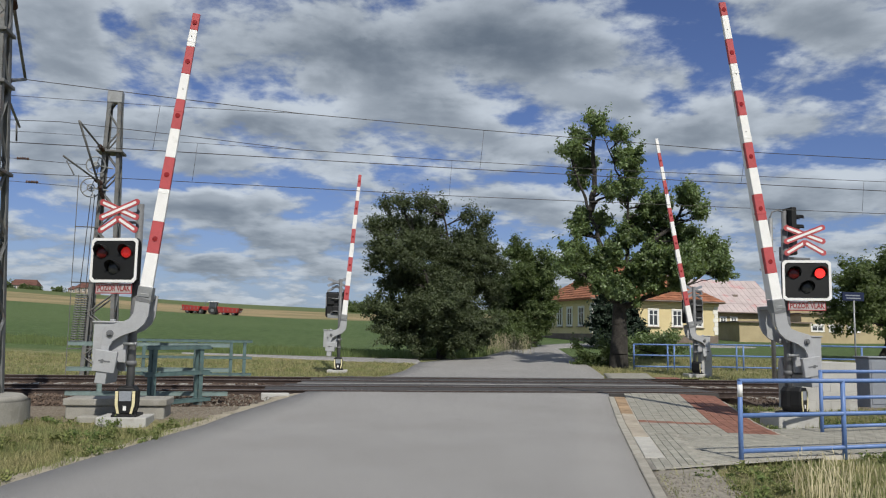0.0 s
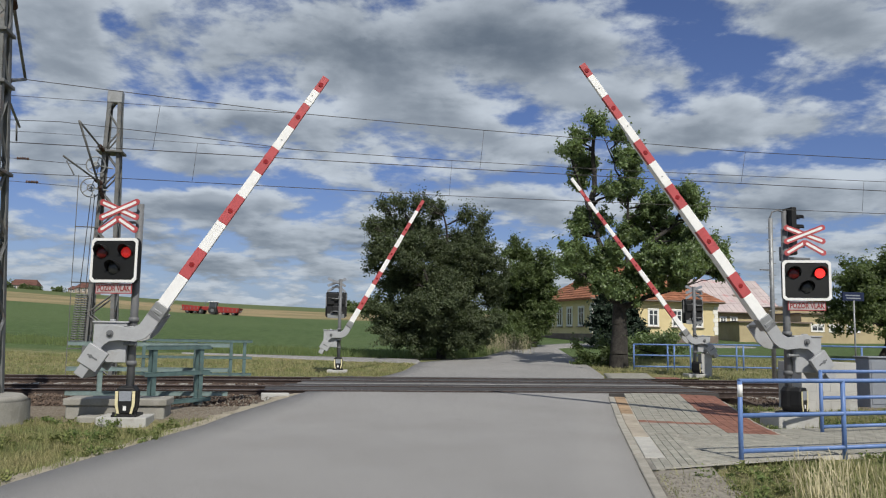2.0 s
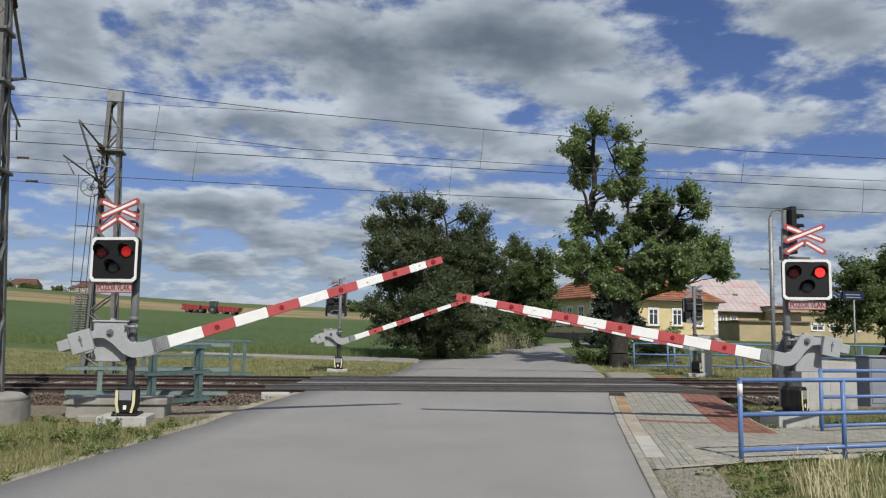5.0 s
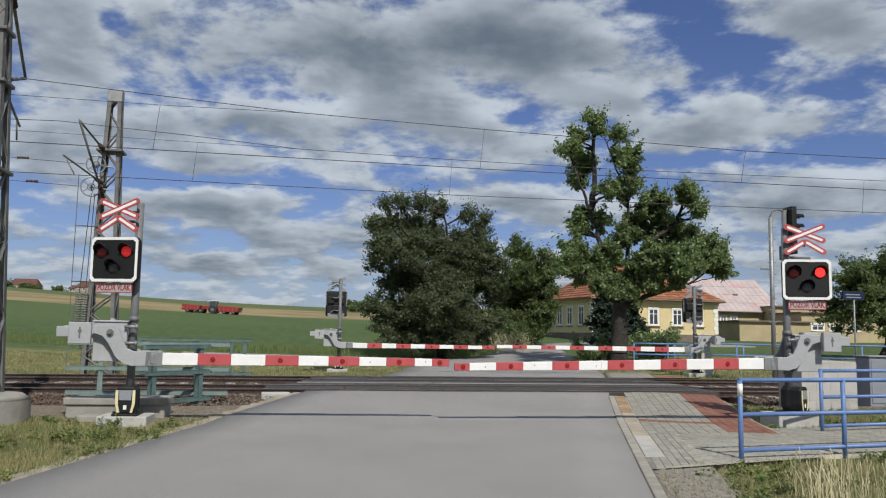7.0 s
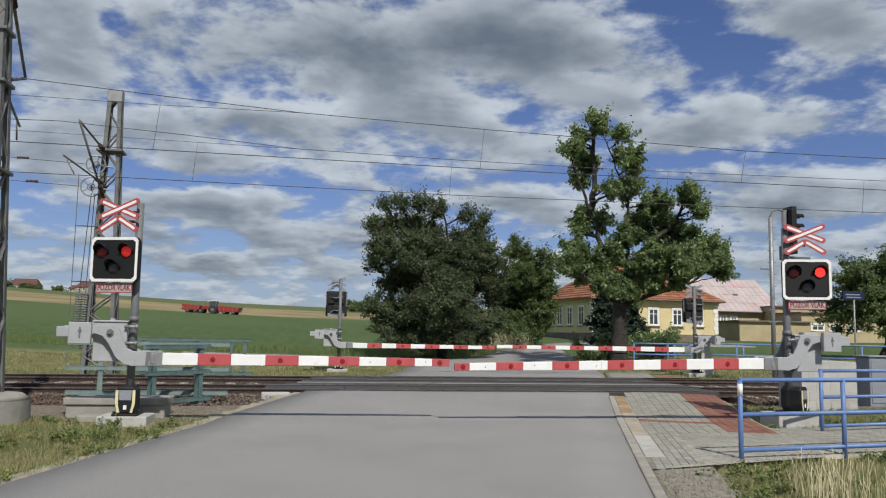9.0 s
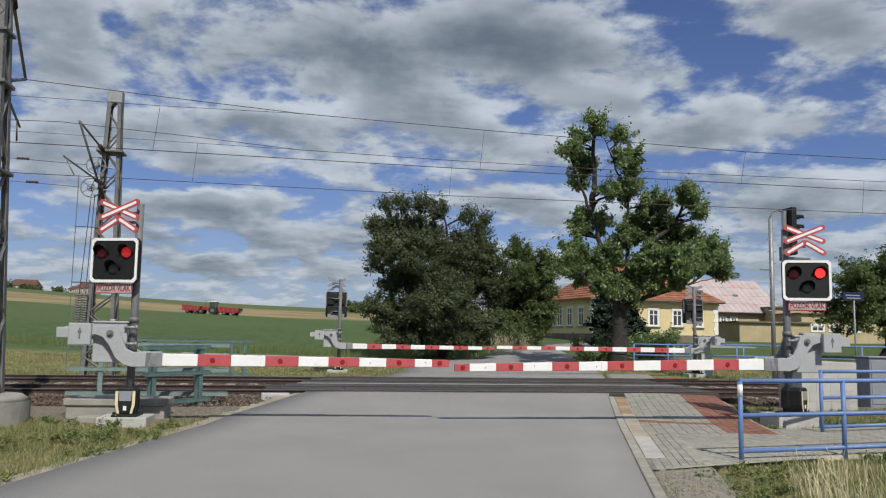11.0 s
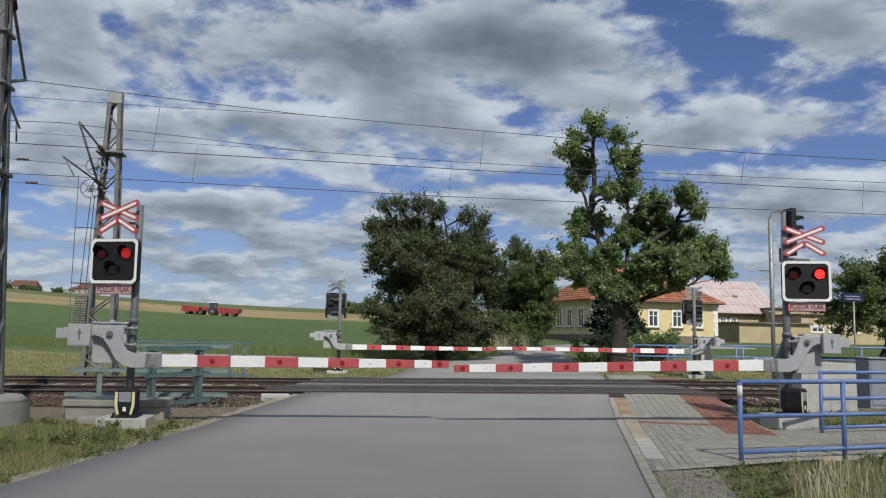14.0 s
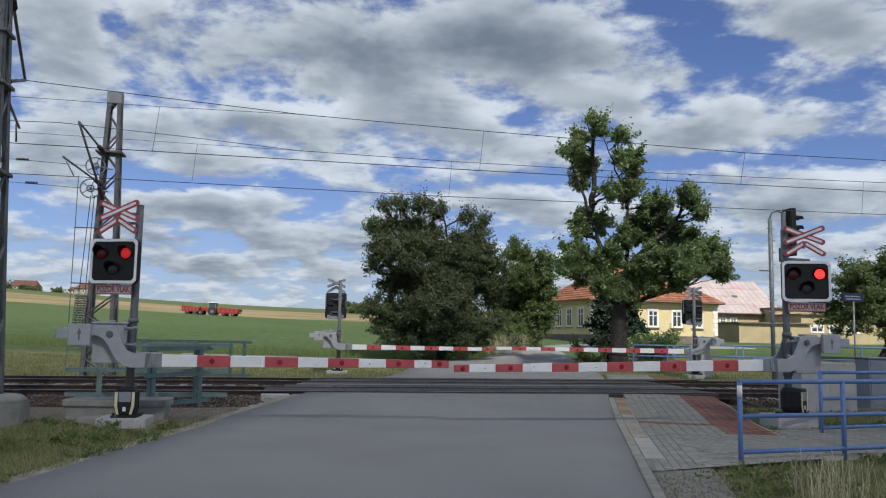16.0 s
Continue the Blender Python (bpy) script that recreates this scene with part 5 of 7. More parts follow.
def yellow_house():
    thing = group_at("house", pose(11.7, 62.0, 1.40, 0, 0, 18.0), "single-storey yellow rendered house with orange tiled hip roof", "house")
    W, D, H = 11.5, 9.0, 3.12
    bm = fresh()
    box(bm, 0, W, 0, D, -1.0, H)
    part("wall", bm, "yellow_wall", thing, "yellow rendered wall")
    bm = fresh()
    box(bm, -0.04, W + 0.04, -0.04, D + 0.04, -1.1, 0.40, 0.01)
    part("plinth", bm, "plinth", thing, "dark stone plinth")
    bm = fresh()
    box(bm, -0.12, W + 0.12, -0.12, D + 0.12, H - 0.32, H - 0.02, 0.03)
    part("cornice", bm, "yellow_wall", thing)
    for cx in (0.0, W):
        for i in range(7):
            bm = fresh()
            w = 0.42 if i % 2 else 0.30
            a, b = (cx - 0.05, cx + w) if cx == 0 else (cx - w, cx + 0.05)
            c, d = (-0.05, w)
            box(bm, a, b, c, d, 0.47 + i * 0.345, 0.47 + i * 0.345 + 0.325, 0.012)
            part("quoin", bm, "white_wall", thing, "white corner block")
    for x in (1.3, 3.3, 5.45, 7.65, 9.6):
        window(thing, x, 1.13, 0.84, 1.27)
    for z in (0.75, 1.1, 1.45, 1.8, 2.15, 2.5):
        for a, b in ((1.95, 2.65), (3.95, 4.8), (6.1, 7.0), (8.3, 8.95), (10.25, W - 0.45)):
            bm = fresh()
            box(bm, a, b, -0.012, 0.005, z, z + 0.30)
            part("wall_band", bm, "yellow_wall", thing)
    # side wall windows, on the left gable side
    side = pose(0, D, 0, 0, 0, -90)
    for x in (1.6, 3.4, 5.2, 7.2):
        before = set(thing.children)
        window(thing, x, 1.05, 0.85, 1.45)
        for ob in set(thing.children) - before:
            ob.matrix_basis = side
    hip_roof(thing, 0, W, 0, D, H, 3.3, 0.45, "roof_tile", "orange clay tile roof")
    bm = fresh()
    box(bm, 3.4, 4.1, 3.6, 4.3, H + 1.6, H + 4.4, 0.02)
    box(bm, 3.3, 4.2, 3.5, 4.4, H + 4.2, H + 4.35, 0.02)
    part("chimney", bm, "red_paver", thing, "brick chimney")


yellow_house()


def tin_house():
    thing = group_at("house", pose(25.2, 78.0, 1.35, 0, 0, 12.0), "long ochre building with a faded red metal roof", "house")
    bm = fresh()
    box(bm, 0, 8.7, 0, 9, -0.8, 2.85)
    part("wall", bm, "ochre_wall", thing, "stained ochre rendered wall")
    for x in (2.55, 3.7):
        window(thing, x, 1.55, 0.62, 0.8, sill=False)
    hip_roof(thing, 0, 8.7, 0, 9, 2.85, 3.4, 0.4, "tin_roof", "faded red painted sheet metal roof", hip=False, ribs=0.62)
    bm = fresh()
    box(bm, 4.9, 5.4, 1.9, 2.4, 4.2, 4.75, 0.01)
    part("skylight", bm, "plinth", thing, "small roof hatch")


tin_house()


def low_building(x, y, turn, w, d, h, wall, wins, label):
    thing = group_at("building", pose(x, y, land(x, y) - 0.2, 0, 0, turn), label, "building")
    bm = fresh()
    box(bm, 0, w, 0, d, -0.6, h)
    part("wall", bm, wall, thing)
    bm = fresh()
    slab(bm, [(-0.2, h), (w + 0.2, h), (w + 0.2, h + 0.12), (-0.2, h + 0.12)], -0.25, d + 0.2, 0.01)
    part("roof", bm, "plinth", thing, "flat roof with a dark edge")
    for wx, wz, ww, wh in wins:
        window(thing, wx, wz, ww, wh, sill=False)


low_building(26.1, 70.0, 4.0, 6.4, 5.0, 1.85, "ochre_wall", [], "plain ochre outbuilding with a low flat roof")
low_building(32.0, 71.0, 6.0, 10.0, 5.0, 2.7, "ochre_wall", [(1.5, 1.2, 1.1, 0.55), (3.2, 1.2, 1.1, 0.55), (4.9, 1.2, 1.1, 0.55)], "ochre outbuilding with a strip of small windows")
low_building(32.2, 77.0, 4.0, 6.0, 4.0, 3.25, "ochre_wall", [], "taller plain ochre building behind the outbuildings")
low_building(37.0, 72.5, 6.0, 10.0, 5.0, 2.4, "ochre_wall", [(1.3, 0.9, 0.9, 0.9), (2.8, 0.9, 0.9, 0.9), (4.6, 0.9, 0.9, 0.9), (6.4, 0.9, 0.9, 0.9)], "ochre building with small windows behind the trees")


def far_house(x, y, turn, w, d, h, rh, label):
    thing = group_at("farmhouse", pose(x, y, land(x, y) + 0.9, 0, 0, turn), label, "house", "houses on the ridge")
    bm = fresh()
    box(bm, 0, w, 0, d, -1.6, h)
    part("wall", bm, "dim_wall", thing)
    vs = [(-0.5, -0.5, h), (w + 0.5, -0.5, h), (w + 0.5, d + 0.5, h), (-0.5, d + 0.5, h), (0.8, d / 2, h + rh), (w - 0.8, d / 2, h + rh)]
    raw("roof", vs, [(0, 1, 5, 4), (2, 3, 4, 5), (1, 2, 5), (3, 0, 4), (3, 2, 1, 0)], "dark_roof", thing, "dark red roof")
    for wx in (w * 0.2, w * 0.5, w * 0.8):
        window(thing, wx, h * 0.35, 1.2, 1.3, sill=False)


far_house(-213, 392, 10, 12, 8, 2.6, 3.0, "distant farmhouse with a dark red roof on the ridge")
far_house(-180, 390, -5, 9, 8, 2.6, 2.6, "distant farmhouse with a red roof on the ridge")
far_house(-187, 398, 4, 6, 6, 2.2, 1.8, "distant pale cottage on the ridge")

# ---------------------------------------------------------------- overhead line


def rail3(s, d, z):
    return (*rail_xy(s, d), z)


def lattice_mast(s, d, z0, top, half0, half1, cap, label, twist=0.0):
    thing = group_at("catenary_mast", pose(*rail_xy(s, d), z0, 0, 0, TRACK_TURN + twist), label, "mast", "masts of the overhead line")
    h = top - z0

    def half(z):
        return half0 + (half1 - half0) * z / h
    for sx in (-1, 1):
        for sy in (-1, 1):
            bm = fresh()
            a, b = half0, half1
            for o0, o1 in (((0, 0), (0.12, 0.014)), ((0, 0), (0.014, 0.12))):
                lo = [bm.verts.new((sx * (a - u), sy * (a * 0.75 - v), 0)) for u, v in ((o0[0], o0[1]), (o1[0], o0[1]), (o1[0], o1[1]), (o0[0], o1[1]))]
                hi = [bm.verts.new((sx * (b - u), sy * (b * 0.75 - v), h)) for u, v in ((o0[0], o0[1]), (o1[0], o0[1]), (o1[0], o1[1]), (o0[0], o1[1]))]
                for i in range(4):
                    bm.faces.new((lo[i], lo[(i + 1) % 4], hi[(i + 1) % 4], hi[i]))
                bm.faces.new(hi)
            bmesh.ops.recalc_face_normals(bm, faces=bm.faces[:])
            part("corner_angle", bm, "mast_steel", thing, "steel angle leg")
    n = max(6, int(h / 0.62))
    for i in range(n):
        za, zb = h * i / n, h * (i + 1) / n
        a, b = half(za) - 0.02, half(zb) - 0.02
        k = 1 if i % 2 else -1
        bm = fresh()
        for sy in (-1, 1):
            tube(bm, (-k * a, sy * a * 0.75, za), (k * b, sy * b * 0.75, zb), 0.028, n=4)
            tube(bm, (sy * a, -k * a * 0.75, za), (sy * b, k * b * 0.75, zb), 0.028, n=4)
        part("lacing", bm, "mast_steel", thing)
    if cap:
        bm = fresh()
        box(bm, -half1 - 0.02, half1 + 0.02, -half1 * 0.75 - 0.02, half1 * 0.75 + 0.02, h - 0.36, h + 0.02, 0.01)
        part("cap", bm, "galvanised", thing, "plain grey mast cap")
    return thing


mast_far = lattice_mast(-5.78, 26.0, 0.05, 8.95, 0.47, 0.20, True, "grey steel lattice mast with a square cap, beyond the tracks")
mast_near = lattice_mast(-5.20, 14.2, 0.38, 9.4, 0.50, 0.14, False, "grey steel lattice mast on a round concrete footing")
bm = fresh()
tube(bm, (0, 0, -0.4), (0, 0, 0.34), 0.80, 0.78, 28, caps=False)
tube(bm, (0, 0, 0.34), (0, 0, 0.43), 0.78, 0.66, 28)
ob = part("mast_footing", bm, "concrete", None, "", True)
ob.matrix_basis = pose(*rail_xy(-4.97, 14.15), 0.0)
tagged(ob, "round weathered concrete mast footing in the grass", "footing")


def to_local(thing, p):
    return thing.matrix_basis.inverted() @ Vector(p)


def tubes(thing, name, pieces, material, label=""):
    bm = fresh()
    for p, q, r in pieces:
        tube(bm, to_local(thing, p), to_local(thing, q), r, n=8)
    return part(name, bm, material, thing, label, True)


# arms of the far mast
tip_hi, tip_lo = rail3(-6.11, 23.3, 7.29), rail3(-6.46, 23.3, 6.27)
root_hi, root_mid, root_lo = rail3(-5.95, 25.8, 6.95), rail3(-5.95, 25.8, 5.95), rail3(-5.85, 25.8, 5.35)
tubes(mast_far, "cantilever_tube", [(root_hi, tip_hi, 0.03)], "mast_steel", "cantilever stay tube")
tubes(mast_far, "cantilever_tube", [(rail3(-5.85, 25.8, 5.3), tip_hi, 0.035)], "mast_steel", "cantilever strut tube")
tubes(mast_far, "steady_tube", [(rail3(-5.9, 25.8, 5.9), tip_lo, 0.028)], "mast_steel", "steady tube")
tubes(mast_far, "registration_arm", [(rail3(-6.38, 23.35, 6.15), rail3(-6.1, 23.1, 5.72), 0.018)], "mast_steel")
for p, q in ((root_hi, tip_hi), (rail3(-5.85, 25.8, 5.3), tip_hi), (rail3(-5.9, 25.8, 5.9), tip_lo)):
    p, q = Vector(p), Vector(q)
    bm = fresh()
    for i in range(7):
        a = p.lerp(q, 0.10 + 0.022 * i)
        tube(bm, to_local(mast_far, a), to_local(mast_far, p.lerp(q, 0.112 + 0.022 * i)), 0.07, 0.05, 10)
    part("insulator", bm, "insulator", mast_far, "ribbed brown insulator", True)
bm = fresh()
box(bm, -0.42, 0.35, -0.35, 0.35, 6.92, 6.99, 0.01)
part("bracket", bm, "mast_steel", mast_far)


def tension_wheel(s, d, z, r):
    bm = fresh()
    n = 28
    for rr in (r, r * 0.35):
        pts = [(rr * math.cos(2 * math.pi * i / n), 0, rr * math.sin(2 * math.pi * i / n)) for i in range(n + 1)]
        for p, q in zip(pts, pts[1:]):
            tube(bm, p, q, 0.022, n=6, caps=False)
    for i in range(5):
        a = 2 * math.pi * i / 5
        tube(bm, (0, 0, 0), (r * math.cos(a), 0, r * math.sin(a)), 0.015, n=5)
    tube(bm, (0, -0.08, 0), (0, 0.08, 0), 0.05, n=8)
    tube(bm, (0, 0, 0), (0.5, 0.05, -0.05), 0.025, n=6)
    ob = part("tension_wheel", bm, "galvanised", mast_far, "spoked grey tension wheel")
    ob.matrix_basis = mast_far.matrix_basis.inverted() @ pose(*rail_xy(s, d), z, 0, 0, TRACK_TURN + 12)


tension_wheel(-6.15, 25.6, 6.50, 0.27)
tension_wheel(-6.25, 25.6, 5.80, 0.29)
for ds in (0.0, 0.24):
    thing = group_at("tension_weight", pose(*rail_xy(-6.52 + ds, 25.6), 0.0, 0, 3.0 - 6 * ds, TRACK_TURN), "stack of grey tension weights hung beside the mast", "weight", "tension weights at the mast")
    for i in range(20):
        bm = fresh()
        tube(bm, (0, 0, 1.12 + i * 0.072), (0, 0, 1.165 + i * 0.072), 0.095, n=10)
        part("weight_disc", bm, "mast_steel", thing, smooth=True)
    bm = fresh()
    tube(bm, (0, 0, 1.0), (0, 0, 5.6), 0.012, n=5)
    part("hanger", bm, "copper", thing)
bm = fresh()
for ds in (-0.2, 0.42):
    tube(bm, (ds, 0.12, 0.0), (ds, 0.12, 6.2), 0.012, n=5)
for z in (0.9, 2.9, 4.6):
    tube(bm, (-0.22, 0.12, z), (0.75, 0.12, z), 0.018, n=5)
ob = part("weight_guide", bm, "mast_steel", mast_far, "thin guide rods for the weights")
ob.matrix_basis = mast_far.matrix_basis.inverted() @ pose(*rail_xy(-6.45, 25.6), 0.0, 0, 0, TRACK_TURN)

# arms of the near mast
m_tip = rail3(-6.25, 19.2, 7.17)
tubes(mast_near, "cantilever_tube", [(rail3(-5.05, 14.4, 7.45), m_tip, 0.032)], "mast_steel")
tubes(mast_near, "cantilever_tube", [(rail3(-5.05, 14.4, 5.7), m_tip, 0.035)], "mast_steel")
tubes(mast_near, "steady_tube", [(rail3(-5.05, 14.4, 5.65), rail3(-6.2, 18.9, 5.98), 0.028)], "mast_steel")
tubes(mast_near, "registration_arm", [(rail3(-6.3, 19.0, 6.1), rail3(-6.34, 19.2, 5.72), 0.02)], "mast_steel")
for p, q in ((rail3(-5.05, 14.4, 7.45), m_tip), (rail3(-5.05, 14.4, 5.7), m_tip), (rail3(-5.05, 14.4, 5.65), rail3(-6.2, 18.9, 5.98))):
    p, q = Vector(p), Vector(q)
    bm = fresh()
    for i in range(7):
        tube(bm, to_local(mast_near, p.lerp(q, 0.12 + 0.013 * i)), to_local(mast_near, p.lerp(q, 0.127 + 0.013 * i)), 0.07, 0.05, 10)
    part("insulator", bm, "insulator", mast_near, "ribbed brown insulator", True)
for z in (5.6, 6.5, 7.4, 4.1):
    bm = fresh()
    k = 0.5 - 0.04 * (z - 0.4) + 0.05
    box(bm, -k, k, -k * 0.8, k * 0.8, z - 0.42, z - 0.36, 0.01)
    part("bracket", bm, "mast_steel", mast_near)
bm = fresh()
box(bm, 0.30, 0.50, -0.42, -0.40, 2.0, 2.55, 0.004)
part("number_plate", bm, "white_paint", mast_near, "plain white plate on the mast")
bm = fresh()
box(bm, 0.35, 0.44, -0.426, -0.421, 2.15, 2.3)
part("plate_mark", bm, "black_board", mast_near)


def wire(name, pts, r, label, group="overhead wires"):
    bm = fresh()
    pipe(bm, [p for i, p in enumerate(pts) if i == 0 or p != pts[i - 1]], r, 6)
    return tagged(part(name, bm, "copper", None, "", True), label, "wire", group)


wire("contact_wire", [rail3(s, d, z) for s, d, z in ((-60, 19.1, 5.7), (-6.34, 19.25, 5.70), (4.5, 19.3, 5.69), (25, 19.05, 5.72), (120, 19.2, 5.7))], 0.010, "dark contact wire over the near track")
wire("contact_wire", [rail3(s, d, z) for s, d, z in ((-60, 23.1, 5.7), (-6.1, 23.15, 5.70), (4.5, 23.2, 5.68), (25, 22.6, 5.76), (120, 23.1, 5.7))], 0.010, "dark contact wire over the far track")


def sag(s0, z0, s1, z1, drop, d0, d1, n=14):
    return [rail3(s0 + (s1 - s0) * i / n, d0 + (d1 - d0) * i / n, z0 + (z1 - z0) * i / n - drop * 4 * (i / n) * (1 - i / n)) for i in range(n + 1)]


wire("messenger_wire", sag(-60, 7.2, -6.3, 7.17, 0.4, 19.2, 19.2, 10) + [rail3(-3.2, 19.2, 6.98), rail3(0.0, 19.2, 6.80), rail3(4.56, 19.2, 6.69), rail3(11.8, 19.2, 6.57), rail3(16, 19.2, 6.61), rail3(24, 19.2, 6.75), rail3(50, 19.2, 7.3)], 0.009, "messenger wire above the near track")
wire("stitch_wire", [rail3(-11.5, 19.2, 6.80), rail3(-6.4, 19.2, 6.77), rail3(-3.28, 19.2, 6.76), rail3(0.0, 19.2, 6.80)], 0.006, "thin stitch wire under the messenger wire")
wire("messenger_wire", sag(-60, 7.2, -6.6, 7.22, 0.4, 23.1, 23.25, 10) + [rail3(-3.2, 23.1, 7.0), rail3(0.0, 23.1, 6.79), rail3(4.5, 23.1, 6.74), rail3(10, 23.1, 6.74), rail3(14, 23.1, 6.80), rail3(24, 23.1, 6.95), rail3(50, 23.1, 7.3)], 0.009, "messenger wire above the far track")
wire("stitch_wire", [rail3(-11.5, 23.1, 6.86), rail3(-6.6, 23.1, 6.84), rail3(-2.87, 23.1, 6.81), rail3(0.0, 23.1, 6.79)], 0.006, "thin stitch wire under the messenger wire")
wire("tension_wire", [rail3(-40, 23.6, 6.6), rail3(-9, 25.2, 6.53), rail3(-6.4, 25.6, 6.50)], 0.008, "tension wire running to the upper wheel")
wire("tension_wire", [rail3(-40, 23.6, 5.9), rail3(-9, 25.2, 5.84), rail3(-6.5, 25.6, 5.80)], 0.008, "tension wire running to the lower wheel")
for z, s in ((6.53, -8.3), (5.835, -8.0)):
    bm = fresh()
    for i in range(5):
        tube(bm, rail3(s + i * 0.07, 25.3, z), rail3(s + i * 0.07 + 0.05, 25.3, z), 0.045, 0.03, 8)
    tagged(part("line_insulator", bm, "insulator", None, "", True), "ribbed brown insulator in the tension wire", "insulator", "insulators in the tension wires")
for d, rows in ((19.2, ((-3.28, 6.76, -3.39, 5.70), (4.56, 6.69, 4.47, 5.69), (11.8, 6.57, 11.66, 5.7), (18.5, 6.65, 18.4, 5.7))),
                (23.1, ((-2.87, 6.81, -2.97, 5.70), (4.51, 6.74, 4.44, 5.68), (11.5, 6.76, 11.4, 5.7), (18.5, 6.87, 18.4, 5.73)))):
    for s0, z0, s1, z1 in rows:
        wire("dropper_wire", [rail3(s0, d, z0), rail3(s1, d + 0.02, z1)], 0.005, "thin dropper between messenger and contact wire", "droppers of the overhead line")

# ---------------------------------------------------------------- railings


def railing(x0, y0, turn, length, posts, heights, r, material, label, group, top=1.05, z=None, base=0.0, r_post=None):
    thing = group_at("railing", pose(x0, y0, land(x0, y0) if z is None else z, 0, 0, turn), label, "railing", group)
    for i, u in enumerate(posts):
        bm = fresh()
        tube(bm, (u, 0, -0.15), (u, 0, top), r_post or r * 1.05, n=12)
        part("post", bm, material, thing, smooth=True)
    for i, h in enumerate(heights):
        bm = fresh()
        tube(bm, (posts[0] if i else posts[0] - 0.02, 0, h), (length, 0, h), r, n=12)
        part("rail_bar", bm, material, thing, smooth=True)
    return thing


near_blue = railing(3.87, 10.41, 19.0, 7.0, (0.0, 1.70, 3.4, 5.1), (1.0, 0.56, 0.11), 0.030, "blue_paint", "chipped blue tubular steel railing beside the paved path", "blue railings", top=1.0, base=0)
bm = fresh()
tube(bm, (0, 0, 0.80), (0, 0, 0.955), 0.0335, n=12)
part("paint_patch", bm, "white_paint", near_blue, "white paint patch on the post", True)
second_blue = railing(6.43, 13.61, 21.0, 7.0, (0.0, 1.85, 3.6, 5.4), (1.02, 0.58, 0.10), 0.030, "blue_paint", "blue tubular steel railing behind the paved path", "blue railings", top=1.04)
bm = fresh()
tube(bm, (1.85, 0, 0.42), (1.85, 0, 1.1), 0.036, n=12)
part("paint_patch", bm, "white_paint", second_blue, "white painted post", True)
railing(8.63, 35.9, 4.0, 2.6, (0.0, 1.55, 1.85, 2.6), (1.10, 0.62, 0.12), 0.035, "blue_paint", "blue tubular railing on the far pavement", "far blue railings", top=1.1)
railing(11.4, 36.2, -4.0, 4.2, (0.0, 1.9, 2.2, 4.2), (1.12, 0.62, 0.12), 0.035, "blue_paint", "blue tubular railing beside the far barrier", "far blue railings", top=1.12)
railing(15.3, 33.8, -2.0, 6.5, (0.0, 0.35, 2.4, 4.9, 6.4), (1.20, 0.66, 0.15), 0.035, "blue_paint", "long blue tubular railing beside the far lawn", "far blue railings", top=1.2)

def angle_railing(x0, y0, turn, length, posts, heights, label, top, z, size=0.05, teal="teal_paint"):
    thing = group_at("railing", pose(x0, y0, z, 0, 0, turn), label, "railing", "green angle-iron railings")
    for u in posts:
        bm = fresh()
        box(bm, u - size, u + size, -0.008, 0.008, -0.25, top)
        box(bm, u - size, u - size + 0.016, -0.008, size * 1.6, -0.25, top)
        part("post", bm, teal, thing)
    for h in heights:
        bm = fresh()
        box(bm, -0.18, length + 0.18, -0.03, -0.012, h - 0.04, h + 0.04)
        box(bm, -0.18, length + 0.18, -0.03, 0.06, h + 0.025, h + 0.041)
        part("rail_bar", bm, teal, thing)


angle_railing(-5.42, 15.1, 62.0, 1.35, (0.05, 1.25), (1.12, 0.62, 0.08), "weathered teal angle-iron railing beside the crossing", 1.12, 0.06, 0.06)
angle_railing(*rail_xy(-4.2, 17.0), TRACK_TURN, 2.75, (0.45, 2.3), (1.12, 0.62, 0.14), "pale weathered teal angle-iron railing along the ballast", 1.12, 0.1, teal="pale_teal")
angle_railing(*rail_xy(-4.5, 25.4), TRACK_TURN, 3.1, (0.1, 1.6, 2.65, 3.05), (1.05, 0.55, 0.05), "weathered teal angle-iron railing beyond the tracks", 1.05, 0.15)

# ---------------------------------------------------------------- concrete, cabinets, signal, sign


def block(name, x, y, turn, w, d, h, material, label, category, z=None, bevel=0.02, lid=0.0):
    thing = group_at(name, pose(x, y, land(x, y) - 0.05 if z is None else z, 0, 0, turn), label, category)
    bm = fresh()
    box(bm, 0, w, 0, d, -0.1, h, bevel)
    part("body", bm, material, thing)
    if lid:
        bm = fresh()
        box(bm, -0.04, w + 0.04, -0.04, d + 0.04, h, h + lid, bevel)
        part("lid", bm, material, thing)
    return thing


block("concrete_slab", -6.36, 13.72, 8, 1.62, 0.6, 0.22, "concrete", "weathered concrete cable trough under the barrier", "slab", lid=0.12)
block("concrete_block", -6.0, 13.35, 8, 0.75, 0.4, 0.10, "concrete", "low pale concrete block at the barrier foot", "block")


def block_housing():
    """A low housing laid in three courses of pale concrete blocks."""
    thing = group_at("concrete_housing", pose(7.72, 17.2, land(7.72, 17.2) - 0.05, 0, 0, 10), "pale housing of concrete blocks beside the track", "housing")
    rnd = random.Random(19)
    for row in range(5):
        for col in range(4):
            w = 0.34
            x0 = col * w - (w / 2 if row % 2 else 0.0)
            xa, xb = max(0.0, x0), min(1.32, x0 + w if col < 3 else 1.32)
            bm = fresh()
            k = rnd.uniform(-0.002, 0.002)
            box(bm, xa + 0.001, xb - 0.001, k, 0.85, row * 0.21 + 0.001, row * 0.21 + 0.209, 0.005)
            part("block", bm, "pale_concrete", thing)


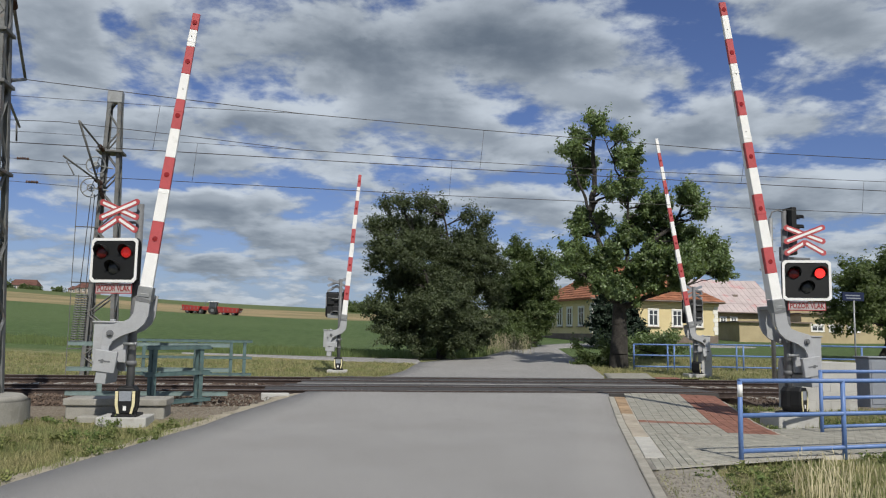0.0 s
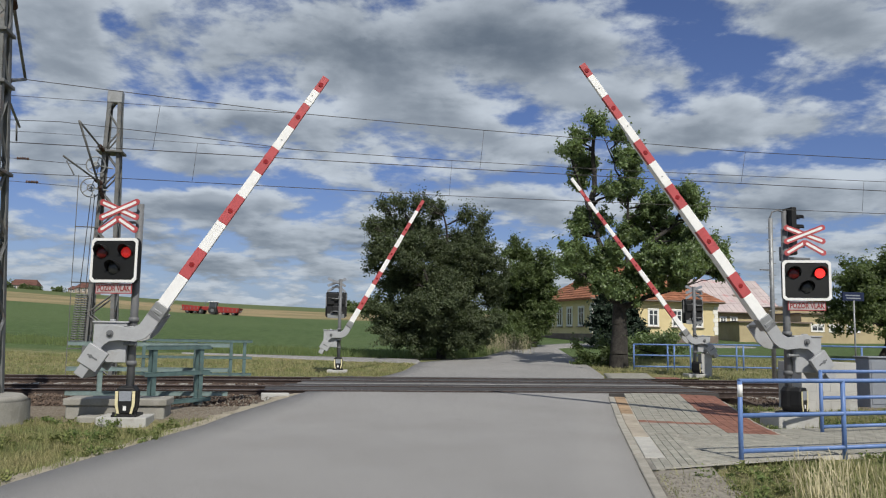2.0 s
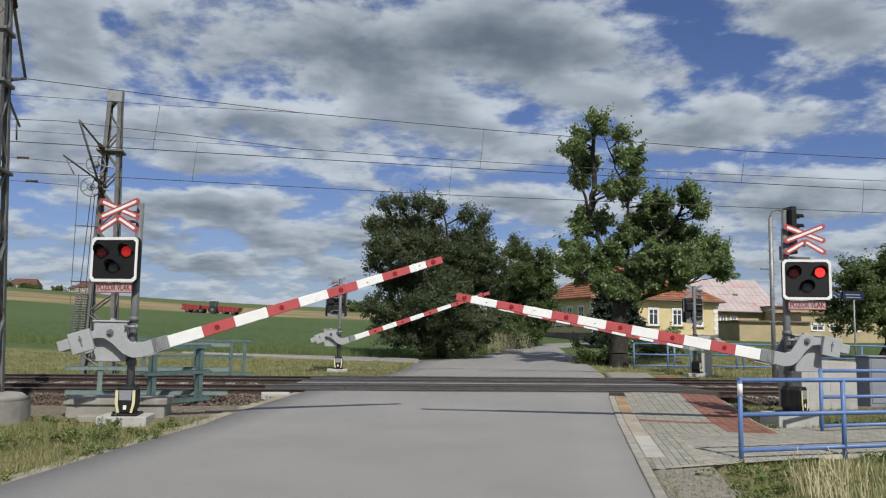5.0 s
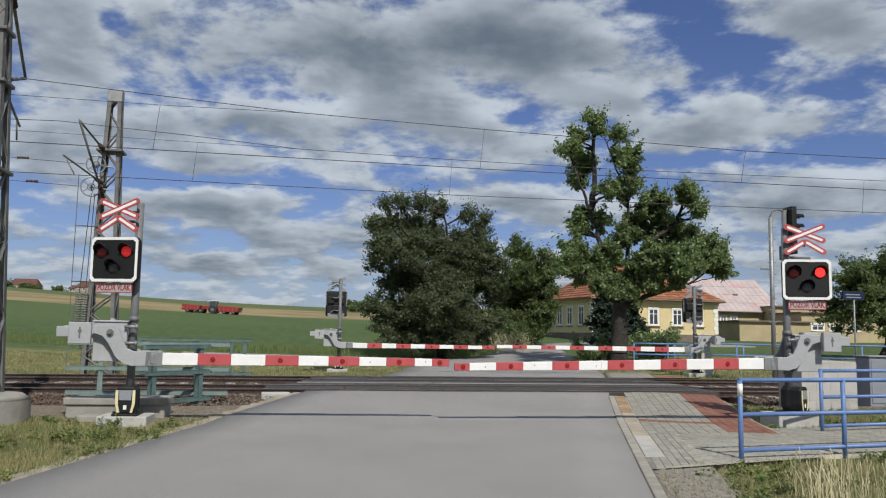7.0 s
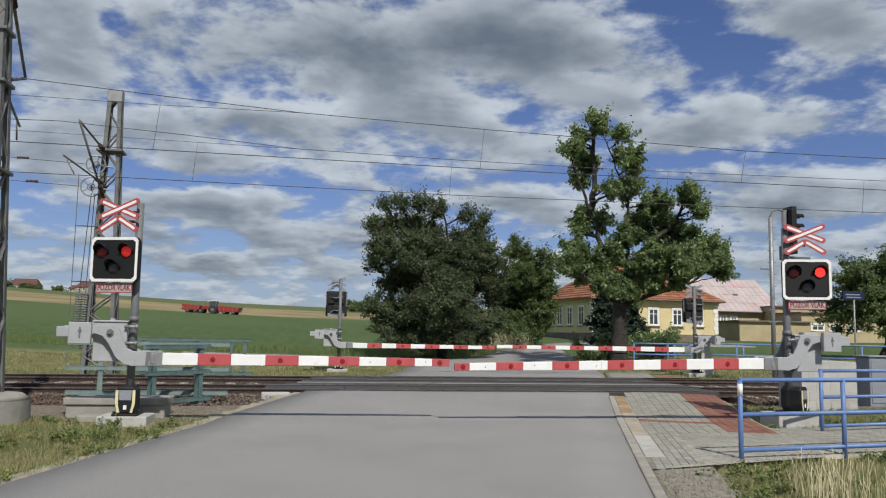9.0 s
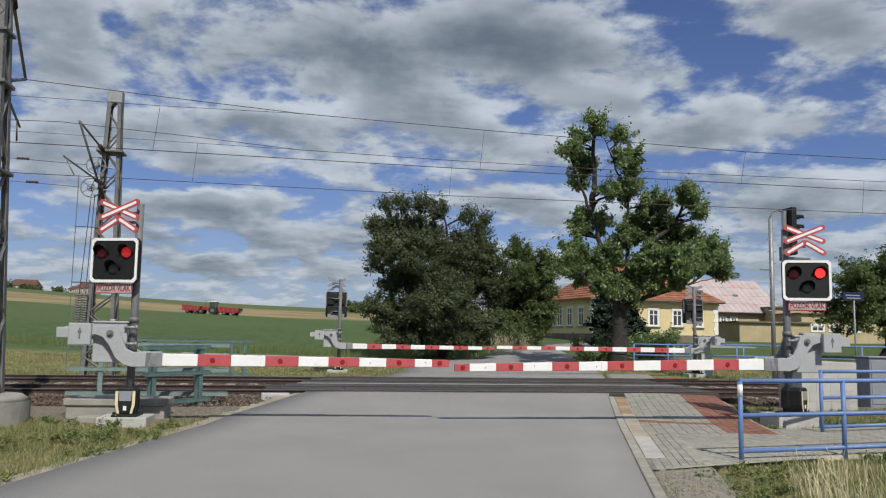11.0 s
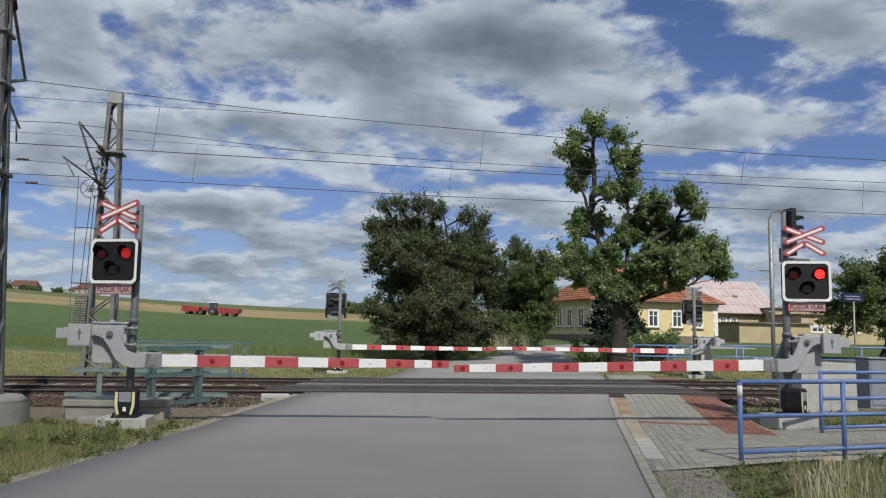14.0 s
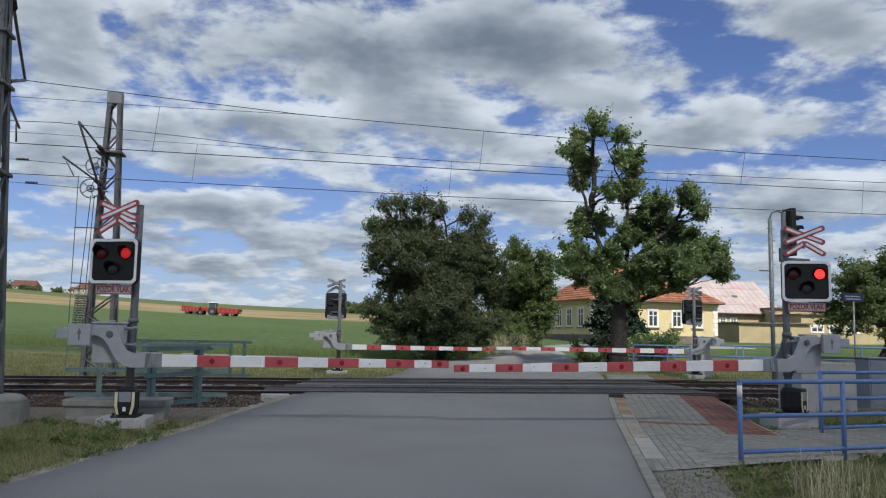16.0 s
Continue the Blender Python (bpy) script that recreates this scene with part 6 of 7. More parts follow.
block_housing()
cab = block("switch_cabinet", 9.82, 18.4, 8, 1.6, 0.5, 1.1, "cabinet", "blue-grey metal switch cabinet beside the railing", "cabinet", lid=0.04)
bm = fresh()
box(bm, 0.04, 0.78, -0.015, 0.0, 0.06, 1.05, 0.004)
part("door", bm, "cabinet", cab)
bm = fresh()
box(bm, 0.82, 1.56, -0.015, 0.0, 0.06, 1.05, 0.004)
part("door", bm, "cabinet", cab)
block("kerb_block", -3.83, 17.25, 13, 0.60, 0.30, 0.20, "pale_concrete", "pale concrete end block of the crossing beside the rail", "block", z=0.0)
block("concrete_plinth", 10.55, 32.5, 5, 0.45, 0.4, 0.95, "pale_concrete", "pale concrete pillar beside the far barrier", "pillar")
block("concrete_block", 12.6, 29.5, 8, 1.2, 0.5, 0.42, "concrete", "low pale concrete block beside the signal post", "block")


def rail_signal(x, y):
    thing = group_at("railway_signal", pose(x, y, 0.1, 0, 0, TRACK_TURN), "grey railway signal mast with ladder and black hooded lamps", "signal")
    bm = fresh()
    tube(bm, (0, 0, -0.2), (0, 0, 5.75), 0.075, n=10)
    part("ladder_pole", bm, "galvanised", thing, "grey pole with step irons", True)
    for i in range(11):
        bm = fresh()
        tube(bm, (-0.16, -0.02, 1.2 + i * 0.42), (0.16, -0.02, 1.2 + i * 0.42), 0.014, n=6)
        part("step_iron", bm, "galvanised", thing)
    bm = fresh()
    pipe(bm, [(0, 0, 5.5), (-0.02, 0, 5.75), (0.08, 0, 5.98), (0.3, 0, 6.05), (0.5, 0, 6.0)], 0.03)
    part("hood_tube", bm, "dark_paint", thing, "curved top tube", True)
    bm = fresh()
    tube(bm, (0.62, 0.1, -0.2), (0.62, 0.1, 6.05), 0.11, 0.10, n=12)
    part("mast", bm, "dark_paint", thing, "dark signal mast", True)
    bm = fresh()
    box(bm, 0.66, 0.86, -0.28, 0.28, 4.45, 6.15, 0.03)
    head = part("signal_head", bm, "black_board", thing, "black signal head seen from the side")
    for z in (5.8, 5.45, 5.1, 4.75):
        bm = fresh()
        n = 12
        for i in range(n):
            a, b = radians(-10 + 200 * i / n), radians(-10 + 200 * (i + 1) / n)
            q = [bm.verts.new((xx, 0.13 * math.cos(t), z + 0.13 * math.sin(t))) for t, xx in ((a, 0.86), (b, 0.86), (b, 1.25), (a, 1.25))]
            bm.faces.new(q)
        bmesh.ops.solidify(bm, geom=bm.faces[:], thickness=0.008)
        part("hood", bm, "black_board", head, "black lamp hood")
    bm = fresh()
    box(bm, 0.42, 0.60, -0.18, 0.18, 4.25, 4.75, 0.02)
    box(bm, 0.36, 1.5, -0.06, 0.06, 4.30, 4.38, 0.01)
    box(bm, -0.45, 0.0, -0.03, 0.03, 3.88, 3.92, 0.005)
    part("bracket", bm, "dark_paint", thing, "dark brackets and relay box")


rail_signal(11.62, 28.0)


def street_sign(x, y):
    thing = group_at("street_sign", pose(x, y, land(x, y), 0, 0, 14), "dark blue name plate on a thin grey post", "sign")
    bm = fresh()
    tube(bm, (0, 0, -0.2), (0, 0, 3.15), 0.035, n=10)
    part("post", bm, "galvanised", thing, smooth=True)
    bm = fresh()
    box(bm, -0.58, 0.52, -0.03, 0.03, 3.12, 3.50, 0.01)
    plate = part("plate", bm, "plate_blue", thing, "dark blue plate with pale bars")
    bm = fresh()
    for a, b, z in ((-0.45, 0.3, 3.33), (-0.4, 0.35, 3.21)):
        box(bm, a, b, -0.034, -0.031, z, z + 0.05)
    part("text_bar", bm, "cabinet", plate)


street_sign(17.9, 34.6)

# ---------------------------------------------------------------- kerbs and pavement
RO = Vector((2.23, 8.81))
RV = Vector((0.165, 0.986)).normalized()
RU = Vector((RV.y, -RV.x))


def road_uv(u, v):
    p = RO + RU * u + RV * v
    return p.x, p.y


def tilt_at(x, y, turn):
    """A pose on the land, tipped to its slope."""
    e = 0.1
    n = Vector((land(x - e, y) - land(x + e, y), land(x, y - e) - land(x, y + e), 2 * e)).normalized()
    return Matrix.Translation((x, y, land(x, y))) @ Vector((0, 0, 1)).rotation_difference(n).to_matrix().to_4x4() @ pose(0, 0, 0, 0, 0, turn)


ROAD_TURN = math.degrees(math.atan2(RU.y, RU.x))


def stone_mesh(name, w, d, h, material, bev=0.006):
    me = bpy.data.meshes.new(name)
    a, b, c = w / 2, d / 2, bev
    vs = [(-a, -b, -0.06), (a, -b, -0.06), (a, b, -0.06), (-a, b, -0.06), (-a, -b, h - c), (a, -b, h - c), (a, b, h - c), (-a, b, h - c),
          (-a + c, -b + c, h), (a - c, -b + c, h), (a - c, b - c, h), (-a + c, b - c, h)]
    fs = [(0, 1, 5, 4), (1, 2, 6, 5), (2, 3, 7, 6), (3, 0, 4, 7), (4, 5, 9, 8), (5, 6, 10, 9), (6, 7, 11, 10), (7, 4, 8, 11), (8, 9, 10, 11)]
    me.from_pydata(vs, [], fs)
    me.materials.append(M[material])
    return me


def lay_stone(name, me, m, parent):
    ob = new(name, me)
    ob.matrix_basis = m
    ob.parent = parent
    return ob


def path_end(u):
    """How far down the footpath reaches at the distance u from the kerb."""
    return 0.60 + 0.95 * (min(u, 1.35) - 0.14) + 0.54 * max(0.0, u - 1.35)


def pavement():
    rnd = random.Random(9)
    bed = ribbon("pavement", [road_uv(0.06, 0.62), road_uv(0.06, 9.75)], [road_uv(2.47, 2.3), road_uv(2.47, 10.2)], "kerb", "paved footpath of grey and red blocks beside the road", "pavement", lift=0.006)
    arm = ribbon("pavement_branch", [(4.9, 13.2), (5.5, 13.5), (12.0, 15.9)], [(4.6, 10.68), (6.0, 11.15), (12.6, 13.4)], "kerb", "paved footpath branching off along the railway", "pavement", lift=0.002)
    kerb_me = stone_mesh("kerb_stone", 0.125, 0.985, 0.02, "kerb", 0.010)
    for i in range(-7, 10):
        x, y = road_uv(0.065, i + 0.3)
        lay_stone("kerb_stone", kerb_me, tilt_at(x, y, ROAD_TURN), bed)
    ochre = stone_mesh("guide_slab", 0.235, 0.39, 0.016, "ochre_paver", 0.008)
    pale = stone_mesh("guide_slab", 0.25, 0.425, 0.018, "pale_slab", 0.008)
    tan = stone_mesh("guide_slab", 0.235, 0.39, 0.016, "tan_slab", 0.008)
    for i in range(8):
        x, y = road_uv(0.255, 4.05 + i * 0.4)
        lay_stone("guide_slab", tan, tilt_at(x, y, ROAD_TURN), bed)
    for i in range(7):
        x, y = road_uv(0.253, 7.25 + i * 0.4)
        lay_stone("guide_slab", ochre, tilt_at(x, y, ROAD_TURN), bed)
    for i in range(5):
        x, y = road_uv(0.262, 1.85 + i * 0.43)
        lay_stone("guide_slab", pale, tilt_at(x, y, ROAD_TURN), bed)
    shapes = {"long": stone_mesh("paver", 0.101, 0.195, 0.015, "grey_paver"), "grey": stone_mesh("paver", 0.160, 0.0965, 0.015, "grey_paver"),
              "red": stone_mesh("paver", 0.160, 0.0965, 0.015, "red_paver"), "slant": stone_mesh("paver", 0.195, 0.0965, 0.015, "grey_paver")}
    lots = []
    # four narrow lines beside the kerb, then wider ones up to the rails
    for j in range(20):
        for i in range(-2, 4):
            u, v = 0.455 + i * 0.106, 0.65 + j * 0.2 + (0.1 if i % 2 else 0.0)
            if v > path_end(u) and (i >= 0 or v < 1.6) and v < 4.3:
                lots.append((*road_uv(u, v), ROAD_TURN, "long", bed))
    for j in range(66):
        for i in range(13):
            u, v = 0.475 + i * 0.165, 4.42 + j * 0.1
            x, y = road_uv(u, v)
            if -x * TY + y * TX < 18.15:
                lots.append((x, y, ROAD_TURN, "red" if (u > 1.68 and v > 4.8) or 5.95 < v < 6.25 else "grey", bed))
    # the branch is laid on the diagonal
    b0, bt = Vector((3.75, 10.45)), 19.0
    bu, bv = Vector((math.cos(radians(bt)), math.sin(radians(bt)))), Vector((-math.sin(radians(bt)), math.cos(radians(bt))))
    du, dv = (bu - bv).normalized(), (bu + bv).normalized()
    for j in range(-20, 66):
        for i in range(-24, 30):
            p = b0 + du * (i * 0.2 + (0.1 if j % 2 else 0.0)) + dv * (j * 0.1)
            q, e = p - RO, p - b0
            u, v = q.dot(RU), q.dot(RV)
            across = e.dot(bv)
            if u < 0.90 or e.dot(bu) > 6.5 or v < path_end(u) or (across < 0.06 and u > 1.3) or across > 2.55 or (u < 2.62 and v > 4.33):
                continue
            lots.append((p.x, p.y, bt - 45.0, "slant", arm))
    edging = stone_mesh("edging_stone", 0.05, 0.98, 0.017, "kerb", 0.008)
    for i in range(5):
        x, y = road_uv(2.53, 5.35 + i)
        lay_stone("edging_stone", edging, tilt_at(x, y, ROAD_TURN), bed)
    lots.sort(key=lambda k: k[1])
    loose, rest = lots[:290], lots[290:]
    for x, y, a, kind, owner in loose:
        m = tilt_at(x, y, a + rnd.uniform(-0.6, 0.6))
        m.translation.z += rnd.uniform(-0.003, 0.003)
        lay_stone("paver", shapes[kind], m, owner)
    for material, kinds in (("grey_paver", ("long", "grey", "slant")), ("red_paver", ("red",))):
        vs, fs = [], []
        for x, y, a, kind, owner in rest:
            if kind not in kinds:
                continue
            m = tilt_at(x, y, a + rnd.uniform(-0.6, 0.6))
            m.translation.z += rnd.uniform(-0.003, 0.003)
            k = len(vs)
            vs += [tuple(m @ v.co) for v in shapes[kind].vertices]
            fs += [tuple(k + i for i in p.vertices) for p in shapes[kind].polygons]
        ob = raw("paver_field", vs, fs, material, bed)
        tagged(ob, "red paving blocks" if material == "red_paver" else "grey paving blocks", kind="stuff")
    # paving on the far side of the railway
    ribbon("far_pavement", [(5.35, 26.2), (6.5, 31.3), (6.75, 33.3)], [(7.6, 26.6), (8.3, 31.5), (8.6, 33.6)], "grey_paver", "grey paved footpath beyond the tracks", "pavement", lift=0.012)
    ribbon("far_pavement_strip", [(7.62, 26.62), (8.32, 31.5)], [(8.6, 26.8), (9.3, 31.7)], "red_paver", "red paved strip beyond the tracks", "pavement", lift=0.012)


# ---------------------------------------------------------------- tractor on the field


def wheel_part(parent, x, y, r, w):
    bm = fresh()
    tube(bm, (x, y - w / 2, r), (x, y + w / 2, r), r, n=20)
    wh = part("wheel", bm, "rubber", parent, "black tyre", True)
    bm = fresh()
    tube(bm, (x, y - w / 2 - 0.02, r), (x, y + w / 2 + 0.02, r), r * 0.42, n=14)
    part("rim", bm, "dark_paint", wh, "dusty grey rim", True)


def tractor():
    x, y = -38.3, 131.5
    thing = group_at("tractor", pose(x, y, land(x, y) - 0.05, 0, 0, -2) @ Matrix.Diagonal((0.85, 0.85, 0.74, 1)), "dusty farm tractor standing between red implements on stubble", "tractor")
    bm = fresh()
    box(bm, -1.9, 0.1, -0.45, 0.45, 0.9, 1.75, 0.1)
    part("bonnet", bm, "tractor_red", thing, "red bonnet")
    bm = fresh()
    for a, b in ((0.1, -0.7), (1.4, -0.7), (0.1, 0.7), (1.4, 0.7)):
        tube(bm, (a, b, 1.3), (a + 0.05, b * 0.9, 2.75), 0.05, n=6)
    part("cab_frame", bm, "dark_paint", thing)
    bm = fresh()
    box(bm, 0.15, 1.4, -0.62, 0.62, 1.4, 2.7, 0.05)
    part("cab_glass", bm, "window_glass", thing)
    bm = fresh()
    box(bm, -0.1, 1.6, -0.75, 0.75, 2.72, 2.86, 0.05)
    part("cab_roof", bm, "white_paint", thing, "pale cab roof")
    bm = fresh()
    tube(bm, (-0.9, 0.3, 1.7), (-0.9, 0.3, 2.9), 0.06, n=8)
    part("exhaust", bm, "dark_paint", thing)
    for yy in (-0.9, 0.9):
        wheel_part(thing, 0.9, yy, 0.85, 0.5)
        wheel_part(thing, -1.5, yy, 0.62, 0.4)
    for dx, w, lab in ((-4.1, 2.8, "long red implement in front of the tractor"), (1.7, 3.4, "long red trailer behind the tractor")):
        imp = group_at("farm_trailer", pose(x + dx, y - 0.1, land(x + dx, y) - 0.1, 0, 0, -2), lab, "trailer", "red farm implements")
        bm = fresh()
        slab(bm, [(-0.15, 1.4), (w + 0.15, 1.15), (w - 0.1, 0.38), (0.1, 0.42)], -1.1, 1.1, 0.03)
        part("body", bm, "tractor_red", imp, "red painted body")
        for k in range(5):
            bm = fresh()
            box(bm, 0.25 + k * (w - 0.5) / 4 - 0.04, 0.25 + k * (w - 0.5) / 4 + 0.04, -1.14, -1.09, 0.62, 1.08)
            part("rib", bm, "dark_paint", imp)
        bm = fresh()
        box(bm, -0.6, w + 0.3, -0.1, 0.1, 0.55, 0.72)
        part("drawbar", bm, "dark_paint", imp)
        for wx in (w * 0.3, w * 0.75):
            for yy in (-0.9, 0.9):
                wheel_part(imp, wx, yy, 0.34, 0.3)


tractor()

# ---------------------------------------------------------------- grass


def edge_of(line, y):
    ys = [p[1] for p in line]
    return float(np.interp(y, ys, [p[0] for p in line]))


def blades(name, count, place, h0, h1, w, material, seed, label, lean=0.35):
    rnd = np.random.default_rng(seed)
    V = []
    while len(V) < count * 3:
        x, y = place(rnd)
        if x is None:
            continue
        z = land(x, y) - 0.05
        # patchy growth
        k = noise.noise((x * 0.9, y * 0.9, seed)) * 0.5 + noise.noise((x * 3.1, y * 3.1, seed)) * 0.4
        if rnd.random() > 0.55 + 1.3 * k:
            continue
        h = (h0 + (h1 - h0) * rnd.random() ** 1.6) * (1 + 0.6 * k)
        a = rnd.uniform(0, 2 * math.pi)
        dx, dy = math.cos(a) * w / 2, math.sin(a) * w / 2
        b = rnd.uniform(0, 2 * math.pi)
        l = h * lean * rnd.random()
        V += [(x - dx, y - dy, z), (x + dx, y + dy, z), (x + math.cos(b) * l, y + math.sin(b) * l, z + 0.03 + h)]
    n = len(V) // 3
    me = bpy.data.meshes.new(name)
    me.from_pydata(V, [], [(3 * i, 3 * i + 1, 3 * i + 2) for i in range(n)])
    me.materials.append(M[material])
    ob = new(name, me)
    return tagged(ob, label, "grass", kind="stuff")


def left_verge(r):
    y = 6.5 + 8.3 * r.random() ** 0.9
    x = -13 + (edge_of(ROAD_L, y) - 0.03 - 0.22 * r.random() + 13) * r.random() ** 0.8
    if -x * TY + y * TX > 14.3 + 0.5 * r.random() or (x > -5.2 and y > 12.6 and r.random() > 0.25):
        return None, None
    return (x, y) if not (-6.3 < x < -4.4 and 13.2 < y < 14.6) else (None, None)


def right_verge(r):
    y = 6.3 + 5.6 * r.random()
    x = 2.3 + 7.0 * r.random()
    q = Vector((x, y)) - RO
    u, v = q.dot(RU), q.dot(RV)
    if y > 10.30 + (x - 3.87) * 0.344 or (u < 2.6 and v > path_end(u) - 0.06) or u < 0.16:
        return None, None
    if u < 0.9 and r.random() > 0.10 + 0.3 * (u > 0.75) + 0.5 * (u < 0.26):
        return None, None
    return x, y


def right_mid(r):
    x, y = 4.8 + 10 * r.random(), 13.3 + 4.4 * r.random()
    q = Vector((x, y)) - RO
    d = -x * TY + y * TX
    if q.dot(RU) < 2.55 or y < 13.6 + (x - 5.5) * 0.37 or d > 17.4:
        return None, None
    return x, y


def far_left(r):
    d, s = 25.6 + 14 * r.random(), -14 + 20 * r.random()
    x, y = rail_xy(s, d)
    if x > edge_of(FAR_L, y) - 0.15 or 38.2 < y < 41.2:
        return None, None
    return x, y


def far_right(r):
    d, s = 26.5 + 14 * r.random(), 10 + 22 * r.random()
    x, y = rail_xy(s, d)
    if x < edge_of(FAR_R, y) + 0.2 or (x < 9.4 and y < 34):
        return None, None
    return x, y


def field_edge(r):
    return -30 + 28.6 * r.random(), 41.4 + 5.5 * r.random()


def by_trees(r):
    y = 42 + 14 * r.random()
    x = edge_of(FAR_L, y) - 3.5 * r.random() ** 0.7 - 0.1
    return x, y


def near_mast(r):
    s, d = -12 + 8 * r.random(), 14.6 + 1.7 * r.random()
    return rail_xy(s, d)


blades("grass_verge", 60000, left_verge, 0.015, 0.065, 0.012, "grass", 41, "short patchy green and straw grass beside the road", 1.3)
blades("grass_verge", 26000, right_verge, 0.02, 0.11, 0.011, "grass", 42, "uneven green and straw grass below the railing", 1.2)
blades("grass_verge", 12000, right_mid, 0.02, 0.08, 0.013, "grass", 43, "short grass around the barrier foot", 1.2)
blades("grass_verge", 34000, far_left, 0.02, 0.10, 0.026, "grass", 44, "rough grass between the tracks and the lane", 1.2)
blades("grass_verge", 24000, far_right, 0.03, 0.14, 0.024, "grass", 45, "rough grass beside the far railing", 1.0)
blades("tall_grass", 16000, field_edge, 0.10, 0.34, 0.035, "crop", 46, "tall green growth at the field edge")
blades("tall_grass", 9000, by_trees, 0.15, 0.6, 0.03, "crop", 47, "tall grass beneath the trees")


def weeds(name, spots, count, seed, label):
    """Low leafy weeds in loose clumps."""
    rnd = random.Random(seed)
    clumps = []
    for x, y in spots:
        r = rnd.uniform(0.08, 0.24)
        clumps.append((x, y, land(x, y) - 0.02 + rnd.uniform(0, 0.03), r, r, rnd.uniform(0.02, 0.06)))
    tagged(leaf_cloud(name, clumps, "weed", None, count, 0.022, seed, "", 60, 0.15, 0.18), label, "weeds", kind="stuff")


def scatter(place, n, seed):
    r, out = np.random.default_rng(seed), []
    while len(out) < n:
        x, y = place(r)
        if x is not None and noise.noise((x * 0.7, y * 0.7, seed)) > -0.15:
            out.append((x, y))
    return out


weeds("verge_weeds", scatter(left_verge, 170, 71), 24000, 71, "low green weeds in the roadside grass")
weeds("verge_weeds", scatter(right_verge, 90, 72), 11000, 72, "low green weeds below the railing")
weeds("verge_weeds", scatter(right_mid, 40, 73), 5000, 73, "low green weeds around the barrier foot")

STALKS = []


def stalks(name, count, x0, x1, y0, y1, h0, h1, seed, label):
    rnd = random.Random(seed)
    vs, fs = [], []
    for i in range(count):
        x, y = rnd.uniform(x0, x1), rnd.uniform(y0, y1)
        z, h = land(x, y) - 0.05, rnd.uniform(h0, h1)
        lx, ly = rnd.gauss(-0.05, 0.16) * h, rnd.gauss(0, 0.12) * h
        w = rnd.uniform(0.0016, 0.0032)
        k = len(vs)
        for f in (0.0, 0.5, 0.85):
            c = f * f
            vs += [(x + lx * c - w, y + ly * c, z + h * f), (x + lx * c + w, y + ly * c, z + h * f)]
        # the seed head
        c = 0.92 ** 2
        vs += [(x + lx * c - 0.005, y + ly * c, z + h * 0.92), (x + lx * c + 0.005, y + ly * c, z + h * 0.92), (x + lx, y + ly, z + h)]
        fs += [(k, k + 1, k + 3, k + 2), (k + 2, k + 3, k + 5, k + 4), (k + 4, k + 5, k + 7, k + 6), (k + 6, k + 7, k + 8)]
    cx, cy = (x0 + x1) / 2, (y0 + y1) / 2
    cz = land(cx, cy) - 0.05
    ob = raw(name, [(a - cx, b - cy, c - cz) for a, b, c in vs], fs, "dry_grass")
    ob.matrix_basis = pose(cx, cy, cz)
    STALKS.append((ob, (cx, cy, cz)))
    return tagged(ob, label, "grass", kind="stuff")


stalks("dry_stalks", 115, 3.55, 4.15, 7.3, 8.5, 0.20, 0.52, 51, "tall pale dry grass stalks below the railing")
stalks("dry_stalks", 80, 3.5, 6.2, 7.2, 9.6, 0.08, 0.24, 52, "short dry grass stalks below the railing")
stalks("dry_stalks", 500, 2.6, 5.2, 44.5, 52.0, 0.5, 1.2, 53, "tall pale dry grass beneath the trees")
pavement()

def loose_gravel():
    rnd = random.Random(77)
    vs, fs = [], []
    for i in range(2600):
        if i < 1100:
            x, y = road_uv(rnd.uniform(0.16, 0.95), rnd.uniform(-2.4, 0.6))
            r = rnd.uniform(0.006, 0.018)
        else:
            x, y = rail_xy(rnd.uniform(-3.6, 0.3), rnd.uniform(14.2, 18.0))
            if x > edge_of(ROAD_L, y) - 0.1:
                continue
            r = rnd.uniform(0.006, 0.02)
        k = len(vs)
        e = Euler((rnd.uniform(0, 3), rnd.uniform(0, 3), rnd.uniform(0, 3))).to_matrix()
        for p in ((1, 0, 0), (-1, 0, 0), (0, 1, 0), (0, -1, 0), (0, 0, 0.7), (0, 0, -0.7)):
            v = e @ (Vector(p) * r * rnd.uniform(0.75, 1.25))
            vs.append((x + v.x, y + v.y, land(x, y) - (0.012 if i < 1100 else 0.045) + v.z))
        fs += [(k + a, k + b, k + c) for a, b, c in ((0, 2, 4), (2, 1, 4), (1, 3, 4), (3, 0, 4), (2, 0, 5), (1, 2, 5), (3, 1, 5), (0, 3, 5))]
    tagged(raw("loose_gravel", vs, fs, "gravel"), "loose grey gravel at the road edge", "gravel", kind="stuff")


loose_gravel()
ribbon("gravel_patch", [road_uv(0.13, -3.5), road_uv(0.13, 0.95)], [road_uv(0.75, -3.5), road_uv(0.9, 1.3)], "gravel", "bare grey gravel at the end of the path", "gravel", lift=-0.012)

# ---------------------------------------------------------------- the passing cloud


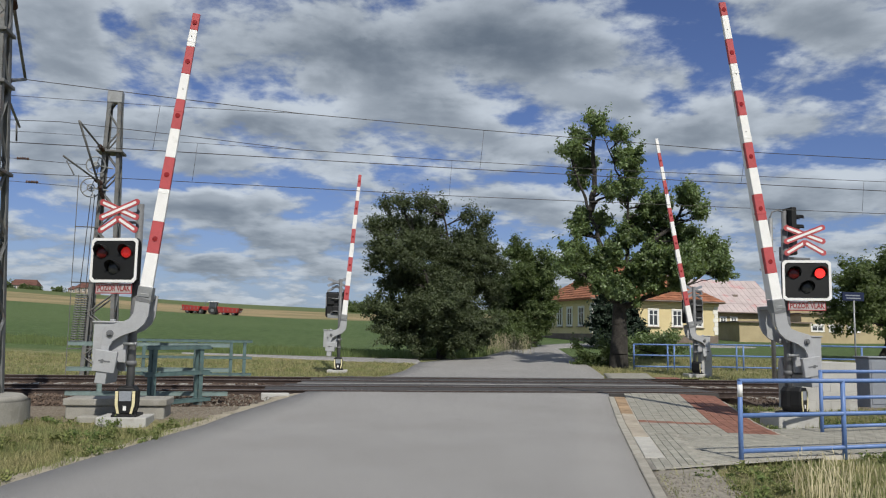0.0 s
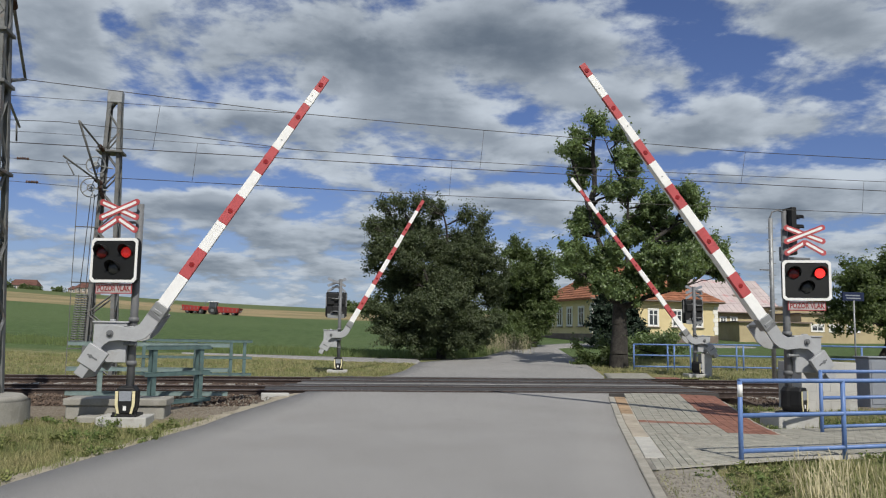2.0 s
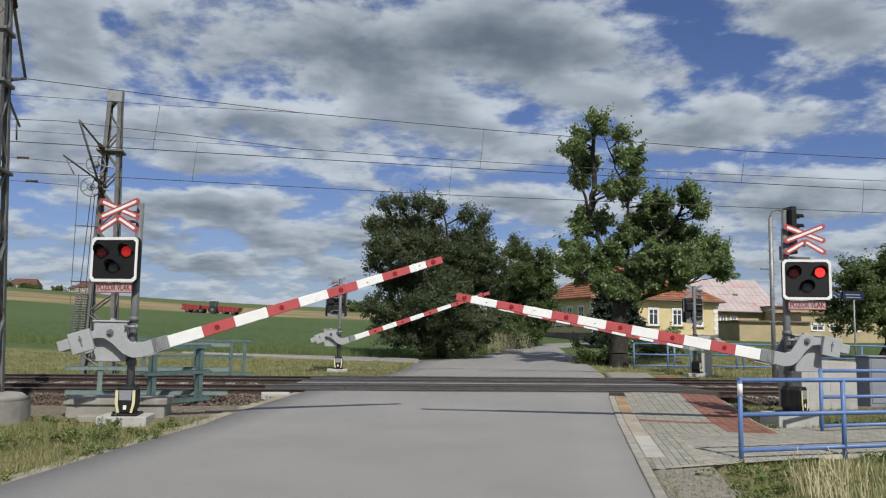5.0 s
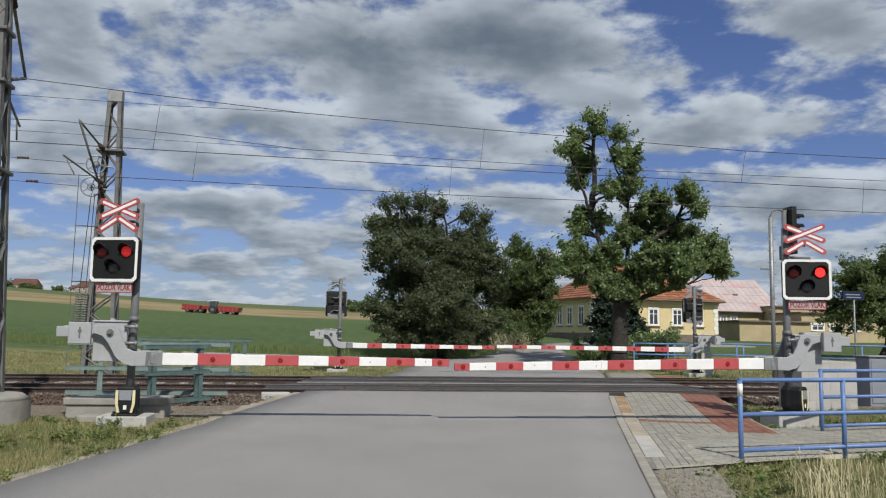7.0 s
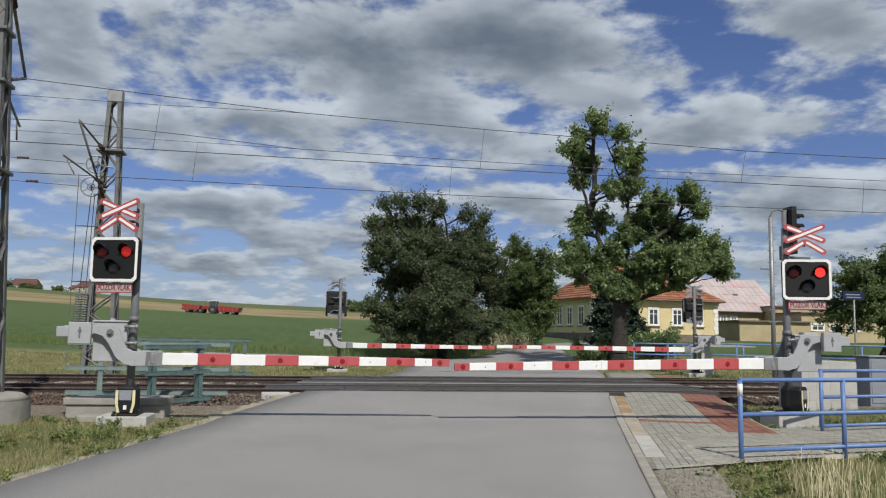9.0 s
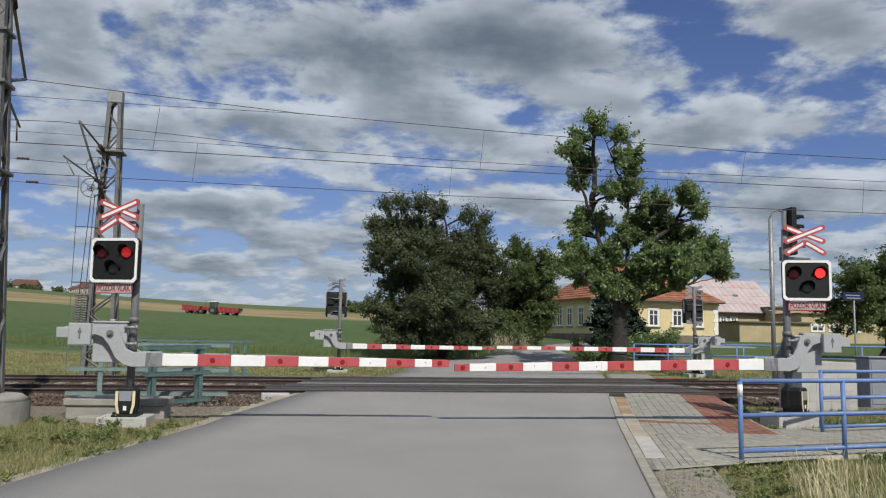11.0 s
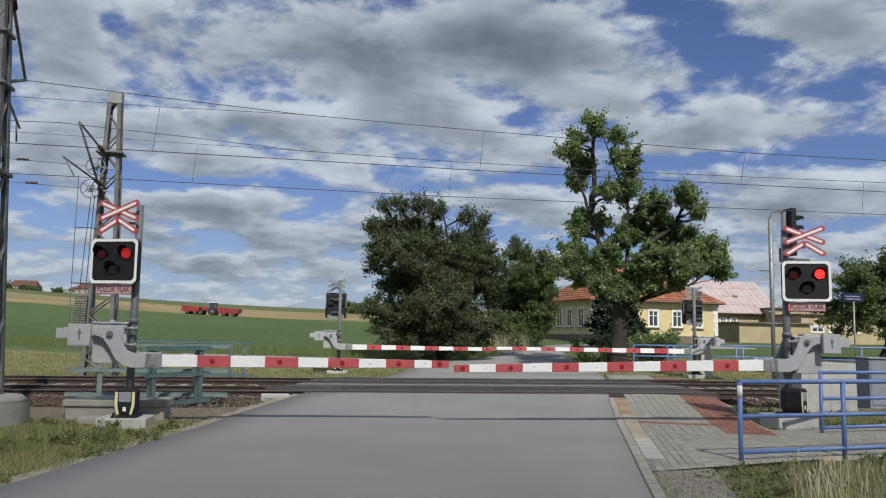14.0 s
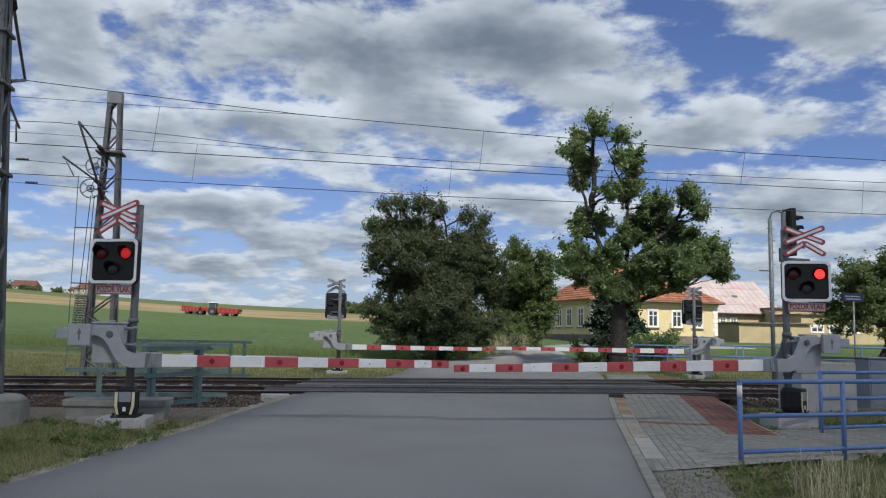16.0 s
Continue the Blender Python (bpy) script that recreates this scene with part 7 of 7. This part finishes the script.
def passing_cloud():
    """A drifting cloud of many puffs high up behind the road; its thin edge dims the sunlight little by little."""
    rnd = np.random.default_rng(61)
    high = 1800.0
    ball = fresh()
    bmesh.ops.create_icosphere(ball, subdivisions=1, radius=1.0)
    pv = np.array([v.co[:] for v in ball.verts])
    pf = np.array([[v.index for v in f.verts] for f in ball.faces])
    ball.free()
    puffs = []
    for m in range(rnd.poisson(-math.log(1 - 0.94) / (math.pi * 16.0) * 200 * 150)):
        puffs.append((rnd.uniform(-100, 100), rnd.uniform(-150, 0), rnd.uniform(-20, 20), 4.0))
    fringe = 30.0
    for k in range(60):
        y0 = fringe * k / 60
        f = 0.94 * (1 - (k + 0.5) / 60)
        n = rnd.poisson(-math.log(1 - f) / (math.pi * 6.25) * 200 * fringe / 60)
        for m in range(n):
            puffs.append((rnd.uniform(-100, 100), y0 + fringe / 60 * rnd.random(), rnd.uniform(-8, 8), 2.5))
    V, F = [], []
    for x, y, z, r in puffs:
        F.append(pf + len(V) * len(pv))
        V.append(pv * r * (1, 1, 0.7) + (x, y, z))
    ob = raw("cloud", np.concatenate(V).tolist(), np.concatenate(F).tolist(), "cloud")
    tagged(ob, "white drifting cumulus cloud with a ragged edge", "cloud")
    over = SUN_FROM * (high / SUN_FROM.z)
    return ob, over


CLOUD, CLOUD_OVER = passing_cloud()


def motions():
    swing(BAR["near_left"], 1, [(0, 83.1), (0.3, 83.0), (0.5, 81.6), (0.7, 78.0), (1, 71.5), (1.5, 64.8), (2, 57.8), (2.5, 51.1), (3, 44.4), (3.5, 37.6), (4, 31.0),
                                (4.2, 28.2), (4.8, 20.8), (5.4, 13.4), (6.0, 6.6), (6.3, 3.7), (6.5, 1.8), (6.7, 0.5), (6.9, 0.0), (16, 0.0)])
    swing(BAR["near_right"], -1, [(0, 81.6), (0.3, 81.4), (0.5, 80.2), (0.7, 76.8), (1, 70.2), (1.5, 62.1), (2, 54.3), (2.5, 46.6), (3, 39.2), (3.5, 31.8),
                                  (4.2, 21.8), (5, 10.6), (5.5, 4.2), (5.8, 1.2), (6.1, 0.0), (16, 0.0)])
    swing(BAR["far_left"], 1, [(0, 85.4), (0.3, 85.2), (0.5, 84.0), (0.7, 80.6), (1, 74.8), (1.5, 68.3), (2, 61.0), (2.5, 53.7), (3, 46.4), (3.5, 39.1), (4.2, 30.2),
                               (5, 19.5), (5.6, 12.0), (6.3, 5.1), (6.5, 3.4), (6.8, 0.8), (7.0, 0.0), (16, 0.0)])
    swing(BAR["far_right"], -1, [(0, 79.9), (0.3, 79.7), (0.5, 78.6), (0.7, 75.4), (1, 68.8), (1.5, 59.9), (2, 52.6), (2.5, 45.4), (3, 38.1), (3.5, 30.9), (4.2, 21.1),
                                 (5, 10.2), (5.5, 4.0), (5.9, 0.6), (6.2, 0.0), (16, 0.0)])
    for b in ("near_left", "near_right"):
        lamp, xa, xb, z = GLOW[b]
        rows = [(0.0, pose(xb, 0, z))]
        t, here = 0.35, xb
        while t < 16:
            there = xa if here == xb else xb
            rows += [(t - 0.02, pose(here, 0, z)), (t + 0.02, pose(there, 0, z))]
            here, t = there, t + 0.5
        rows.append((16.0, pose(here, 0, z)))
        walk(lamp, rows)

    # the cloud's edge passes over the road, on its way to the tracks
    walk(CLOUD, [(t, pose(CLOUD_OVER.x, CLOUD_OVER.y + 22.0 + 15.0 * (t - 16.0), CLOUD_OVER.z)) for t in (0.0, 8.0, 13.0, 16.0)])

    # wind in the crowns and in the dry grass
    for k, crown in enumerate(CROWNS[:4]):
        walk(crown, [(t, pose(0, 0, 0, 0.22 * math.sin(2.1 * t + k), 0.42 * math.sin(1.7 * t + 1.3 * k) + 0.18 * math.sin(4.3 * t + k), 0)) for t in [0.4 * i for i in range(41)]])
    for k, (tuft, at) in enumerate(STALKS[:2]):
        walk(tuft, [(t, pose(*at, 1.0 * math.sin(2.6 * t + k), -2.0 + 3.5 * math.sin(1.9 * t + 2.2 + k) + 1.2 * math.sin(5.0 * t), 0)) for t in [0.25 * i for i in range(65)]])


motions()
